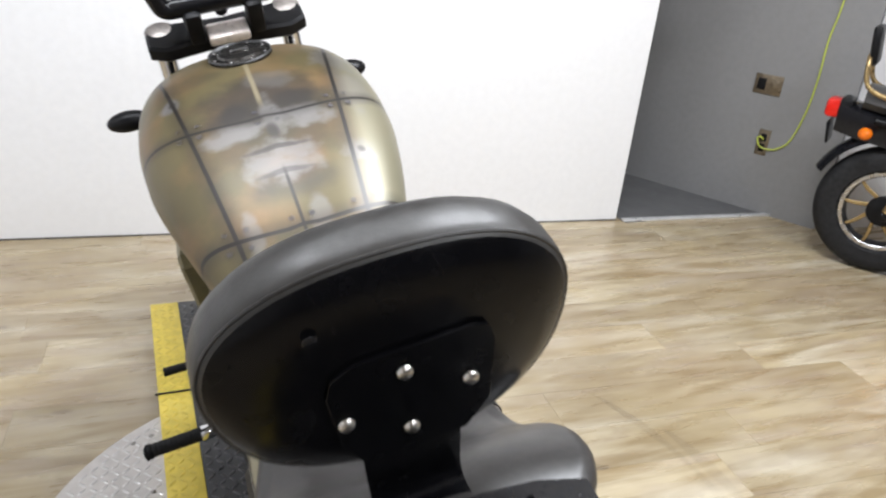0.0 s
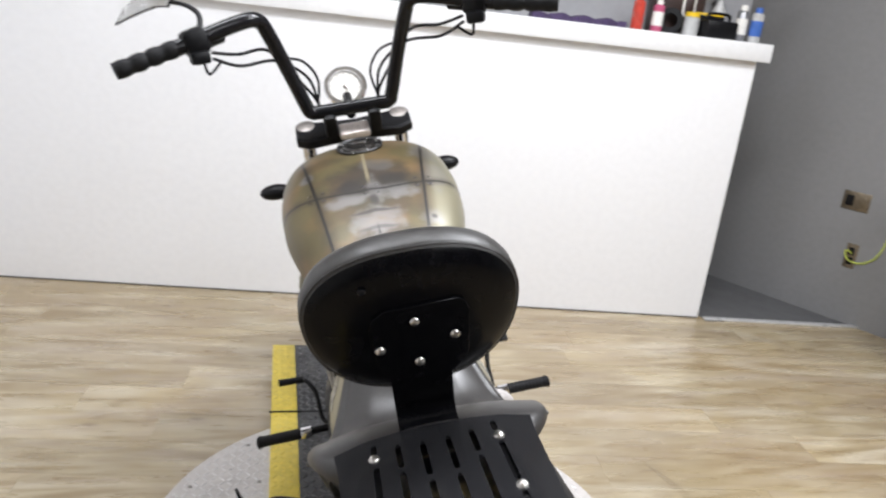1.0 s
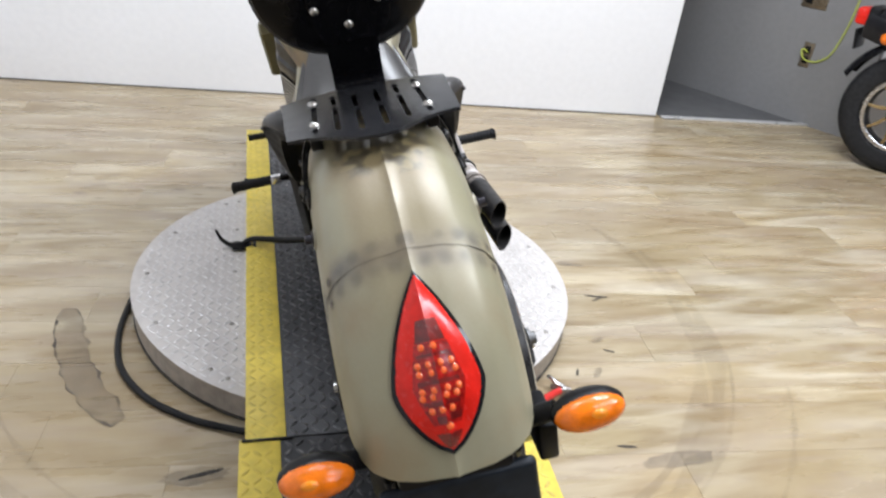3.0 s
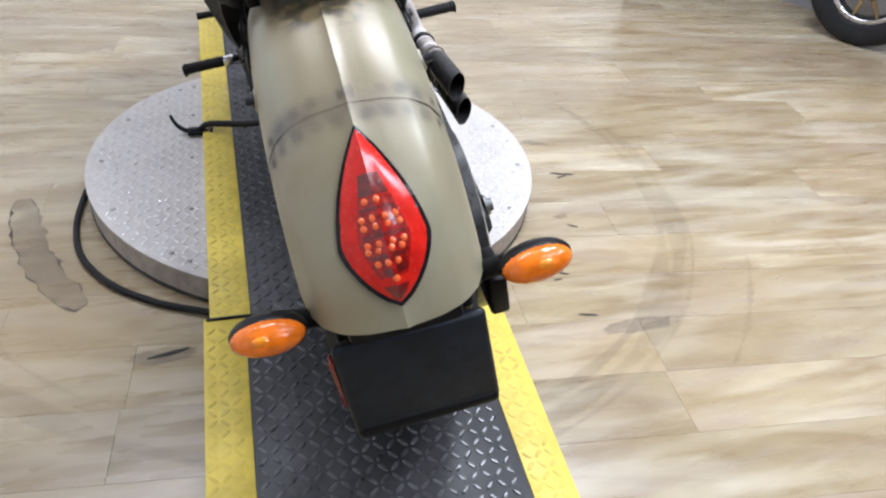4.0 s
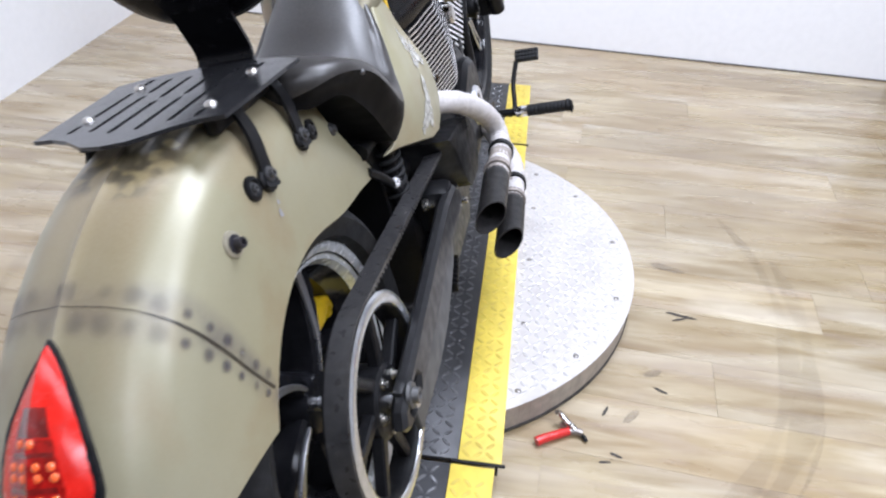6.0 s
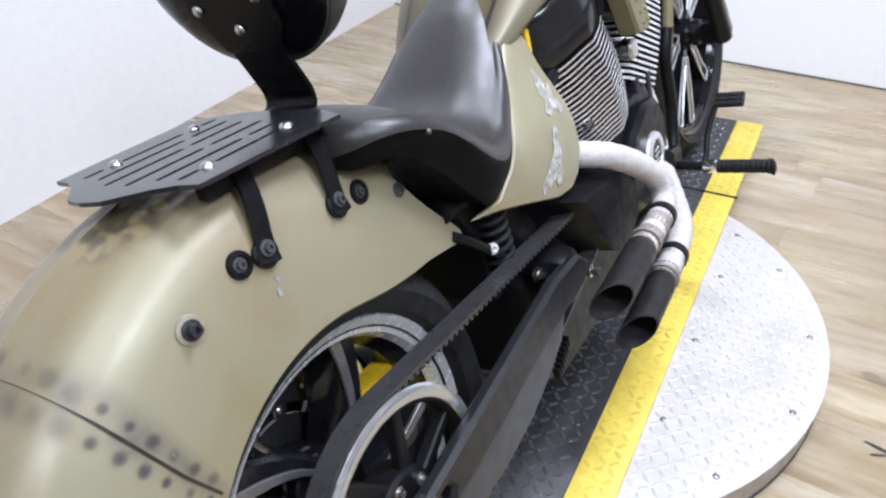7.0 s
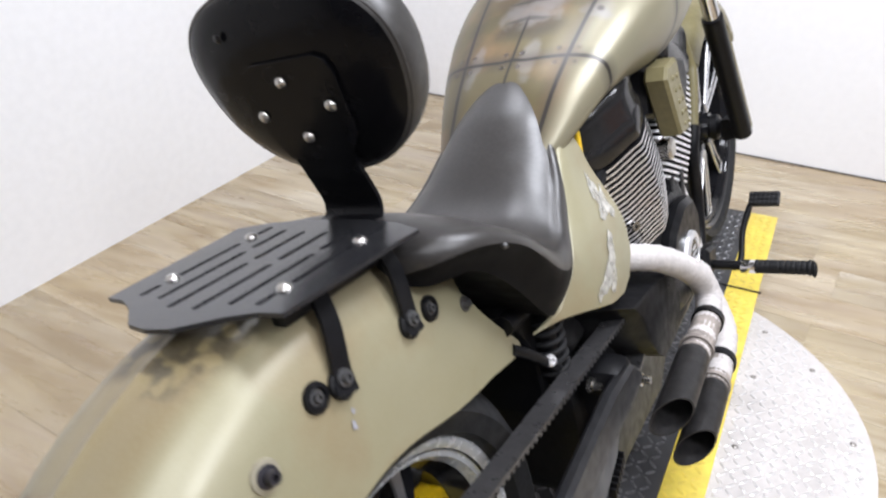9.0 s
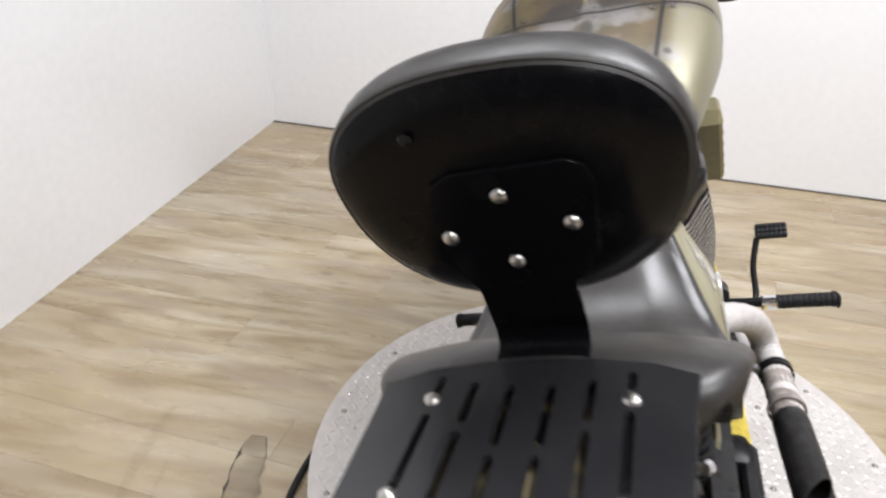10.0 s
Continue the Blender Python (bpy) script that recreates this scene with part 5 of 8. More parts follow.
# ---- fuel tank ----
def tank_paint():
    """Brassy khaki paint with airbrushed panel lines, dark smudges and pale wisps."""
    m = bpy.data.materials.new("tank_airbrush")
    m.use_nodes = True
    nt = m.node_tree
    p = nt.nodes["Principled BSDF"]
    o = coords(nt)
    sep = nt.nodes.new("ShaderNodeSeparateXYZ")
    nt.links.new(o, sep.inputs[0])
    X, Y = sep.outputs[0], sep.outputs[1]
    ax_ = math_node(nt, "ABSOLUTE", X)

    def band(value, centre, half, soft):
        d = math_node(nt, "ABSOLUTE", math_node(nt, "SUBTRACT", value, centre))
        r = nt.nodes.new("ShaderNodeMapRange")
        r.inputs["From Min"].default_value, r.inputs["From Max"].default_value = half + soft, half
        nt.links.new(d, r.inputs["Value"])
        return r.outputs["Result"]

    def blob(cx, cy, rx, ry, power=1.0, wob=0.25, scale=26.0):
        ex = math_node(nt, "POWER", math_node(nt, "DIVIDE", math_node(nt, "SUBTRACT", X, cx), rx), 2.0)
        ey = math_node(nt, "POWER", math_node(nt, "DIVIDE", math_node(nt, "SUBTRACT", Y, cy), ry), 2.0)
        n = noise_fac(nt, o, scale, 0.3, 0.7, 5)
        d = math_node(nt, "ADD", math_node(nt, "ADD", ex, ey), math_node(nt, "MULTIPLY", math_node(nt, "SUBTRACT", n, 0.5), wob * 2))
        r = nt.nodes.new("ShaderNodeMapRange")
        r.interpolation_type = "SMOOTHSTEP"
        r.inputs["From Min"].default_value, r.inputs["From Max"].default_value = 1.35, 0.1
        r.inputs["To Max"].default_value = power
        nt.links.new(d, r.inputs["Value"])
        return r.outputs["Result"]

    col = ramp_mix(nt, noise_fac(nt, o, 5.0, 0.35, 0.65), (0.104, 0.084, 0.038), (0.136, 0.110, 0.052))
    col = ramp_mix(nt, math_node(nt, "MULTIPLY", noise_fac(nt, o, 9.0, 0.44, 0.68), 0.75), col, (0.225, 0.132, 0.060))
    # right side mixed paler: the light falling on it put into the colour
    lit_flank = nt.nodes.new("ShaderNodeMapRange")
    lit_flank.interpolation_type = "SMOOTHSTEP"
    lit_flank.inputs["From Min"].default_value, lit_flank.inputs["From Max"].default_value = -0.01, 0.035
    nt.links.new(math_node(nt, "SUBTRACT", X, math_node(nt, "MULTIPLY_ADD", Y, 0.125, 0.032)), lit_flank.inputs["Value"])
    col = ramp_mix(nt, math_node(nt, "MULTIPLY", lit_flank.outputs["Result"], 0.9), col, (0.235, 0.218, 0.150))
    dark, pale = (0.036, 0.031, 0.028), (0.22, 0.21, 0.205)
    for cx, cy, rx, ry, w in ((0.005, 0.755, 0.125, 0.135, 0.55), (0.0, 0.82, 0.115, 0.075, 0.70), (0.01, 0.62, 0.075, 0.035, 0.55), (-0.10, 0.93, 0.06, 0.03, 0.35)):
        col = ramp_mix(nt, blob(cx, cy - 0.018, rx, ry, w), col, dark)
    for cx, cy, rx, ry, w in ((-0.062, 0.742, 0.050, 0.026, 0.75), (0.062, 0.752, 0.050, 0.030, 0.75), (0.012, 0.760, 0.018, 0.060, 0.6), (0.0, 0.665, 0.066, 0.045, 0.62), (0.030, 0.868, 0.045, 0.030, 0.28),
                              (0.125, 0.66, 0.030, 0.026, 0.75), (-0.145, 0.88, 0.020, 0.022, 0.9), (0.16, 0.82, 0.035, 0.07, 0.45), (-0.075, 0.545, 0.014, 0.050, 0.55), (0.03, 0.545, 0.018, 0.05, 0.5), (0.15, 0.93, 0.04, 0.05, 0.5)):
        col = ramp_mix(nt, blob(cx, cy - 0.018, rx, ry, w, 0.55, 30.0), col, pale)
    for cx, cy, rx, ry, w in ((-0.045, 0.790, 0.034, 0.026, 0.9), (0.055, 0.800, 0.034, 0.026, 0.9), (0.004, 0.725, 0.012, 0.020, 0.85), (0.0, 0.690, 0.055, 0.006, 0.75), (0.0, 0.640, 0.050, 0.006, 0.6), (-0.14, 0.88, 0.008, 0.009, 0.9), (0.128, 0.66, 0.008, 0.008, 0.8)):
        col = ramp_mix(nt, blob(cx, cy - 0.018, rx, ry, w, 0.25), col, dark)
    # panel lines with soft shading beside them
    for slope, at0 in ((0.125, 0.032),):
        lx = math_node(nt, "SUBTRACT", ax_, math_node(nt, "MULTIPLY_ADD", Y, slope, at0))
        col = ramp_mix(nt, math_node(nt, "MULTIPLY", band(lx, 0.0, 0.002, 0.024), 0.5), col, dark)
        col = ramp_mix(nt, math_node(nt, "MULTIPLY", band(lx, 0.0, 0.0027, 0.0014), 0.97), col, (0.018, 0.015, 0.013))
    bow = math_node(nt, "MULTIPLY", math_node(nt, "POWER", X, 2.0), -1.0)
    for cy in (0.525, 0.745):
        ly = math_node(nt, "ADD", Y, bow)
        col = ramp_mix(nt, math_node(nt, "MULTIPLY", band(ly, cy, 0.002, 0.020), 0.5), col, dark)
        col = ramp_mix(nt, math_node(nt, "MULTIPLY", band(ly, cy, 0.0024, 0.0014), 0.95), col, (0.018, 0.015, 0.013))
    def reach(lo, hi):
        r = nt.nodes.new("ShaderNodeMapRange")
        r.interpolation_type = "SMOOTHSTEP"
        r.inputs["From Min"].default_value, r.inputs["From Max"].default_value = lo, hi
        nt.links.new(Y, r.inputs["Value"])
        return r.outputs["Result"]

    # highlight painted along the ridge ahead of the painting, dark line behind it
    col = ramp_mix(nt, math_node(nt, "MULTIPLY", band(X, 0.0, 0.002, 0.004), math_node(nt, "MULTIPLY", reach(0.76, 0.80), 0.75)), col, (0.30, 0.255, 0.16))
    col = ramp_mix(nt, math_node(nt, "MULTIPLY", band(X, 0.0, 0.0016, 0.002), math_node(nt, "MULTIPLY", reach(0.64, 0.60), 0.92)), col, (0.018, 0.015, 0.013))
    nt.links.new(col, p.inputs["Base Color"])
    p.inputs["Metallic"].default_value = 0.30
    p.inputs["Roughness"].default_value = 0.40
    p.inputs["Coat Weight"].default_value = 0.12
    p.inputs["Coat Roughness"].default_value = 0.2
    return m


TANK = [
    # y, top, widest z, lower z, half width
    (0.34, 0.745, 0.722, 0.703, 0.082), (0.40, 0.785, 0.748, 0.720, 0.108), (0.46, 0.840, 0.780, 0.745, 0.131), (0.55, 0.893, 0.824, 0.782, 0.161), (0.65, 0.944, 0.860, 0.797, 0.191),
    (0.75, 0.986, 0.882, 0.796, 0.214), (0.85, 1.019, 0.902, 0.800, 0.222), (0.95, 1.040, 0.917, 0.812, 0.218), (1.04, 1.040, 0.925, 0.825, 0.200), (1.11, 1.010, 0.918, 0.835, 0.165), (1.15, 0.965, 0.90, 0.845, 0.115), (1.165, 0.93, 0.89, 0.855, 0.06),
]


def tank_at(y):
    for a, b in zip(TANK, TANK[1:]):
        if a[0] <= y <= b[0]:
            f = (y - a[0]) / (b[0] - a[0])
            return [p + (q - p) * f for p, q in zip(a, b)]
    return TANK[-1]


def tank_ring(y, top, mid, low, w, n=18):
    half = []
    for i in range(n + 1):
        t = math.pi / 2 * i / n
        half.append((w * math.sin(t) ** 0.78, mid + (top - mid) * math.cos(t) ** 0.72))
    half[0] = (0.0, top + 0.003)
    for i in range(1, 7):
        t = i / 6
        half.append((w * (1 - 0.22 * t * t), mid + (low - mid) * t))
    half.append((w * 0.5, low + 0.012))
    left = [(-x, z) for x, z in half[1:]][::-1]
    return [Vector((x, y, z)) for x, z in half + left]


dense = []
for i in range(61):
    y = 0.34 + (1.165 - 0.34) * i / 60
    vals = []
    # smooth the stations
    for q in range(5):
        vals.append(sum(tank_at(min(1.165, max(0.34, y + d)))[q] * w for d, w in ((-0.03, 0.25), (0, 0.5), (0.03, 0.25))))
    dense.append(tank_ring(y, *vals[1:]))
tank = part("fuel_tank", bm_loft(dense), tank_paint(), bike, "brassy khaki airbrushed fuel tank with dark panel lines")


def tank_skin(x, y):
    """A point and normal on the tank's upper skin."""
    q = tank_at(y)

    def height(px, py):
        k = tank_at(py)
        t = math.asin(min(0.999, abs(px) / k[4]) ** (1 / 0.78))
        return k[2] + (k[1] - k[2]) * math.cos(t) ** 0.72
    z = height(x, y)
    n = Vector((-(height(x + 0.004, y) - height(x - 0.004, y)) / 0.008, -(height(x, y + 0.01) - height(x, y - 0.01)) / 0.02, 1)).normalized()
    return Vector((x, y, z)) + n * 0.0022, n


for cy in (0.525, 0.745):
    edge_x = 0.032 + 0.125 * cy
    for off in (-0.014, 0.014):
        for x in (-edge_x - 0.016, -edge_x + 0.016, -0.015, 0.016, edge_x - 0.016, edge_x + 0.016):
            y = cy + off + x * x
            p, n = tank_skin(x, y)
            ob = new("painted_rivet", rivet.data)
            ob.parent = tank
            ob.matrix_local = facing(p, n) @ Matrix.Scale(rg.uniform(0.5, 0.8), 4)
CAP_M = Matrix.Translation((0, 0.975, 1.040)) @ Matrix.Rotation(radians(7), 4, "X")
cap = part("fuel_cap", turned(bm_lathe([(0, 0.001), (0, 0.060), (0.004, 0.060), (0.006, 0.056), (0.006, 0.043), (0.010, 0.040), (0.011, 0.001)], 40), CAP_M @ Matrix.Rotation(-math.pi / 2, 4, "Y")), surface("cap_dark_chrome", (0.10, 0.095, 0.09), 0.22, metal=0.9), tank, "dark round fuel cap with a bright slot")
part("cap_slot", turned(bm_box((0.036, 0.008, 0.004), (0, 0.0, 0.012), 0.001), CAP_M), CHROME, cap)
part("cap_ring", turned(bm_lathe([(0.0055, 0.057), (0.0085, 0.0585), (0.0055, 0.060)], 40), CAP_M @ Matrix.Rotation(-math.pi / 2, 4, "Y")), DULLBOLT, cap)
for k in range(8):
    a = radians(45 * k + 20)
    part("cap_screw", turned(bm_dome(0.0035, 0.002, 8, 2), CAP_M @ Matrix.Translation((0.050 * math.cos(a), 0.050 * math.sin(a), 0.0065))), CHROME, cap)

# ---- seat ----
SEAT = [
    # y, half width, rim z, centre z, skirt z
    (0.500, 0.016, 0.854, 0.859, 0.83), (0.47, 0.052, 0.834, 0.850, 0.79), (0.43, 0.086, 0.793, 0.830, 0.74), (0.40, 0.110, 0.750, 0.812, 0.72), (0.35, 0.136, 0.697, 0.772, 0.66), (0.30, 0.155, 0.672, 0.736, 0.62), (0.26, 0.172, 0.650, 0.718, 0.595), (0.22, 0.182, 0.655, 0.711, 0.582), (0.18, 0.189, 0.684, 0.719, 0.585),
    (0.14, 0.193, 0.722, 0.745, 0.620), (0.10, 0.193, 0.752, 0.777, 0.668), (0.06, 0.189, 0.773, 0.802, 0.712), (0.02, 0.181, 0.792, 0.814, 0.745), (-0.015, 0.165, 0.800, 0.816, 0.750), (-0.04, 0.14, 0.798, 0.808, 0.752), (-0.055, 0.09, 0.790, 0.795, 0.768),
]


def seat_ring(y, w, rim, mid, low, n=16):
    half = []
    dish = 0.010 * smoothstep((0.36 - y) / 0.1) * smoothstep((y - 0.06) / 0.08)
    cut = 0.86
    for i in range(n + 1):
        t = cut * i / n
        z = rim + (mid - rim) * (1 - t ** 2.6) - dish * (1 - (2 * min(0.5, t)) ** 2)
        half.append((w * t, z))
    top = half[-1][1]
    drop = min(0.034 - 0.012 * smoothstep((0.16 - y) / 0.1), 0.3 * (rim - low) + 0.016)
    tuck = smoothstep((0.19 - y) / 0.12)
    for i in range(1, 7):
        a = math.pi / 2 * i / 6
        half.append((w * (cut + (1 - cut) * math.sin(a)), top - drop * (1 - math.cos(a))))
    side = top - drop
    floor_z = min(low, side - 0.012)
    for i in range(1, 7):
        t = i / 6
        half.append((w * (1.0 - 0.14 * t ** 2 * (1 - tuck) - 0.13 * tuck * (1 - (1 - t) ** 2.2)), side + (floor_z - side) * t))
    left = [(-x, z) for x, z in half[1:]][::-1]
    return [Vector((x, y, z)) for x, z in half + left]


rings = []
for i in range(len(SEAT) - 1):
    r0, r1, r2, r3 = SEAT[max(i - 1, 0)], SEAT[i], SEAT[i + 1], SEAT[min(i + 2, len(SEAT) - 1)]
    for k in range(6):
        t = k / 6
        rings.append([0.5 * (2 * p1 + (p2 - p0) * t + (2 * p0 - 5 * p1 + 4 * p2 - p3) * t * t + (3 * p1 - p0 - 3 * p2 + p3) * t ** 3) for p0, p1, p2, p3 in zip(r0, r1, r2, r3)])
rings.append(list(SEAT[-1]))
for _ in range(3):
    rings = [rings[0]] + [[(pa + 2 * pb + pc) / 4 for pa, pb, pc in zip(*rings[i - 1:i + 2])] for i in range(1, len(rings) - 1)] + [rings[-1]]
rings = [seat_ring(*q) for q in rings]
seat = part("seat", bm_loft(rings), VINYL, bike, "smooth worn black vinyl solo saddle, shade painted on its sides")
# lower side faces take the shade-dark copy of the vinyl
seat.data.materials.append(SHADE_VINYL)
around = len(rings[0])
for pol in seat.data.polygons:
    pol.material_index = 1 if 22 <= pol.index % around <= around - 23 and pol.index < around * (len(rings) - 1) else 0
for sx in (-1, 1):
    # black tube standing in for the shade between seat and tank
    part("seat_piping", bm_tube([(sx * (w + 0.001), y, rim - 0.012) for y, w, rim, mid, low in SEAT[3::-1]], 0.0036, 8, 6), SHADE_VINYL, seat, "thin black line along the seat edge, standing in for the gap's shade")
    part("seat_stud", bm_ellipsoid((0.0045, 0.0045, 0.0045), (sx * 0.1865, 0.050, 0.762), 10, 6), DULLBOLT, seat)

# ---- side panels below the seat ----
PANEL = [(0.468, 0.790), (0.472, 0.740), (0.474, 0.700), (0.478, 0.645), (0.486, 0.585), (0.478, 0.535), (0.455, 0.500), (0.42, 0.487), (0.37, 0.495), (0.30, 0.522), (0.22, 0.552), (0.138, 0.580), (0.222, 0.570), (0.268, 0.600), (0.304, 0.640), (0.346, 0.690), (0.390, 0.742), (0.426, 0.776), (0.452, 0.792)]


def panel_x(y, z):
    return 0.143 + 0.026 * smoothstep((y - 0.2) / 0.2) * (1 - max(0, min(1, (z - 0.55) / 0.2))) - 0.032 * smoothstep((z - 0.60) / 0.13) - 0.018 * smoothstep((z - 0.72) / 0.07)

# each smear is a few brush strokes: y, z, half length, half width, turn, seed
SMEARS = (((0.436, 0.672, 0.030, 0.012, 72, 1), (0.444, 0.650, 0.026, 0.011, 48, 2), (0.428, 0.640, 0.022, 0.010, 20, 3), (0.450, 0.630, 0.014, 0.008, 80, 4)),
          ((0.398, 0.582, 0.032, 0.013, 65, 5), (0.376, 0.557, 0.042, 0.014, 40, 6), (0.348, 0.543, 0.032, 0.010, 30, 7), (0.384, 0.535, 0.024, 0.010, 60, 8)))

for sx in (-1, 1):
    bm = bm_side(PANEL, 0.013, 0.022, 0.003)
    bmesh.ops.subdivide_edges(bm, edges=[e for e in bm.edges if e.calc_length() > 0.03], cuts=2, use_grid_fill=True)
    for v in bm.verts:
        y, z = v.co.y, v.co.z
        v.co.x = sx * (panel_x(y, z) + v.co.x - 0.011)
    panel = part("side_panel", bm, OLIVE, bike, "olive painted side panel with white paint smears")
    for strokes in SMEARS:
        for cy, cz, ln, wd, turn, seed in strokes:
            rg2 = random.Random(seed)
            loop_ = []
            for k in range(22):
                t = 2 * math.pi * k / 22
                rr = rg2.uniform(0.72, 1.15)
                u, w = ln * rr * math.cos(t), wd * rr * math.sin(t) * (1 - 0.35 * math.cos(t))
                c, q = math.cos(radians(turn)), math.sin(radians(turn))
                loop_.append((cy + u * c - w * q, cz + u * q + w * c))
            sm = bm_side(loop_, 0.0, 0.0008, 0)
            bmesh.ops.subdivide_edges(sm, edges=sm.edges[:], cuts=1)
            for v in sm.verts:
                y, z = v.co.y, v.co.z
                v.co.x = sx * (panel_x(y, z) + 0.0117 + 0.0001 * (seed % 4) + v.co.x)
            part("paint_smear", sm, DECAL, panel, "white paint smear", smooth=False)

# ---- engine ----
engine = part("engine_case", join(bm_box((0.30, 0.44, 0.26), (0, 0.76, 0.36), 0.04), bm_box((0.24, 0.30, 0.12), (0, 0.55, 0.34), 0.03)), CASE, bike, "black V-twin engine case")


REAR_HALF = [(0.0, -0.150), (0.03, -0.148), (0.060, -0.138), (0.090, -0.120), (0.117, -0.095), (0.136, -0.070), (0.148, -0.047), (0.159, -0.024), (0.168, -0.009), (0.171, 0.0), (0.169, 0.04), (0.162, 0.070), (0.145, 0.094), (0.110, 0.116), (0.05, 0.124)]


def both_sides(half):
    return half + [(-x, y) for x, y in half[::-1] if x > 1e-6]


def plan_scaled(plan, k, dy=0.0):
    return [(x * k, y * k + dy) for x, y in plan]


def block_plan(w, deep, cut):
    """A fin's plan with rounded corners."""
    c = [(w - cut + cut * math.cos(radians(a)), deep / 2 - cut + cut * math.sin(radians(a))) for a in range(0, 91, 15)]
    right = [(x, -y) for x, y in c[::-1]] + c
    return right + [(-x, y) for x, y in right[::-1]]


def cylinder(base, lean, label, plan, n_fins, pitch, thick):
    """A finned cylinder, leaning in the wheels' plane."""
    m = Matrix.Translation(base) @ Matrix.Rotation(radians(lean), 4, "X")
    cyl = part("cylinder", turned(bm_loft([[Vector((x * 0.90, y * 0.90, z)) for x, y in plan] for z in (-0.01, n_fins * pitch + 0.01)]), m), CASE, bike, label)
    axis = m.to_3x3() @ Vector((0, 0, 1))
    for k in range(n_fins):
        grow = 1.0 + 0.05 * math.sin(math.pi * k / n_fins)
        f = bm_prism(plan_scaled(plan, grow), thick)
        ob = part("fin", turned(f, m @ Matrix.Translation((0, 0, 0.012 + pitch * k))), FIN, cyl, "black cooling fin with a machined edge" if k == 0 else "")
        ob.data.materials.append(CASE)
        for pol in ob.data.polygons:
            pol.material_index = 1 if abs(pol.normal.dot(axis)) > 0.7 else 0
    return m, cyl


REAR_PLAN = both_sides(REAR_HALF)
FRONT_PLAN = block_plan(0.138, 0.230, 0.034)
HEADBLACK = surface("head_cover_black", (0.012, 0.012, 0.013), 0.20, vary=0.2, grain=90, broad=8, bump=0.05, spec=0.45, rough_vary=0.04)
m_rear, c_rear = cylinder((0, 0.715, 0.462), 20, "rear cylinder with bright-edged cooling fins", REAR_PLAN, 20, 0.0118, 0.0046)
m_front, c_front = cylinder((0, 0.944, 0.472), -26, "front cylinder with bright-edged cooling fins", FRONT_PLAN, 19, 0.0136, 0.0062)
for m, plan, z0 in ((m_rear, REAR_PLAN, 0.246), (m_front, FRONT_PLAN, 0.268)):
    # head: gasket step, tall cover with rounded shoulders, raised lid
    steps = [(0.985, 0.0), (1.0, 0.004), (1.0, 0.040), (0.975, 0.046), (0.965, 0.050), (0.955, 0.088), (0.925, 0.104), (0.86, 0.113), (0.60, 0.117)]
    head = part("cylinder_head", turned(bm_loft([[Vector((x * k, y * k, z0 + dz)) for x, y in plan] for k, dz in steps]), m), HEADBLACK, bike, "glossy black cylinder head cover")
    part("head_lid", turned(bm_loft([[Vector((x * k, y * k, z0 + dz)) for x, y in plan] for k, dz in ((0.78, 0.108), (0.78, 0.122), (0.75, 0.127), (0.50, 0.128))]), m), HEADBLACK, head, "raised lid of the head cover")
    for sx in (-1, 1):
        for yy in (-0.075, 0.075):
            part("head_bolt", turned(bm_hexbolt(0.009, 0.010), m @ Matrix.Translation((sx * 0.085, yy, z0 + 0.124))), STEELBLACK, head)
        part("cover_ridge", turned(bm_tube([(sx * 0.040, -0.137, z0 + 0.062), (sx * 0.085, -0.112, z0 + 0.064), (sx * 0.122, -0.058, z0 + 0.066)], 0.0035, 8), m), HEADBLACK, head)
for sx in (-1, 1):
    part("exhaust_flange_nut", turned(bm_hexbolt(0.017, 0.030), Matrix.Translation((sx * 0.125, 0.619, 0.526)) @ Matrix.Rotation(math.pi / 2 * sx, 4, "Y") @ Matrix.Rotation(radians(30), 4, "X")), ZINC, engine)
part("case_cover", join(bm_side([(0.70, 0.30), (0.76, 0.25), (0.88, 0.24), (0.95, 0.30), (0.955, 0.40), (0.92, 0.455), (0.84, 0.47), (0.755, 0.44), (0.70, 0.38)], 0.14, 0.178, 0.012)), BLACK, engine, "black right-hand engine cover")
badge = part("engine_badge", turned(bm_lathe([(0.176, 0.0001), (0.176, 0.052), (0.186, 0.050), (0.189, 0.045), (0.189, 0.036), (0.184, 0.034), (0.184, 0.0001)], 36), Matrix.Translation((0, 0.845, 0.348))), FIN, bike, "round bright-ringed engine badge")
part("badge_disc", turned(bm_lathe([(0.1845, 0.0001), (0.1845, 0.033), (0.187, 0.030), (0.187, 0.0001)], 30), Matrix.Translation((0, 0.845, 0.348))), BLACKGLOSS, badge, "black badge centre")
for k in range(3):
    part("badge_bar", bm_box((0.002, 0.034 - 0.008 * abs(k - 1), 0.005), (0.1878, 0.845, 0.335 + 0.013 * k), 0.0005), FIN, badge)
part("transmission_case", join(bm_box((0.26, 0.40, 0.23), (0, 0.46, 0.265), 0.03)), CASE, bike, "black transmission case below the seat")
part("lower_frame_plate", bm_side([(0.22, 0.20), (0.30, 0.15), (0.62, 0.14), (0.70, 0.20), (0.66, 0.30), (0.30, 0.31)], 0.130, 0.150, 0.004), BLACK, bike)
part("primary_cover", bm_side([(0.60, 0.26), (0.74, 0.22), (0.92, 0.24), (0.98, 0.32), (0.95, 0.43), (0.80, 0.47), (0.64, 0.43), (0.58, 0.34)], -0.205, -0.14, 0.02), BLACK, engine, "black left-hand primary cover")
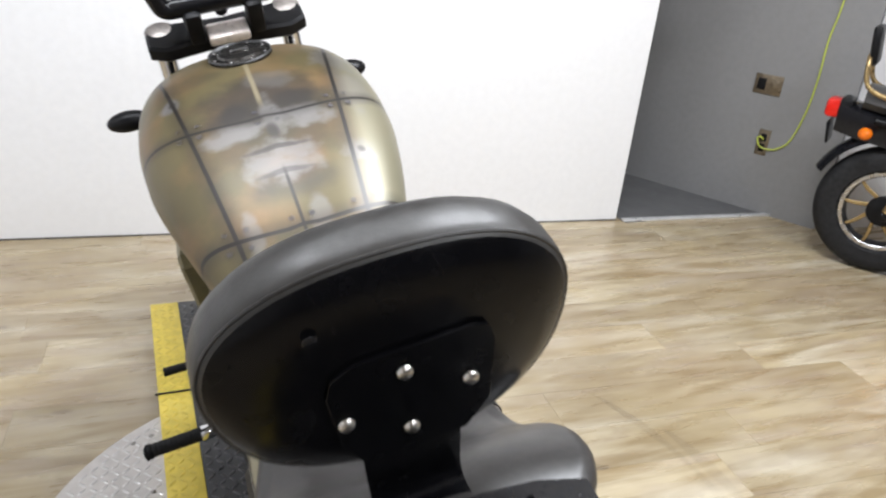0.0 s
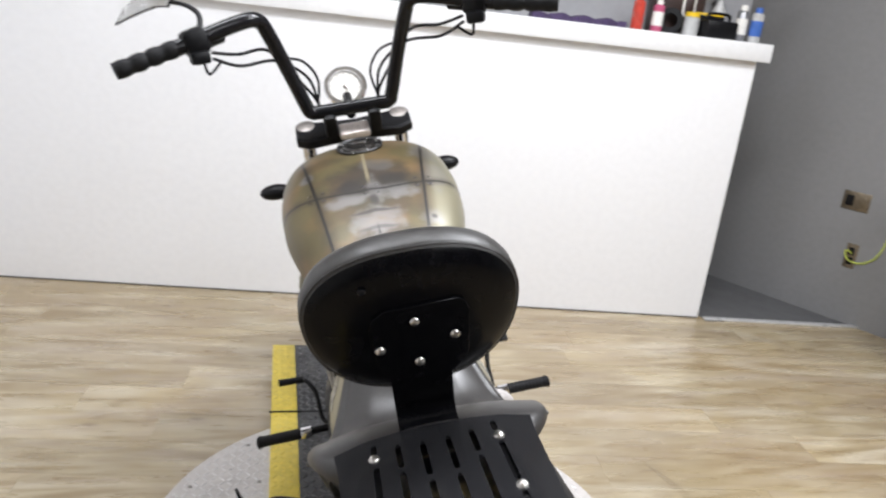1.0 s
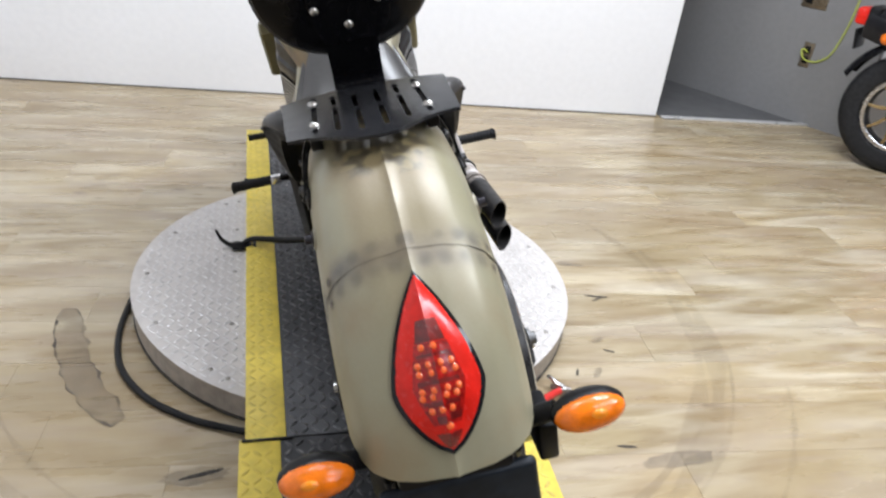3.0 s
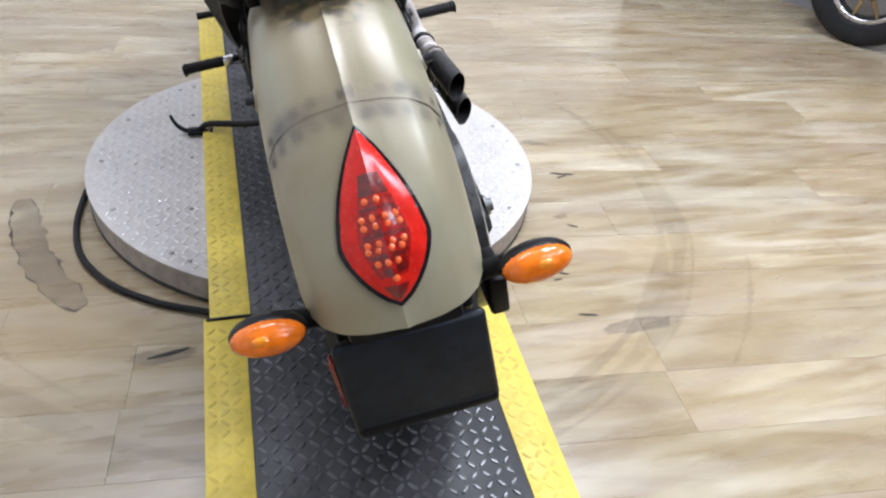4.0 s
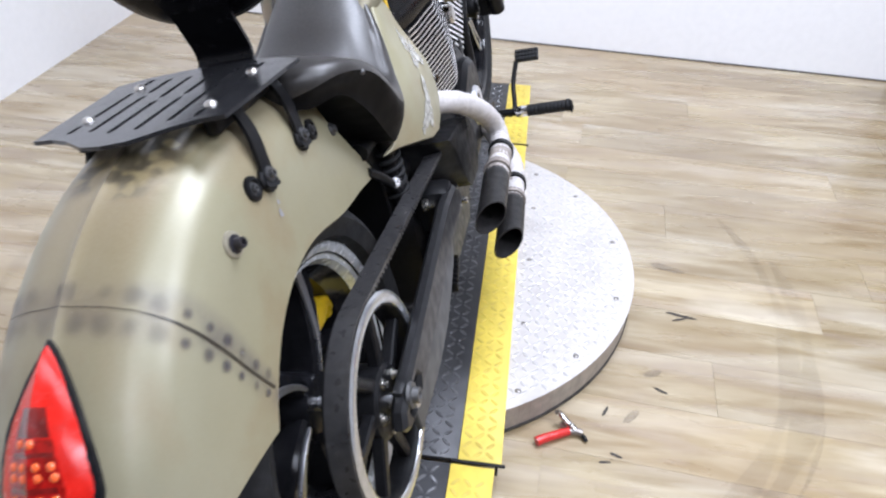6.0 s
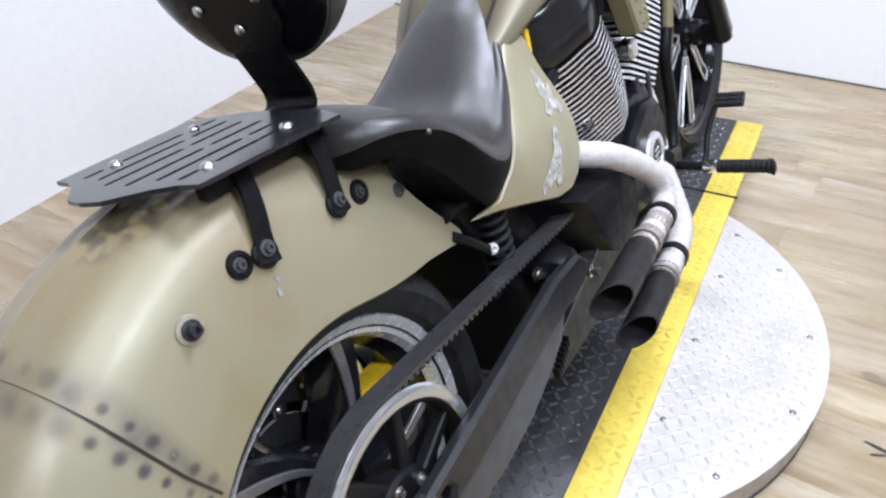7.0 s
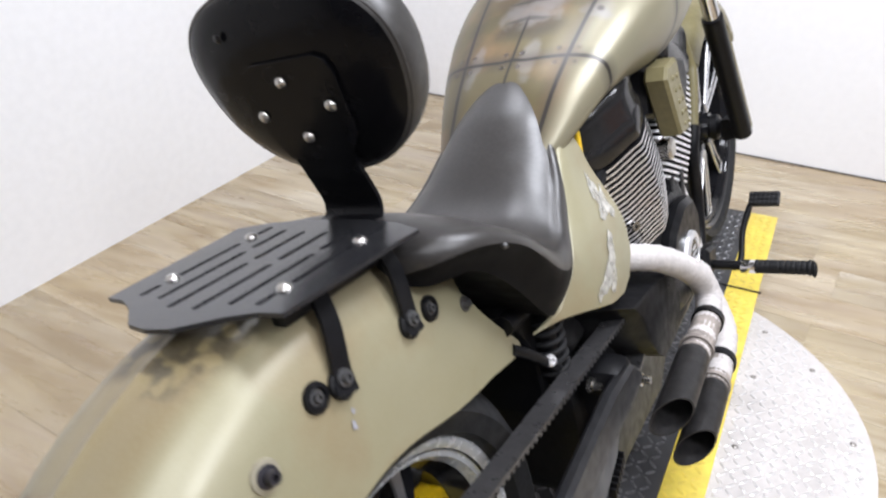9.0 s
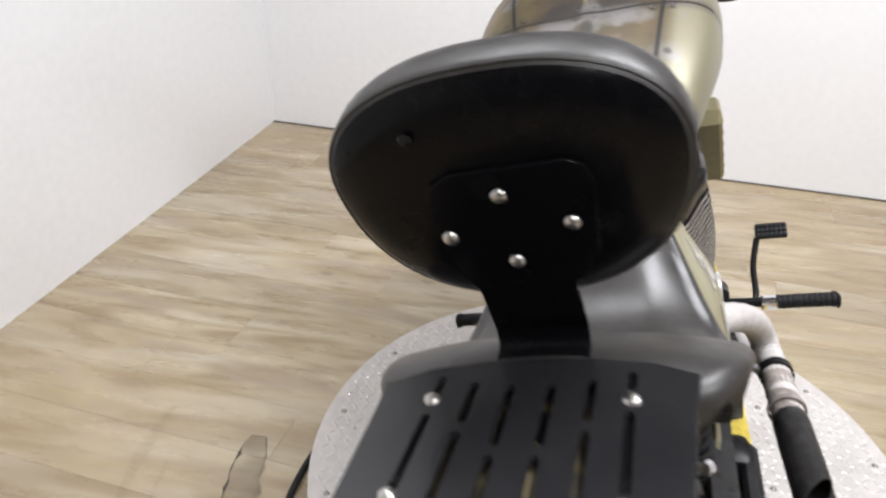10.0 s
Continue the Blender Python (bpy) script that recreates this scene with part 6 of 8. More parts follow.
# black angular belt cover / sprocket box
BOXY = [(0.405, 0.467), (0.52, 0.448), (0.625, 0.418), (0.660, 0.375), (0.672, 0.33), (0.655, 0.295), (0.615, 0.278), (0.535, 0.285), (0.500, 0.315), (0.470, 0.37), (0.445, 0.425), (0.420, 0.455)]
shift = [(0.11 * smoothstep((0.62 - y) / 0.2), 0.045 * smoothstep((0.62 - y) / 0.2)) for y, z in BOXY]
box_rings = [[Vector((x, y - d * f, z + u * f)) for (y, z), (d, u) in zip(BOXY, shift)] for x, f in ((0.075, 1.0), (0.190, 0.06), (0.196, 0.015))]
box_rings.append([Vector((0.1975, y * 0.97 + 0.0165, z * 0.97 + 0.0112)) for y, z in BOXY])
part("sprocket_cover", bm_loft(box_rings), surface("cover_black_satin", (0.007, 0.007, 0.008), 0.5, vary=0.3, grain=90, broad=8, bump=0.08, spec=0.14), bike, "black angular sprocket cover")
part("cover_screw", turned(bm_hexbolt(0.006, 0.006), Matrix.Translation((0.196, 0.60, 0.405)) @ Matrix.Rotation(math.pi / 2, 4, "Y")), DULLBOLT, bike)
part("airbox_left", bm_side([(0.30, 0.56), (0.44, 0.56), (0.55, 0.48), (0.56, 0.34), (0.40, 0.30), (0.31, 0.38)], -0.19, -0.10, 0.015), BLACK, bike, "black left-hand side box")

# riveted olive cover between the cylinders
COVER = [(0.781, 0.641), (0.716, 0.770), (0.730, 0.792), (0.800, 0.792), (0.815, 0.745), (0.850, 0.666), (0.842, 0.632)]
INLAY = [(0.806, 0.790), (0.880, 0.770), (0.900, 0.725), (0.856, 0.670), (0.821, 0.747)]
for sx in (-1, 1):
    cover = part("intake_cover", bm_side(COVER, sx * 0.160, sx * 0.205, 0.006), OLIVE_PLAIN, bike, "olive intake cover with raised rivets")
    part("cover_inlay", bm_side(INLAY, sx * 0.150, sx * 0.196, 0.004), BLACK, cover, "black inlay beside the rivets")
    part("cover_mount", bm_side([(0.72, 0.70), (0.74, 0.79), (0.86, 0.78), (0.84, 0.66)], sx * 0.06, sx * 0.158, 0.01), BLACK, cover)
    for i in range(5):
        for j in range(2):
            y, z = 0.757 + 0.0135 * i + 0.028 * j, 0.762 - 0.0265 * i - 0.002 * j
            ob = part("rivet", bm_dome(0.0055, 0.0035, 10, 3), OLIVE_PLAIN, cover) if (i, j, sx) == (0, 0, -1) else new("rivet", rv2.data)
            rv2 = ob if (i, j, sx) == (0, 0, -1) else rv2
            ob.parent = cover
            ob.matrix_local = Matrix.Translation((sx * 0.205, y, z)) @ Matrix.Rotation(math.pi / 2 * sx, 4, "Y")

# frame tubes in front, chin
part("front_frame", join(bm_tube([(0.115, 1.225, 0.52), (0.112, 1.195, 0.44), (0.11, 1.205, 0.30), (0.12, 1.10, 0.18), (0.12, 0.70, 0.17), (0.12, 0.45, 0.22), (0.12, 0.38, 0.36)], 0.017, 12), bm_tube([(-0.115, 1.225, 0.52), (-0.112, 1.195, 0.44), (-0.11, 1.205, 0.30), (-0.12, 1.10, 0.18), (-0.12, 0.70, 0.17), (-0.12, 0.45, 0.22), (-0.12, 0.38, 0.36)], 0.017, 12)), BLACK, bike, "black tubular frame cradle")
for sx in (-1, 1):
    part("down_tube", bm_tube([(sx * 0.05, 1.25, 0.90), (sx * 0.082, 1.35, 0.68), (sx * 0.092, 1.345, 0.60), (sx * 0.092, 1.275, 0.42)], 0.015, 12), OLIVE_PLAIN, bike, "olive painted frame down tube")
part("tappet_block", join(bm_box((0.036, 0.125, 0.10), (0.118, 0.945, 0.445), 0.006, rot=None), bm_box((0.040, 0.035, 0.125), (0.121, 0.905, 0.445), 0.006), bm_box((0.040, 0.035, 0.125), (0.121, 0.982, 0.435), 0.006)), CASE, engine, "black ribbed tappet block")
part("intake_knob", turned(bm_lathe([(0.05, 0.0001), (0.05, 0.020), (0.14, 0.020), (0.143, 0.024), (0.160, 0.024), (0.166, 0.018), (0.168, 0.0001)], 24), Matrix.Translation((0, 0.852, 0.592))), ZINC, bike, "round bright steel knob between the cylinders")
part("yellow_cap", bm_box((0.010, 0.014, 0.045), (0.112, 0.487, 0.735), 0.004), YELLOW, bike, "small yellow cap below the tank")
part("oil_cooler", bm_box((0.16, 0.04, 0.24), (0, 1.155, 0.46), 0.008), CASE, bike, "black oil cooler")
part("frame_spine", bm_tube([(0, 0.36, 0.66), (0, 0.7, 0.78), (0, 1.12, 0.90)], 0.035, 12), BLACK, bike)

# ---- exhaust ----
WRAP = surface("exhaust_wrap_white", (0.52, 0.49, 0.475), 0.85, vary=0.12, grain=90, broad=9, bump=0.5, bump_scale=200, stain=(0.34, 0.27, 0.23))
SOOT = surface("exhaust_wrap_sooty", (0.28, 0.245, 0.22), 0.85, vary=0.4, grain=45, broad=14, bump=0.5, bump_scale=120, stain=(0.05, 0.04, 0.035))
MUFF = surface("muffler_black", (0.017, 0.016, 0.016), 0.42, vary=0.4, grain=60, broad=10, bump=0.15, spec=0.3)


def exhaust(path, cut, tip, clamps, label):
    pipe = part("exhaust_pipe", bm_tube(path, 0.0250, 18, 8, wobble=0.03), WRAP, bike, label)
    a, b = Vector(cut), Vector(tip)
    c0 = Vector(clamps[0][0])
    part("sooty_sleeve", bm_tube([c0, (c0 + a) / 2 + Vector((0, 0, -0.002)), a], 0.0262, 18, 8, wobble=0.03), SOOT, pipe, "soot-stained wrap near the tip")
    d = (b - a).normalized()
    rings = []
    q = d.to_track_quat("Z", "Y").to_matrix()
    for s, r in ((0.0, 0.0268), (0.02, 0.0285), (0.10, 0.0292), (1.0, 0.0292), (1.0, 0.0272), (0.30, 0.0265), (0.28, 0.001)):
        ring = []
        for k in range(20):
            t = 2 * math.pi * k / 20
            off = q @ Vector((r * math.cos(t), r * math.sin(t), 0))
            p = a + (b - a) * s + off
            if s >= 0.99:
                p += d * (-0.10 * off.z - 1.1 * off.x)
            ring.append(p)
        rings.append(ring)
    muf = part("muffler", bm_loft(rings), MUFF, pipe, "short black slash-cut muffler tip")
    for c, r, w, dark in ((clamps[0][0], clamps[0][1], 0.009, BLACK), (clamps[1][0], clamps[1][1], 0.005, SOOT)):
        c = Vector(c)
        part("clamp", turned(bm_lathe([(-w, r), (-w, r + 0.003), (w, r + 0.003), (w, r)], 24), facing(c, d) @ Matrix.Rotation(-math.pi / 2, 4, "Y")), dark, pipe, "dark band clamp")
    return pipe


exhaust([(0.11, 0.48, 0.53), (0.155, 0.505, 0.512), (0.196, 0.56, 0.482), (0.228, 0.625, 0.428), (0.245, 0.672, 0.37), (0.254, 0.662, 0.335), (0.262, 0.605, 0.325), (0.268, 0.47, 0.333)], (0.267, 0.475, 0.333), (0.276, 0.290, 0.343), [((0.262, 0.61, 0.324), 0.027), ((0.266, 0.50, 0.331), 0.028)], "white-wrapped exhaust pipe with a black tip")
exhaust([(0.08, 1.03, 0.48), (0.115, 1.01, 0.42), (0.140, 0.97, 0.35), (0.175, 0.90, 0.290), (0.228, 0.80, 0.256), (0.266, 0.71, 0.243), (0.280, 0.62, 0.239), (0.286, 0.50, 0.242)], (0.286, 0.505, 0.242), (0.293, 0.335, 0.248), [((0.280, 0.60, 0.238), 0.027), ((0.284, 0.52, 0.241), 0.028)], "white-wrapped exhaust pipe with a black tip")

# ---- foot controls ----
def grip_bm(a, b, r, ribs):
    a, b = Vector(a), Vector(b)
    n = ribs * 4
    prof = lambda s: r * (1.0 if int(s * n) % 4 < 3 else 0.94) * (1.12 if s > 0.93 else 1.0)
    return bm_tube([a + (b - a) * (k / n) for k in range(n + 1)], prof, 14, 1)


for sx, px, py, pz in ((1, 0.415, 0.902, 0.289), (-1, -0.415, 0.889, 0.294)):
    peg = part("foot_peg", grip_bm((sx * 0.300, py + 0.004, pz - 0.002), (px, py, pz), 0.0155, 11), RUBBER, bike, "ribbed black rubber foot peg")
    part("peg_mount", bm_tube([(sx * 0.13, py + 0.03, pz - 0.01), (sx * 0.22, py + 0.015, pz - 0.006), (sx * 0.302, py + 0.004, pz - 0.002)], 0.0105, 10), BLACK, peg)
    part("peg_clevis", bm_box((0.034, 0.030, 0.022), (sx * 0.285, py + 0.005, pz - 0.003), 0.004), CHROME, peg, "bright clevis")
    part("peg_end", bm_ellipsoid((0.006, 0.013, 0.018), (px + sx * 0.002, py, pz - 0.004), 12, 8), RUBBER, peg)
pedal = part("brake_pedal", bm_tube([(0.25, 0.915, 0.275), (0.262, 0.945, 0.285), (0.262, 0.985, 0.335), (0.275, 1.02, 0.385)], 0.0068, 10), BLACK, bike, "black brake pedal lever")
PAD_M = Matrix.Translation((0.305, 1.028, 0.396)) @ Matrix.Rotation(radians(38), 4, "X")
part("pedal_pad", turned(bm_box((0.066, 0.036, 0.012), (0, 0, 0), 0.004), PAD_M), RUBBER, pedal, "black pedal pad with rows of small blocks")
for k in range(7):
    for q in range(3):
        part("pad_block", turned(bm_box((0.0066, 0.0085, 0.004), (-0.027 + 0.009 * k, -0.0115 + 0.0115 * q, 0.0075), 0.001), PAD_M), RUBBER, pedal)
shifter = part("shift_lever", bm_tube([(-0.20, 0.905, 0.285), (-0.235, 0.93, 0.30), (-0.245, 0.98, 0.36), (-0.27, 1.012, 0.39)], 0.0065, 10), BLACK, bike, "black shift lever")
part("shift_peg", grip_bm((-0.275, 1.014, 0.392), (-0.345, 1.014, 0.395), 0.010, 5), RUBBER, shifter)
for x0, x1 in ((0.15, 0.205), (-0.205, -0.15)):
    part("control_bracket", bm_side([(0.86, 0.26), (0.96, 0.25), (0.97, 0.31), (0.90, 0.33)], x0, x1, 0.008), BLACK, bike)

# side stand, its foot on the turntable
TO_BIKE = LEAN_POSE.inverted()
foot = TO_BIKE @ Vector((-0.345, 0.868, TABLE_Z + 0.0115))
mid_leg = TO_BIKE @ Vector((-0.22, 0.80, 0.15))
stand = part("side_stand", bm_tube([(-0.12, 0.64, 0.19), (-0.18, 0.69, 0.165), mid_leg, foot + Vector((0.035, -0.01, 0.022)), foot + Vector((0.0, 0.0, 0.008))], lambda s: 0.012 - 0.003 * s, 12), BLACK, bike, "black side stand, folded out")
part("stand_foot", turned(bm_box((0.078, 0.044, 0.012), (0, 0, 0), 0.004), Matrix.Translation(foot) @ Matrix.Rotation(radians(14.1), 4, "Y")), BLACK, stand)
tip = TO_BIKE @ Vector((-0.432, 0.884, 0.142))
part("stand_tang", bm_tube([foot + Vector((0.0, 0.0, 0.006)), TO_BIKE @ Vector((-0.385, 0.868, TABLE_Z + 0.014)), TO_BIKE @ Vector((-0.415, 0.874, TABLE_Z + 0.032)), tip], lambda s: 0.010 - 0.006 * s, 10), BLACK, stand)

# ---- fork, bars, gauge ----
RAKE = Vector((0, 0.42, -0.9075)).normalized()
for sx in (-1, 1):
    top = Vector((sx * 0.134, 1.225, 1.062))
    axle = Vector((sx * 0.163, 1.580, 0.372))
    fork = part("fork_leg", bm_tube([top, top + (axle - top) * 0.5], 0.021, 16), CHROME, bike, "bright upper fork tube with a black lower leg")
    part("fork_slider", bm_tube([top + (axle - top) * 0.46, top + (axle - top) * 0.5, axle], lambda s: 0.027, 16), BLACK, fork, "black lower fork leg")
    part("fork_cover", turned(bm_box((0.012, 0.020, 0.36), (0, 0, 0), 0.004), facing(top + (axle - top) * 0.75 + Vector((sx * 0.020, 0.020, 0)), top - axle)), OLIVE_PLAIN, fork, "olive painted fork cover strip")
    part("axle_clamp", bm_side([(FX.y - 0.095, FX.z + 0.05), (FX.y - 0.02, FX.z + 0.045), (FX.y + 0.035, FX.z), (FX.y, FX.z - 0.035), (FX.y - 0.095, FX.z - 0.01)], sx * 0.105, sx * 0.15, 0.008), BLACK, fork)
    part("fork_cap", turned(bm_lathe([(0, 0.0001), (0, 0.031), (0.008, 0.031), (0.012, 0.024), (0.012, 0.0001)], 28), facing(top + Vector((0, 0, 0.004)), -RAKE) @ Matrix.Rotation(-math.pi / 2, 4, "Y")), DULLCAP, fork, "chrome fork cap")
clamp_out = [(-0.165, -0.03), (-0.13, -0.048), (-0.05, -0.040), (0.05, -0.040), (0.13, -0.048), (0.165, -0.03), (0.165, 0.03), (0.13, 0.045), (0.0, 0.03), (-0.13, 0.045), (-0.165, 0.03)]
CLAMP_M = Matrix.Translation((0, 1.205, 1.050)) @ Matrix.Rotation(radians(25), 4, "X")
yoke = part("triple_clamp", turned(bm_prism(clamp_out, 0.035, 0.006), CLAMP_M), BLACK, bike, "black upper fork clamp")
part("triple_clamp", turned(bm_prism(clamp_out, 0.035, 0.006), Matrix.Translation((0, 1.29, 0.87)) @ Matrix.Rotation(radians(25), 4, "X")), BLACK, bike, "black lower fork clamp")
part("indicator_panel", turned(bm_box((0.085, 0.055, 0.022), (0, -0.035, 0.020), 0.006), CLAMP_M), surface("dusty_bright_panel", (0.74, 0.67, 0.63), 0.34, metal=0.35, vary=0.15, grain=70, broad=25), yoke, "dusty bright metal indicator panel")
for sx in (-1, 1):
    riser = part("bar_riser", turned(bm_box((0.034, 0.05, 0.07), (sx * 0.062, -0.025, 0.045), 0.008), CLAMP_M), BLACK, yoke)
    part("riser_bolt", turned(bm_hexbolt(0.008, 0.008), CLAMP_M @ Matrix.Translation((sx * 0.062, -0.025, 0.078))), STEELBLACK, yoke)
BAR = [(0.0, 1.160, 1.118), (0.085, 1.160, 1.118), (0.110, 1.157, 1.122), (0.120, 1.150, 1.145), (0.148, 1.110, 1.250), (0.176, 1.050, 1.350), (0.188, 1.025, 1.378), (0.210, 1.002, 1.386), (0.26, 0.975, 1.378), (0.33, 0.945, 1.360), (0.39, 0.922, 1.346)]
handlebar = part("handlebar", bm_tube([(-x, y, z) for x, y, z in BAR[:0:-1]] + BAR, 0.0192, 16, 5), BLACKGLOSS, bike, "tall gloss black handlebar")
for sx, end in ((-1, (-0.516, 0.878, 1.320)), (1, (0.524, 0.868, 1.326))):
    a, b = Vector((sx * 0.375, 0.928, 1.350)), Vector(end)
    n = 26
    hump = lambda s: 0.0165 + 0.0048 * abs(math.sin(math.pi * 4 * s)) ** 0.6 if s < 0.93 else 0.0195
    grip = part("hand_grip", bm_tube([a + (b - a) * (k / n) for k in range(n + 1)], hump, 16, 1), RUBBER, bike, "black rubber grip with rounded waves")
    sw = Vector((sx * 0.338, 0.942, 1.356))
    box = part("switch_housing", turned(bm_box((0.058, 0.052, 0.062), (0, 0, 0), 0.012), Matrix.Translation(sw) @ Matrix.Rotation(radians(-sx * 22), 4, "Z") @ Matrix.Rotation(radians(sx * 12), 4, "Y")), BLACK, bike, "black switch housing")
    part("switch_lower", turned(bm_box((0.045, 0.04, 0.03), (0, -0.015, -0.036), 0.008), Matrix.Translation(sw) @ Matrix.Rotation(radians(-sx * 22), 4, "Z")), BLACK, box)
    part("perch", bm_tube([sw + Vector((-sx * 0.02, 0.02, 0.0)), sw + Vector((-sx * 0.055, 0.045, 0.008))], 0.021, 12), BLACK, box)
    lever = [sw + Vector((-sx * 0.01, 0.04, 0.0)), sw + Vector((sx * 0.03, 0.05, -0.004)), sw + Vector((sx * 0.10, 0.005, -0.022)), sw + Vector((sx * 0.165, -0.05, -0.042))]
    part("lever", bm_tube(lever, 0.0062, 10, 6), BLACK, box, "black hand lever")
    for q, off in enumerate((0.0, 0.014)):
        cab = [sw + Vector((-sx * 0.03, 0.02, -0.03 - off)), sw + Vector((-sx * 0.085, 0.06, -0.045 - off * 2)), Vector((sx * (0.185 - off), 1.08, 1.305 - off * 2)), Vector((sx * (0.13 - off * 2), 1.18, 1.215)), Vector((sx * 0.085, 1.235, 1.13)), Vector((sx * 0.07, 1.22, 1.03))]
        part("cable", bm_tube(cab, 0.0042, 8, 6), RUBBER, bike, "thin black control cable")
    part("cable", bm_tube([sw + Vector((-sx * 0.01, 0.0, -0.05)), sw + Vector((-sx * 0.015, 0.01, -0.078)), sw + Vector((-sx * 0.045, 0.03, -0.055))], 0.0035, 8, 5), RUBBER, bike, "thin black control cable")
    part("cable", bm_tube([(sx * 0.155, 1.10, 1.28), (sx * 0.105, 1.20, 1.255), (sx * 0.075, 1.25, 1.19), (sx * 0.10, 1.24, 1.09)], 0.0038, 8, 6), RUBBER, bike, "thin black control cable")
part("start_button", bm_box((0.016, 0.008, 0.012), (0.335, 0.920, 1.392), 0.003), REDHANDLE, bike, "red engine switch")
# mirror on the left housing
mirror_m = Matrix.Translation((-0.435, 1.03, 1.455)) @ Matrix.Rotation(radians(60), 4, "X") @ Matrix.Rotation(radians(-4), 4, "Y")
mirror_out = [(-0.085, -0.040), (-0.060, -0.005), (-0.030, 0.018), (0.01, 0.030), (0.075, 0.022), (0.060, 0.005), (0.045, -0.018), (0.018, -0.012), (-0.02, -0.020), (-0.05, -0.028)]
mirror = part("mirror", turned(bm_prism(mirror_out, 0.008, 0.001), mirror_m), BLACKGLOSS, bike, "blade-shaped rear-view mirror on a curved stem")
part("mirror_glass", turned(bm_prism([(x * 0.93, y * 0.93) for x, y in mirror_out], 0.001), mirror_m @ Matrix.Translation((0, 0, 0.0046))), surface("mirror_silver", (0.86, 0.87, 0.88), 0.22, metal=0.85, vary=0.04, grain=40, bump=0.0), mirror, "pale mirror glass", smooth=False)
part("mirror_stem", bm_tube([(-0.322, 0.960, 1.385), (-0.322, 0.99, 1.415), (-0.35, 1.015, 1.440), (-0.395, 1.030, 1.455)], lambda s: 0.007 - 0.002 * s, 10), BLACK, mirror)
# speedometer
G_M = Matrix.Translation((0, 1.335, 1.155)) @ Matrix.Rotation(radians(60), 4, "X")
gauge = part("speedometer", turned(bm_lathe([(-0.05, 0.0001), (-0.05, 0.040), (-0.02, 0.058), (0.004, 0.064), (0.010, 0.060), (0.010, 0.051), (0.002, 0.047), (0.002, 0.0001)], 40), G_M @ Matrix.Rotation(-math.pi / 2, 4, "Y")), CHROME, bike, "round chrome speedometer")
part("dial", turned(bm_lathe([(0.0025, 0.0001), (0.0025, 0.046), (0.0035, 0.046), (0.0035, 0.0001)], 36), G_M @ Matrix.Rotation(-math.pi / 2, 4, "Y")), DIAL, gauge, "pale dial face")
part("needle", turned(bm_box((0.003, 0.034, 0.002), (0.004, -0.014, 0.005), 0), G_M), DULLCAP, gauge)
part("dial_hub", turned(bm_dome(0.007, 0.004, 10, 3), G_M @ Matrix.Translation((0, 0, 0.004))), DULLCAP, gauge)
for k in range(11):
    a = radians(-130 + 26 * k)
    part("dial_mark", turned(bm_box((0.0016, 0.008, 0.0008), (0, 0, 0), 0), G_M @ Matrix.Translation((0.039 * math.sin(a), 0.039 * math.cos(a), 0.0042)) @ Matrix.Rotation(-a, 4, "Z")), DULLCAP, gauge)
part("gauge_mount", bm_tube([(0, 1.22, 1.09), (0, 1.28, 1.11), (0, 1.325, 1.13)], 0.014, 10), BLACK, gauge)
# front turn signals, seen from behind
for sx in (-1, 1):
    c = Vector((sx * 0.270, 1.385, 0.862))
    fs = part("front_turn_signal", bm_ellipsoid((0.050, 0.030, 0.025), c), BLACK, bike, "black front turn signal")
    part("stalk", bm_tube([(sx * 0.14, 1.30, 0.87), (sx * 0.19, 1.34, 0.862), (sx * 0.235, 1.375, 0.862)], 0.010, 10), BLACK, fs)
    part("lens", bm_ellipsoid((0.046, 0.025, 0.022), c + Vector((0, 0.010, 0))), AMBER, fs, "amber lens")


# front fender
rows_o, rows_i = [], []
for i in range(33):
    a = radians(38 + (132 - 38) * i / 32)
    ro, ri_ = [], []
    for j in range(-8, 9):
        t = j / 8
        x = 0.092 * math.sin(t * math.pi / 2) ** 1.0
        r = 0.398 - 0.07 * abs(t) ** 3
        ro.append((x, FX.y + r * math.cos(a), FX.z + r * math.sin(a)))
        ri_.append((x * 0.95, FX.y + (r - 0.004) * math.cos(a), FX.z + (r - 0.004) * math.sin(a)))
    rows_o.append(ro)
    rows_i.append(ri_)
part("front_fender", grid_solid(rows_o, rows_i), OLIVE_PLAIN, bike, "olive painted front fender")

# ---- things round the stand ----
def plate_on_wall(name, along, z, w, h, label, double):
    d = PASSAGE_D
    n = Vector((-d.y, d.x, 0))
    p = PASSAGE_A + d * along + n * 0.0005
    m = Matrix(((d.x, 0, n.x, p.x), (d.y, 0, n.y, p.y), (0, 1, 0, z), (0, 0, 0, 1)))
    t = thing(name, label, "electrical plate", m)
    part("plate", bm_box((w, h, 0.006), (0, 0, 0.003), 0.002), IVORY, t)
    if double:
        for sx in (-1, 1):
            part("insert", bm_box((w * 0.30, h * 0.58, 0.005), (sx * w * 0.23, 0, 0.0075), 0.002), BLACK if sx > 0 else IVORY, t)
    else:
        for sy in (-1, 1):
            part("socket", bm_box((w * 0.5, h * 0.30, 0.004), (0, sy * h * 0.2, 0.0075), 0.003), BLACK, t)
    return t


plate_on_wall("switch_plate", 0.433, 0.708, 0.145, 0.104, "bronze double electrical plate on the grey wall", True)
plate_on_wall("outlet_plate", 0.381, 0.399, 0.062, 0.142, "bronze and black wall outlet with a cord plugged in", False)


def on_passage(along, z, out=0.008):
    return PASSAGE_A + PASSAGE_D * along + Vector((-PASSAGE_D.y, PASSAGE_D.x, 0)) * out + Vector((0, 0, z))


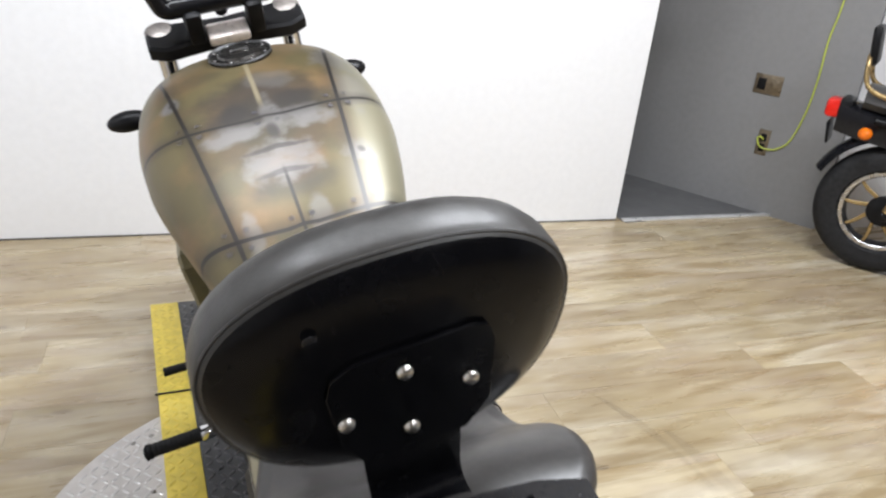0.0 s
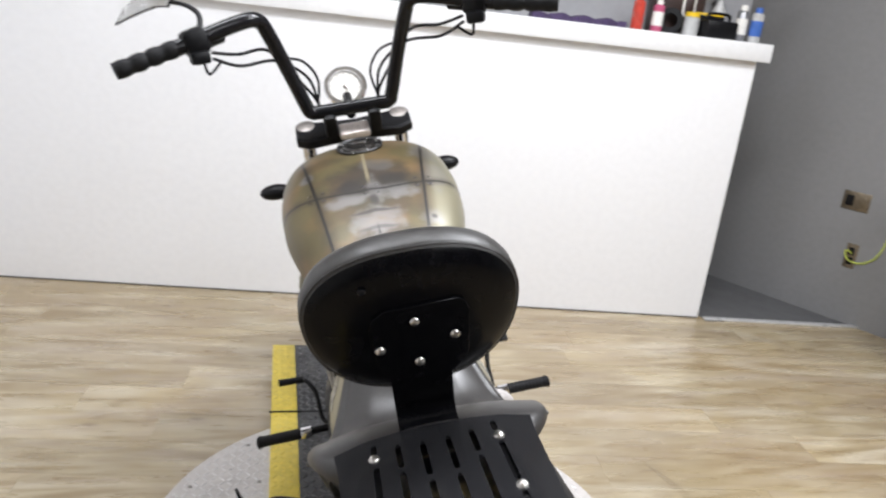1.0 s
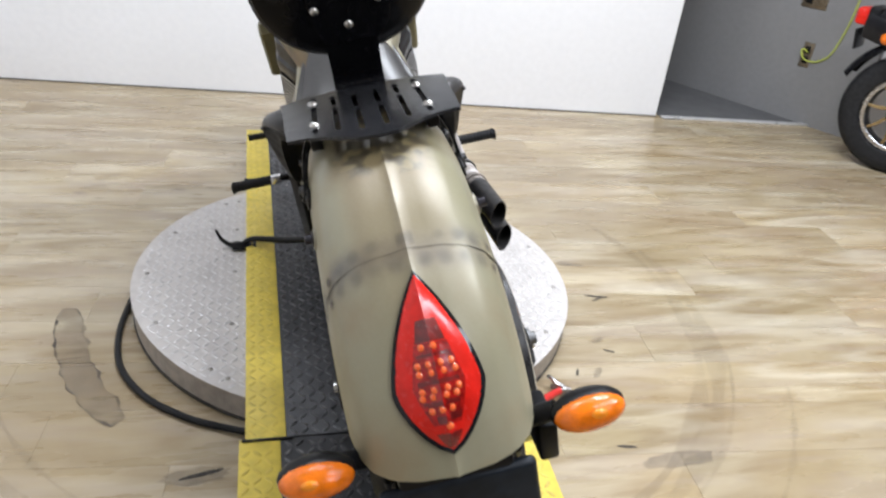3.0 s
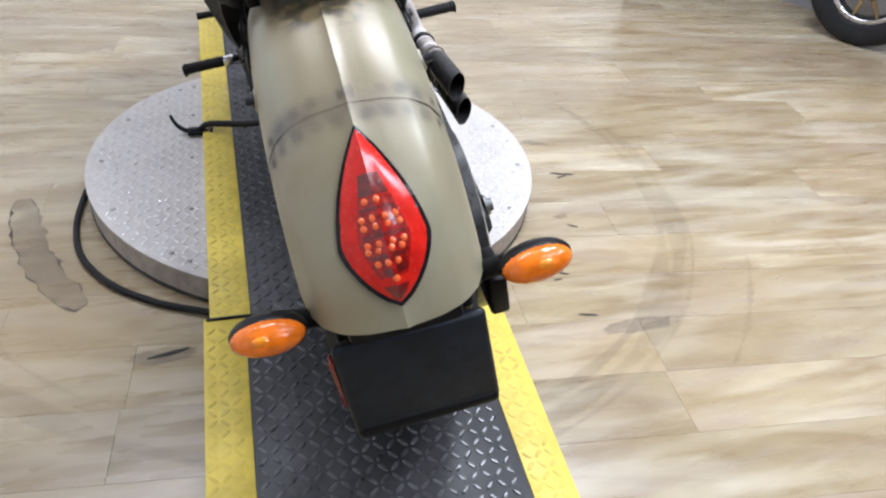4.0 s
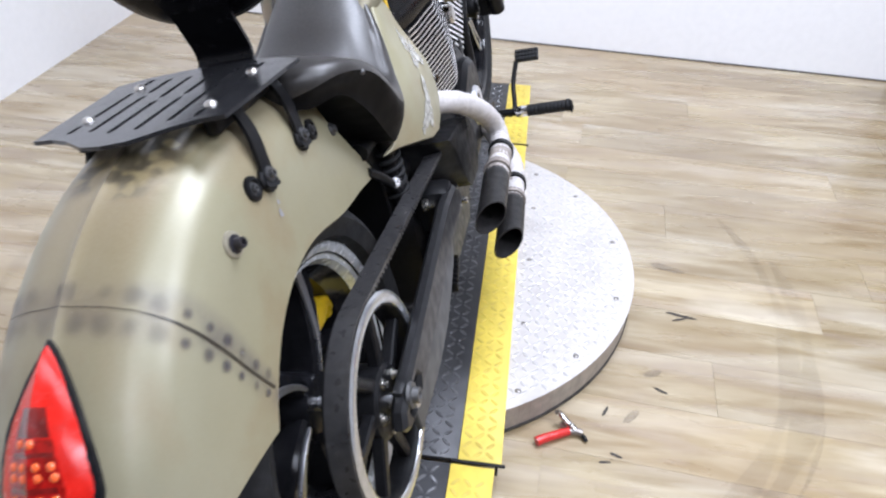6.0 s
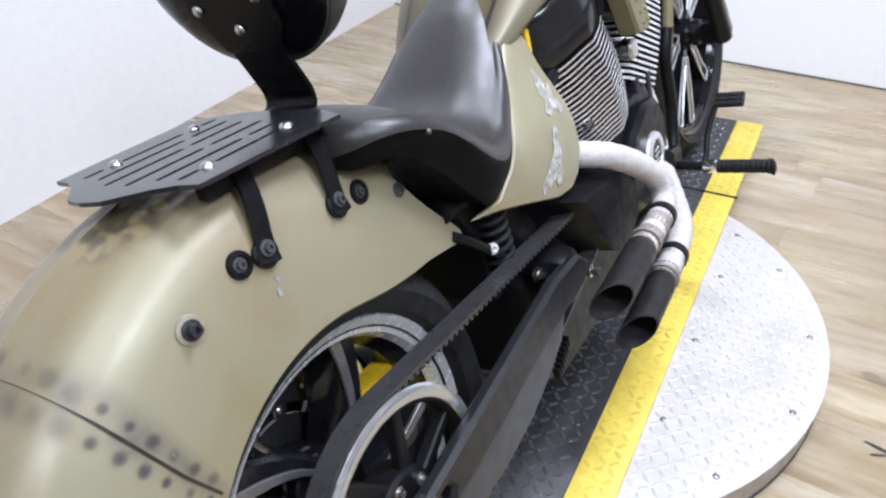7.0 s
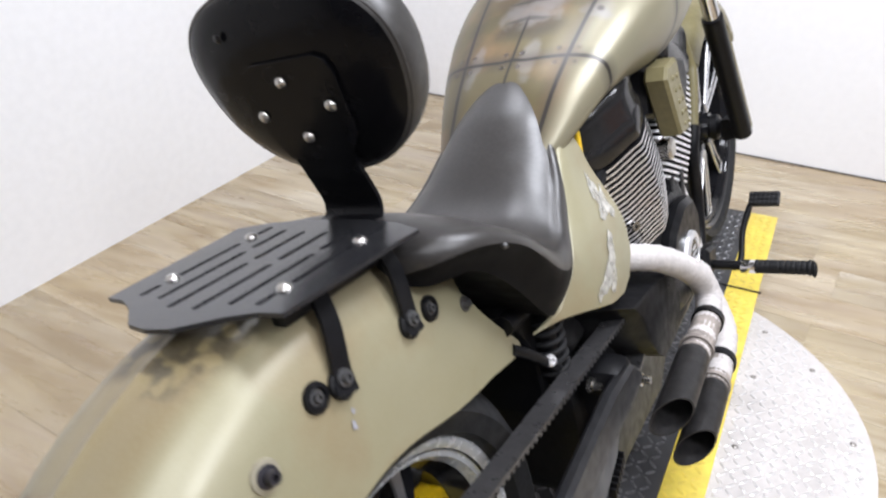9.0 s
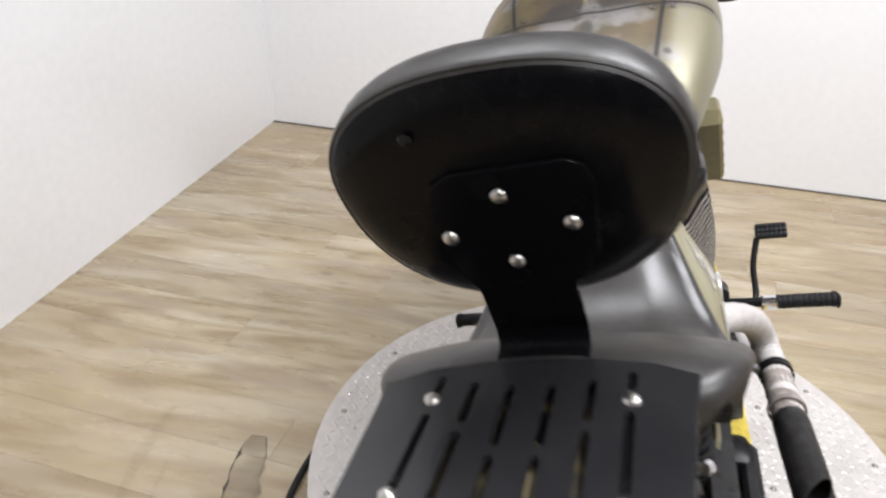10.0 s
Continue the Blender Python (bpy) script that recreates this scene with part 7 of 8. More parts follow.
cord = part("extension_cord", bm_tube([on_passage(*q) for q in ((0.381, 0.415, 0.008), (0.395, 0.430, 0.02), (0.409, 0.422, 0.025), (0.395, 0.385, 0.02), (0.369, 0.368), (0.33, 0.370), (0.295, 0.385), (0.244, 0.445), (0.208, 0.612), (0.198, 0.80), (0.203, 0.976), (0.187, 1.18), (0.18, 1.7), (0.175, 2.3), (0.17, 3.09))], 0.0045, 8, 6), CORD, None, "thin lime green extension cord hanging down to the outlet")
tagged(cord, category="extension cord")
part("connector", bm_tube([on_passage(0.187, 1.20, 0.02), on_passage(0.187, 1.23, 0.02), on_passage(0.184, 1.30, 0.02)], lambda s: 0.018 - 0.006 * s, 10), CORD, cord, "lime green plug body")
strip = thing("cord_strip", "second run of the lime green cord beside the first", "extension cord")
part("run", bm_tube([on_passage(0.175, 1.25), on_passage(0.17, 1.6), on_passage(0.16, 2.2), on_passage(0.16, 3.09)], 0.004, 8, 5), CORD, strip)


# things on the ledge
def ledge_spot(u, back):
    return ON_WALL @ Vector((u, back, 1.4885))


def can(name, u, back, r, h, body, capm, label):
    t = thing(name, label, "spray can", Matrix.Translation(ledge_spot(u, back)), group="bottles and cans on the ledge")
    part("body", turned(bm_lathe([(0, 0.0001), (0, r * 0.95), (0.004, r), (h * 0.78, r), (h * 0.84, r * 0.72), (h * 0.84, 0.0001)], 24), Matrix.Rotation(-math.pi / 2, 4, "Y")), body, t)
    part("cap", turned(bm_lathe([(h * 0.84, 0.0001), (h * 0.84, r * 0.62), (h * 0.97, r * 0.58), (h, r * 0.4), (h, 0.0001)], 20), Matrix.Rotation(-math.pi / 2, 4, "Y")), capm, t)
    part("label", turned(bm_lathe([(h * 0.18, r + 0.0003), (h * 0.18, r + 0.0008), (h * 0.62, r + 0.0008), (h * 0.62, r + 0.0003)], 24), Matrix.Rotation(-math.pi / 2, 4, "Y")), capm if body is not ZINC else DIAL, t)
    return t


CANRED = surface("can_red", (0.50, 0.045, 0.025), 0.4, vary=0.25, grain=60, broad=30, stain=(0.55, 0.35, 0.30))
PINK = surface("can_pink", (0.46, 0.085, 0.17), 0.35, vary=0.08)
BLUE = surface("cap_blue", (0.05, 0.13, 0.42), 0.4)
PURPLE = surface("cloth_purple", (0.05, 0.03, 0.085), 0.8, vary=0.3, grain=40, broad=12)
BROWN = surface("box_dark_brown", (0.035, 0.018, 0.014), 0.45, vary=0.2)
CLEAR = surface("bottle_grey_plastic", (0.45, 0.45, 0.44), 0.3, vary=0.1)
can("spray_can", 3.130, 0.16, 0.029, 0.165, CANRED, CANRED, "red aerosol can standing on the white ledge")
can("spray_can", 3.235, 0.16, 0.028, 0.155, PINK, DIAL, "pink aerosol can standing on the white ledge")
can("spray_can", 3.655, 0.10, 0.029, 0.175, surface("can_grey", (0.26, 0.26, 0.27), 0.35, metal=0.6), DIAL, "grey aerosol can with a pale cap on the ledge")
can("spray_can", 3.732, 0.09, 0.030, 0.170, CLEAR, BLUE, "white aerosol can with a blue cap on the ledge")
tape = thing("tape_roll", "black roll of tape standing on the ledge", "tape", Matrix.Translation(ledge_spot(3.31, 0.17)), group="bottles and cans on the ledge")
part("ring", turned(bm_lathe([(-0.025, 0.035), (-0.025, 0.062), (0.025, 0.062), (0.025, 0.035)], 32), Matrix.Translation((0, 0, 0.062)) @ Matrix.Rotation(radians(60), 4, "Z")), RUBBER, tape)
box = thing("cardboard_box", "dark brown box with a pale square standing on the ledge", "box", Matrix.Translation(ledge_spot(3.36, 0.25)) @ Matrix.Rotation(radians(-4), 4, "Z"), group="boxes on the ledge")
part("body", bm_box((0.27, 0.09, 0.30), (0, 0, 0.15), 0.003), BROWN, box)
part("pale_square", bm_box((0.07, 0.003, 0.10), (0.05, -0.0455, 0.14), 0.001), DIAL, box)
part("dark_square", bm_box((0.05, 0.003, 0.08), (0.05, -0.047, 0.14), 0.001), BROWN, box)
jar = thing("jar", "squat jar with a white label on the ledge", "jar", Matrix.Translation(ledge_spot(3.40, 0.12)), group="bottles and cans on the ledge")
part("body", turned(bm_lathe([(0, 0.0001), (0, 0.038), (0.085, 0.038), (0.09, 0.032), (0.09, 0.0001)], 24), Matrix.Rotation(-math.pi / 2, 4, "Y")), CLEAR, jar)
part("lid", turned(bm_lathe([(0.09, 0.0001), (0.09, 0.036), (0.112, 0.035), (0.112, 0.0001)], 24), Matrix.Rotation(-math.pi / 2, 4, "Y")), YELLOW, jar)
tool_box = thing("battery_charger", "black boxy charger lying on the ledge", "charger", Matrix.Translation(ledge_spot(3.53, 0.10)), group="boxes on the ledge")
part("body", bm_box((0.17, 0.12, 0.085), (0, 0, 0.0425), 0.012), BLACK, tool_box)
part("handle", bm_tube([(-0.06, 0, 0.085), (-0.05, 0, 0.115), (0.05, 0, 0.115), (0.06, 0, 0.085)], 0.008, 10), BLACK, tool_box)
yb = thing("sponge_pack", "yellow pack with a black band on the ledge", "pack", Matrix.Translation(ledge_spot(3.53, 0.24)), group="boxes on the ledge")
part("body", bm_box((0.16, 0.08, 0.12), (0, 0, 0.06), 0.01), YELLOW, yb)
part("band", bm_box((0.164, 0.084, 0.03), (0, 0, 0.095), 0.006), BLACK, yb)
sprayer = thing("spray_bottle", "grey plastic trigger spray bottle on the ledge", "spray bottle", Matrix.Translation(ledge_spot(3.60, 0.26)), group="bottles and cans on the ledge")
part("body", turned(bm_lathe([(0, 0.0001), (0, 0.038), (0.13, 0.040), (0.17, 0.018), (0.19, 0.016), (0.19, 0.0001)], 24), Matrix.Rotation(-math.pi / 2, 4, "Y")), CLEAR, sprayer)
part("trigger_head", join(bm_box((0.075, 0.022, 0.026), (-0.015, 0, 0.215), 0.006), bm_box((0.010, 0.014, 0.05), (-0.035, 0, 0.185), 0.003, rot=Matrix.Rotation(radians(15), 4, "Y"))), STEELBLACK, sprayer)
cloth_pts = [(2.57 + 0.48 * k / 12, 0.12 + 0.02 * math.sin(k * 1.3)) for k in range(13)]
rings = []
for k, (u, bk) in enumerate(cloth_pts):
    hgt = 0.028 + 0.008 * math.sin(k * 2.1)
    rings.append([ledge_spot(u, bk - 0.05), ledge_spot(u, bk - 0.045) + Vector((0, 0, hgt)), ledge_spot(u, bk + 0.03) + Vector((0, 0, hgt * 1.1)), ledge_spot(u, bk + 0.05)])
tagged(part("folded_cloth", bm_loft(rings), PURPLE, None, "folded dark purple cloth lying on the ledge"), category="cloth")

# red-handled clamp on the floor
cm = Matrix.Translation((0.490, 0.190, 0.0))
clampy = thing("locking_pliers", "locking pliers with a red handle lying against the turntable's edge", "pliers", cm)
part("handle", bm_tube([(-0.066, -0.040, 0.0115), (-0.052, -0.031, 0.013), (-0.02, -0.012, 0.0125), (0.004, 0.002, 0.0105)], lambda s: 0.0112 - 0.002 * s, 12), REDHANDLE, clampy, "red dipped handle")
part("body", bm_tube([(0.004, 0.002, 0.010), (0.020, 0.004, 0.012), (0.034, 0.002, 0.010)], 0.0085, 10), DULLCAP, clampy, "dull steel body")
part("upper_jaw", bm_tube([(0.018, 0.004, 0.014), (0.0, 0.018, 0.022), (-0.018, 0.030, 0.034), (-0.026, 0.026, 0.042)], lambda s: 0.0085 - 0.003 * s, 10), STEEL, clampy, "bright steel jaw")
part("lower_jaw", bm_tube([(0.010, 0.006, 0.009), (-0.006, 0.018, 0.010), (-0.014, 0.020, 0.013)], 0.0062, 8), DULLCAP, clampy)
part("lever", bm_tube([(0.030, 0.002, 0.010), (0.040, -0.008, 0.008), (0.044, -0.016, 0.006)], 0.0045, 8), RUBBER, clampy)
part("pivot", turned(bm_dome(0.0065, 0.004, 12, 3), Matrix.Translation((0.010, 0.010, 0.024))), ZINC, clampy)

# black cable round the turntable
cable = part("power_cable", bm_tube([(-0.60, 0.93, 0.010), (-0.648, 0.80, 0.010), (-0.668, 0.66, 0.010), (-0.672, 0.52, 0.010), (-0.645, 0.38, 0.010), (-0.575, 0.265, 0.010), (-0.48, 0.185, 0.010), (-0.385, 0.135, 0.012), (-0.28, 0.10, 0.014), (-0.15, 0.12, 0.012)], 0.0085, 10, 6), RUBBER, None, "black cable looped on the floor round the turntable")
tagged(cable, category="cable")


# ---- marks on the floor ----
def mark_material(name, colour, strength, scale, lo, hi):
    m = bpy.data.materials.new(name)
    m.use_nodes = True
    nt = m.node_tree
    p = nt.nodes["Principled BSDF"]
    o = coords(nt)
    p.inputs["Base Color"].default_value = (*colour, 1)
    p.inputs["Roughness"].default_value = 0.6
    nt.links.new(math_node(nt, "MULTIPLY", noise_fac(nt, o, scale, lo, hi, 5), strength), p.inputs["Alpha"])
    return m


SCUFF = mark_material("tyre_scuff", (0.13, 0.10, 0.075), 0.19, 5.0, 0.22, 0.80)
SMUDGE = mark_material("floor_smudge", (0.15, 0.125, 0.11), 0.34, 14.0, 0.18, 0.62)
WORN = mark_material("floor_worn_patch", (0.16, 0.125, 0.10), 0.17, 9.0, 0.25, 0.60)
EDGE = mark_material("floor_dirty_edge", (0.060, 0.048, 0.042), 0.78, 14.0, 0.26, 0.60)
GOUGE = mark_material("floor_gouge", (0.03, 0.025, 0.022), 0.95, 60.0, 0.25, 0.45)


def arc_mark(r, w, a0, a1, material, label, uneven=0.3):
    bm = bmesh.new()
    row = []
    for k in range(61):
        a = radians(a0 + (a1 - a0) * k / 60)
        ww = w * (1 - uneven + uneven * math.sin(k * 0.37)) * math.sin(math.pi * (k + 0.5) / 61) ** 0.4
        row.append([bm.verts.new(((r + s * ww) * math.cos(a), TABLE_Y + (r + s * ww) * math.sin(a), 0.0)) for s in (-0.5, 0.5)])
    for a, b in zip(row, row[1:]):
        bm.faces.new((a[0], a[1], b[1], b[0]))
    ob = part("floor_scuff", bm, material, None, label, smooth=False)
    ob.location.z = 0.0010
    return tagged(ob, category="floor mark", group="scuffs on the floor")


arc_mark(1.07, 0.055, -72, 25, SCUFF, "curved dark tyre scuff on the plank floor")
arc_mark(1.12, 0.075, -75, 12, SCUFF, "wide curved tyre scuff on the plank floor")
arc_mark(1.16, 0.020, -78, -20, SCUFF, "thin curved tyre scuff on the plank floor")
arc_mark(1.32, 0.020, -48, -25, SCUFF, "short thin tyre scuff on the plank floor")
arc_mark(1.09, 0.060, 180, 262, SCUFF, "curved dark tyre scuff on the plank floor")
arc_mark(1.02, 0.020, 190, 235, SCUFF, "thin curved tyre scuff on the plank floor")


def worn_patch(a0, a1, r0, r1):
    """A long worn patch that bends round the turntable, with an uneven dirty outline."""
    rg = random.Random(23)
    loop_ = []
    n = 26
    for k in range(n + 1):
        loop_.append((a0 + (a1 - a0) * k / n, r1 + rg.uniform(-0.007, 0.006) - 0.020 * abs(2 * k / n - 1) ** 6))
    for k in range(n, -1, -1):
        loop_.append((a0 + (a1 - a0) * k / n, r0 + rg.uniform(-0.007, 0.006) + 0.020 * abs(2 * k / n - 1) ** 6))
    flat = [(r * math.cos(radians(a)), TABLE_Y + r * math.sin(radians(a))) for a, r in loop_]
    fill = part("floor_scuff", bm_prism(flat, 0.0002), WORN, None, "long worn patch on the planks beside the turntable", smooth=False)
    fill.location.z = 0.0016
    tagged(fill, category="floor mark", group="scuffs on the floor")
    bm = bmesh.new()
    inner = [bm.verts.new((x, y, 0.0)) for x, y in flat]
    outer = []
    for k, (x, y) in enumerate(flat):
        d = Vector(flat[(k + 1) % len(flat)]) - Vector(flat[k - 1])
        q = Vector((d.y, -d.x)).normalized() * rg.choice((0.001, 0.002, 0.004, 0.006, 0.010))
        outer.append(bm.verts.new((x + q.x, y + q.y, 0.0)))
    for k in range(len(flat)):
        m = (k + 1) % len(flat)
        bm.faces.new((inner[k], inner[m], outer[m], outer[k]))
    rim = part("floor_scuff", bm, EDGE, None, "uneven dirty outline of the worn patch", smooth=False)
    rim.location.z = 0.0020
    return tagged(rim, category="floor mark", group="scuffs on the floor")


worn_patch(184, 221, 0.790, 0.860)


def blot(x, y, length, width, turn, material, label, seed, ring=False):
    rg = random.Random(seed)
    n = 26
    outer = []
    for k in range(n):
        t = 2 * math.pi * k / n
        f = rg.uniform(0.82, 1.12)
        outer.append((length / 2 * f * math.copysign(abs(math.cos(t)) ** 0.8, math.cos(t)), width / 2 * f * math.copysign(abs(math.sin(t)) ** 0.8, math.sin(t))))
    bm = bmesh.new()
    if ring:
        vo = [bm.verts.new((a, b, 0)) for a, b in outer]
        vi = [bm.verts.new((a * rg.uniform(0.80, 0.9), b * rg.uniform(0.66, 0.82), 0)) for a, b in outer]
        for k in range(n):
            bm.faces.new((vo[k], vo[(k + 1) % n], vi[(k + 1) % n], vi[k]))
    else:
        bm.faces.new([bm.verts.new((a, b, 0)) for a, b in outer])
    ob = part("floor_mark", bm, material, None, label, smooth=False)
    ob.matrix_world = pose(x, y, 0.0014, 0, 0, turn)
    return tagged(ob, category="floor mark", group="marks on the floor")


blot(0.795, 0.657, 0.085, 0.010, -12, GOUGE, "dark gouge in the plank floor", 5)
blot(0.70, 0.42, 0.05, 0.022, 30, SMUDGE, "small dark scrape on the plank floor", 6)
blot(0.64, 0.27, 0.06, 0.02, 50, SMUDGE, "small dark scrape on the plank floor", 7)
blot(-0.435, -0.005, 0.15, 0.05, 6, SMUDGE, "dark smear on the plank floor", 8)
blot(-0.42, 0.0, 0.10, 0.012, 14, GOUGE, "dark gouge in the plank floor", 9)
blot(0.60, -0.02, 0.05, 0.008, -10, GOUGE, "dark gouge in the plank floor", 10)
blot(0.79, 0.64, 0.045, 0.007, 24, GOUGE, "dark gouge in the plank floor", 12)
blot(0.715, 0.365, 0.035, 0.008, -25, GOUGE, "dark gouge in the plank floor", 13)
blot(0.58, 0.275, 0.035, 0.007, 65, GOUGE, "dark gouge in the plank floor", 14)
blot(0.60, 0.150, 0.030, 0.007, -20, GOUGE, "dark gouge in the plank floor", 15)
blot(0.575, 0.128, 0.028, 0.006, 8, GOUGE, "dark gouge in the plank floor", 16)
blot(0.72, -0.075, 0.20, 0.05, 4, SMUDGE, "dark smear on the plank floor", 18)
blot(0.78, 0.87, 0.10, 0.03, -20, SMUDGE, "curled scrape on the plank floor", 11)

# ---- the other motorcycle, parked against the wall ----
other = thing("parked_motorcycle", "black and orange motorcycle with bronze cast wheels, parked by the wall", "motorcycle", pose(2.885, 1.775, 0, 0, 0, 214.8))
BRONZE = surface("wheel_bronze", (0.42, 0.30, 0.14), 0.32, metal=0.7, vary=0.15)
ORANGE = surface("orange_paint", (0.78, 0.22, 0.02), 0.25, vary=0.08, coat=0.4)
OR = 0.305
for wy, nm in ((0.0, "rear_wheel"), (1.42, "front_wheel")):
    c = Vector((0, wy, OR))
    w2 = part(nm, at_axle(bm_lathe([(-0.05, 0.012), (-0.05, 0.05), (0.05, 0.05), (0.05, 0.012)], 24), c), CASE, other, "wheel with bronze cast spokes")
    part("tyre", at_axle(bm_lathe(tyre_profile(OR, 0.066, 0.188), 56), c), TYRE, w2, "black rubber tyre")
    part("rim", at_axle(bm_lathe([(-0.045, 0.190), (-0.045, 0.171), (0.0, 0.158), (0.045, 0.171), (0.045, 0.190)], 56), c), CASE, w2)
    part("rim_lip", at_axle(bm_lathe([(0.0455, 0.169), (0.049, 0.173), (0.049, 0.188), (0.0455, 0.191)], 56), c), STEEL, w2, "bright rim lip")
    for k in range(9):
        a = 40 * k
        part("spoke", at_axle(bm_side(spoke_outline(0.045, 0.169, a, a + 16, 0.011, 0.007, 6), 0.018, 0.036, 0.003), c), BRONZE, w2, "bronze spoke" if k == 0 else "")
    part("drum", at_axle(bm_lathe([(0.03, 0.0001), (0.03, 0.075), (0.05, 0.07), (0.06, 0.03), (0.06, 0.0001)], 28), c), CASE, w2)
rows_o, rows_i = [], []
for i in range(21):
    a = radians(35 + 125 * i / 20)
    ro, rin = [], []
    for j in range(-6, 7):
        t = j / 6
        r = 0.36 - 0.035 * abs(t) ** 3
        ro.append((0.085 * t, r * math.cos(a), OR + 0.02 + r * math.sin(a)))
        rin.append((0.081 * t, (r - 0.004) * math.cos(a), OR + 0.02 + (r - 0.004) * math.sin(a)))
    rows_o.append(ro)
    rows_i.append(rin)
part("rear_fender", grid_solid(rows_o, rows_i), BLACKGLOSS, other, "black rear fender")
tl = part("tail_light", bm_box((0.13, 0.07, 0.085), (0, -0.335, 0.73), 0.018), REDLENS, other, "red box tail light")
part("housing", bm_box((0.15, 0.06, 0.10), (0, -0.285, 0.735), 0.015), BLACK, tl)
part("tail_body", bm_loft([[Vector((x * w, y, z + q)) for x, q in ((-1, 0.0), (-0.9, 0.07), (-0.4, 0.10), (0.4, 0.10), (0.9, 0.07), (1, 0.0), (0.8, -0.05), (-0.8, -0.05))] for y, w, z in ((-0.31, 0.08, 0.685), (-0.20, 0.105, 0.665), (0.0, 0.12, 0.650), (0.18, 0.11, 0.655))]), BLACKGLOSS, other, "black tail body")
part("plate_holder", bm_box((0.16, 0.012, 0.10), (0, -0.33, 0.62), 0.004, rot=Matrix.Rotation(radians(10), 4, "X")), BLACK, other)
for sx in (-1, 1):
    sg = part("turn_signal", bm_ellipsoid((0.032, 0.03, 0.028), (sx * 0.17, -0.17, 0.665)), AMBER, other, "amber turn signal")
    part("stalk", bm_tube([(sx * 0.06, -0.17, 0.67), (sx * 0.15, -0.17, 0.666)], 0.010, 8), BLACK, sg)
    part("shock_absorber", bm_tube([(sx * 0.125, 0.02, OR + 0.02), (sx * 0.125, 0.09, 0.66)], 0.026, 12), BRONZE, other, "bronze shock absorber")
    part("grab_rail", bm_tube([(sx * 0.12, 0.10, 0.80), (sx * 0.13, -0.10, 0.82), (sx * 0.12, -0.22, 0.86), (sx * 0.10, -0.25, 0.97), (0.0, -0.25, 1.0)], 0.011, 10), BRONZE, other, "bronze grab rail")
    part("swingarm", bm_tube([(sx * 0.115, 0.0, OR), (sx * 0.12, 0.48, OR + 0.06)], 0.024, 10), BLACK, other)
    part("frame_tube", bm_tube([(sx * 0.12, -0.15, 0.72), (sx * 0.13, 0.3, 0.70), (sx * 0.10, 0.75, 0.80), (sx * 0.05, 1.05, 0.95)], 0.017, 10), BLACK, other)
part("sissy_pad", bm_box((0.20, 0.035, 0.17), (0, -0.245, 1.03), 0.014, rot=Matrix.Rotation(radians(8), 4, "X")), BLACK, other, "black back pad")
part("seat", bm_loft([[Vector((x * w, y, z + dz)) for x, dz in ((-1, 0), (-0.9, 0.05), (-0.4, 0.07), (0.4, 0.07), (0.9, 0.05), (1, 0), (0.8, -0.03), (-0.8, -0.03))] for y, w, z in ((-0.22, 0.10, 0.79), (-0.1, 0.13, 0.78), (0.2, 0.14, 0.76), (0.45, 0.12, 0.77), (0.58, 0.08, 0.80))]), VINYL, other, "black stepped seat")
part("side_cover", bm_side([(0.08, 0.50), (0.38, 0.46), (0.46, 0.60), (0.40, 0.70), (0.12, 0.70)], 0.10, 0.15, 0.02), ORANGE, other, "orange side cover")
part("engine", bm_box((0.30, 0.42, 0.36), (0, 0.68, 0.42), 0.05), CASE, other)
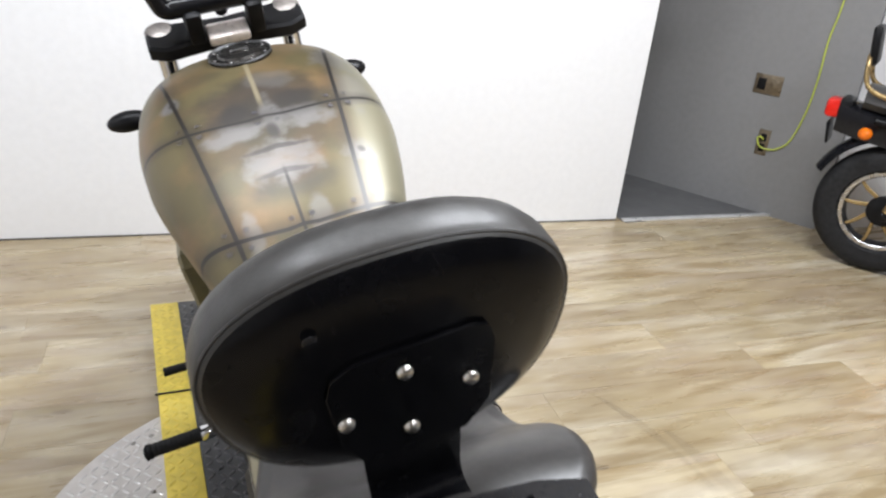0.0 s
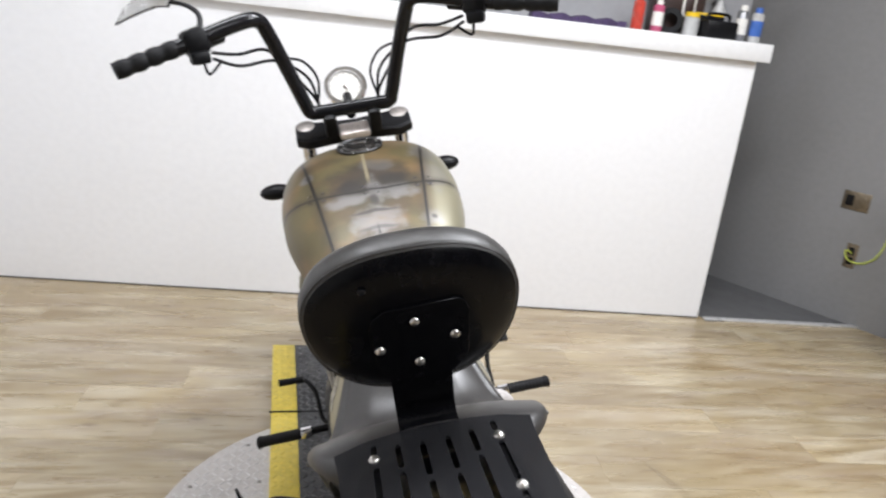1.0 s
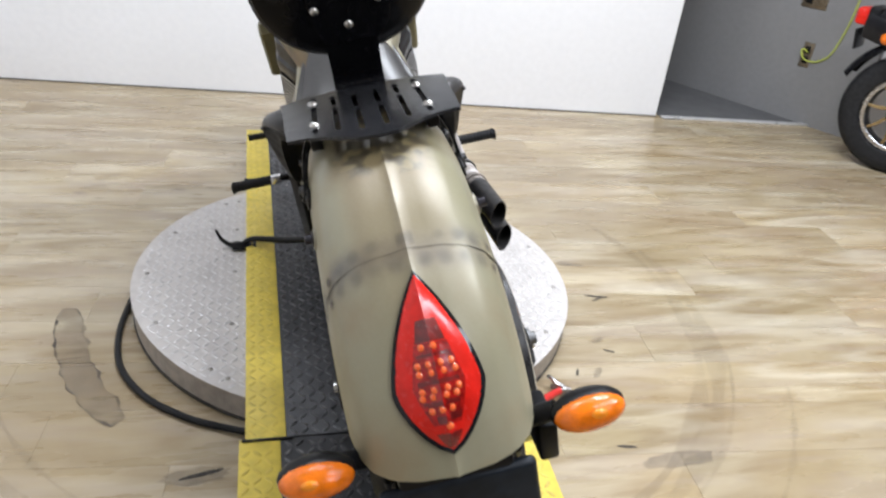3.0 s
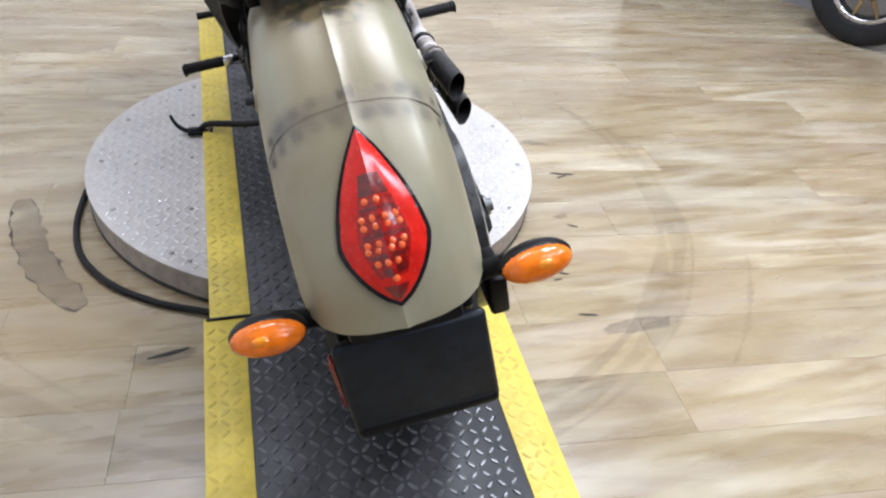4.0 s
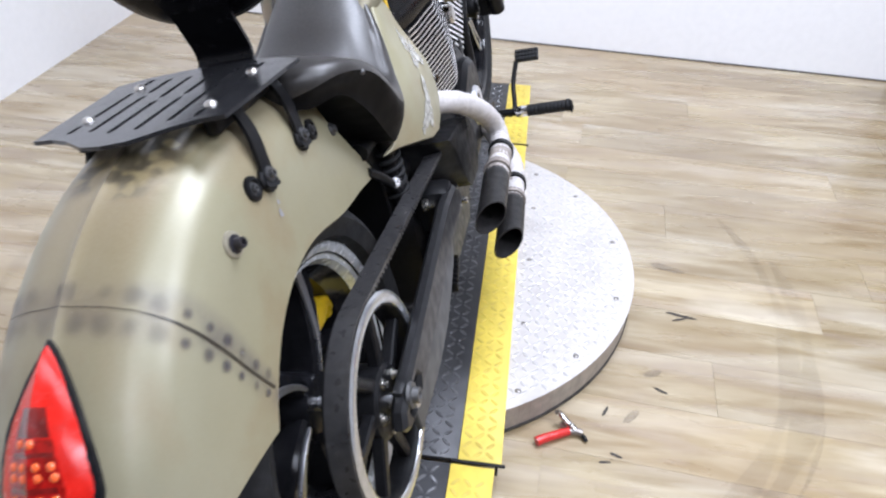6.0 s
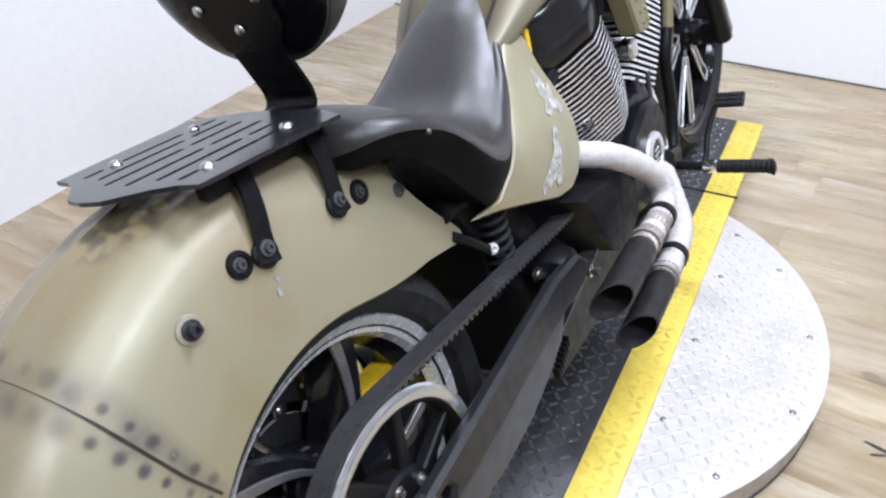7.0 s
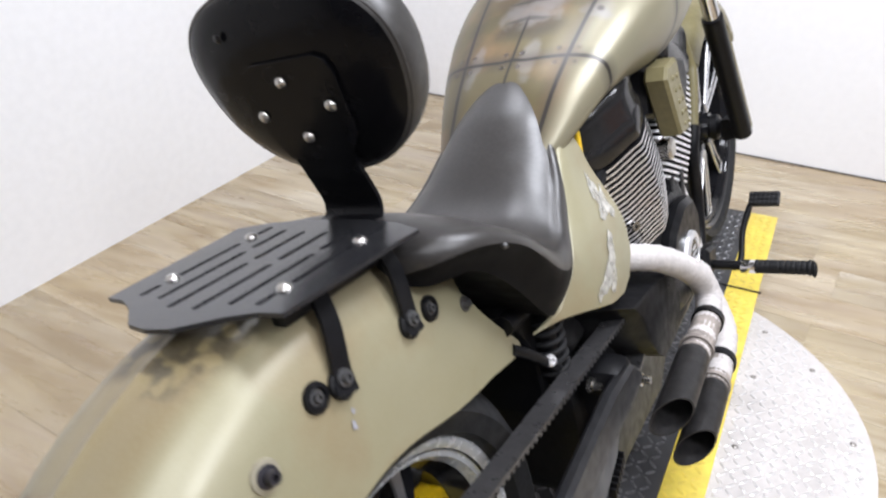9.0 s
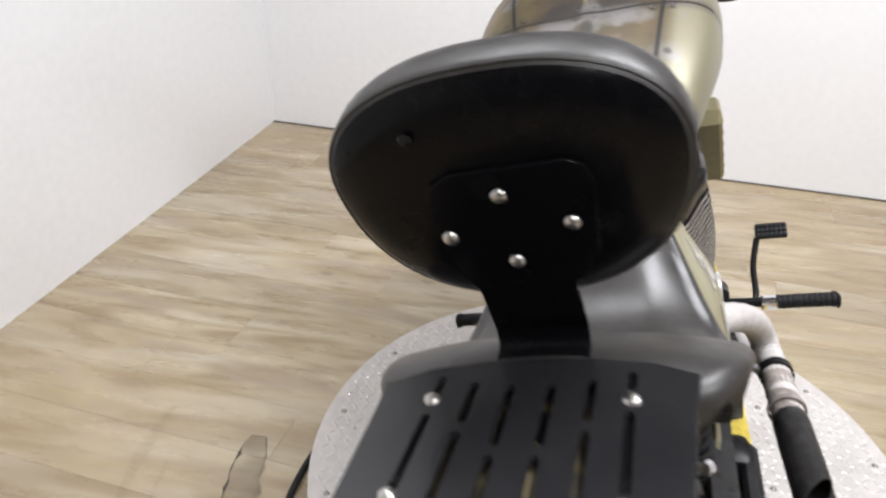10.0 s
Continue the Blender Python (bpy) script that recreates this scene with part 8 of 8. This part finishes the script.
part("fuel_tank", bm_loft([[Vector((w * math.cos(t), y, z + h * math.sin(t))) for t in (2 * math.pi * k / 20 for k in range(20))] for y, w, z, h in ((0.52, 0.06, 0.84, 0.05), (0.60, 0.12, 0.86, 0.09), (0.78, 0.15, 0.89, 0.11), (0.95, 0.14, 0.90, 0.11), (1.06, 0.07, 0.91, 0.07))]), ORANGE, other, "orange fuel tank")
for sx in (-1, 1):
    part("fork_leg", bm_tube([(sx * 0.09, 1.12, 1.0), (sx * 0.09, 1.42, OR)], 0.022, 10), STEEL, other)
part("handlebar", bm_tube([(-0.38, 0.95, 1.12), (-0.2, 1.06, 1.12), (0, 1.10, 1.06), (0.2, 1.06, 1.12), (0.38, 0.95, 1.12)], 0.013, 10), BLACK, other)
part("side_stand", bm_tube([(-0.14, 0.62, 0.24), (-0.26, 0.58, 0.012)], 0.012, 8), BLACK, other)

# ---- floor planks, last ----
plank_bm = bm_box((1.2193, 0.1823, 0.0035), (0, 0, -0.00175), 0.0)
plank_mesh = bpy.data.meshes.new("plank")
plank_bm.to_mesh(plank_mesh)
plank_bm.free()
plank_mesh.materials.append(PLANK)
rng = random.Random(5)
far = bmesh.new()
PLANK_TURN = pose(0, 0, 0, 0, 0, math.degrees(ang))
row = 0
y = -5.4
while y < 4.4:
    off = rng.uniform(0, 1.2)
    x = -2.6 + off - 1.2
    while x < 6.6:
        edge = (-1.84 + y * math.sin(ang)) / math.cos(ang)
        if x + 0.61 < edge + 0.01:
            pass
        elif -1.9 < y < 3.2 and x < 4.2:
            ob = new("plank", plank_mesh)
            ob.parent = floor
            cut = max(0.0, edge - (x - 0.61))
            ob.matrix_local = PLANK_TURN @ pose(x + cut / 2, y, 0) @ Matrix.Diagonal((1 - cut / 1.22, 1, 1, 1))
        else:
            quad = [far.verts.new(PLANK_TURN @ Vector((x + sx * 0.6092, y + sy * 0.0907, 0))) for sx, sy in ((-1, -1), (1, -1), (1, 1), (-1, 1))]
            for v in quad:
                v.co.x = max(v.co.x, -1.84)
            far.faces.new(quad)
        x += 1.22
    y += 0.183
    row += 1
tagged(part("far_planks", far, PLANK, floor, smooth=False), kind="stuff")
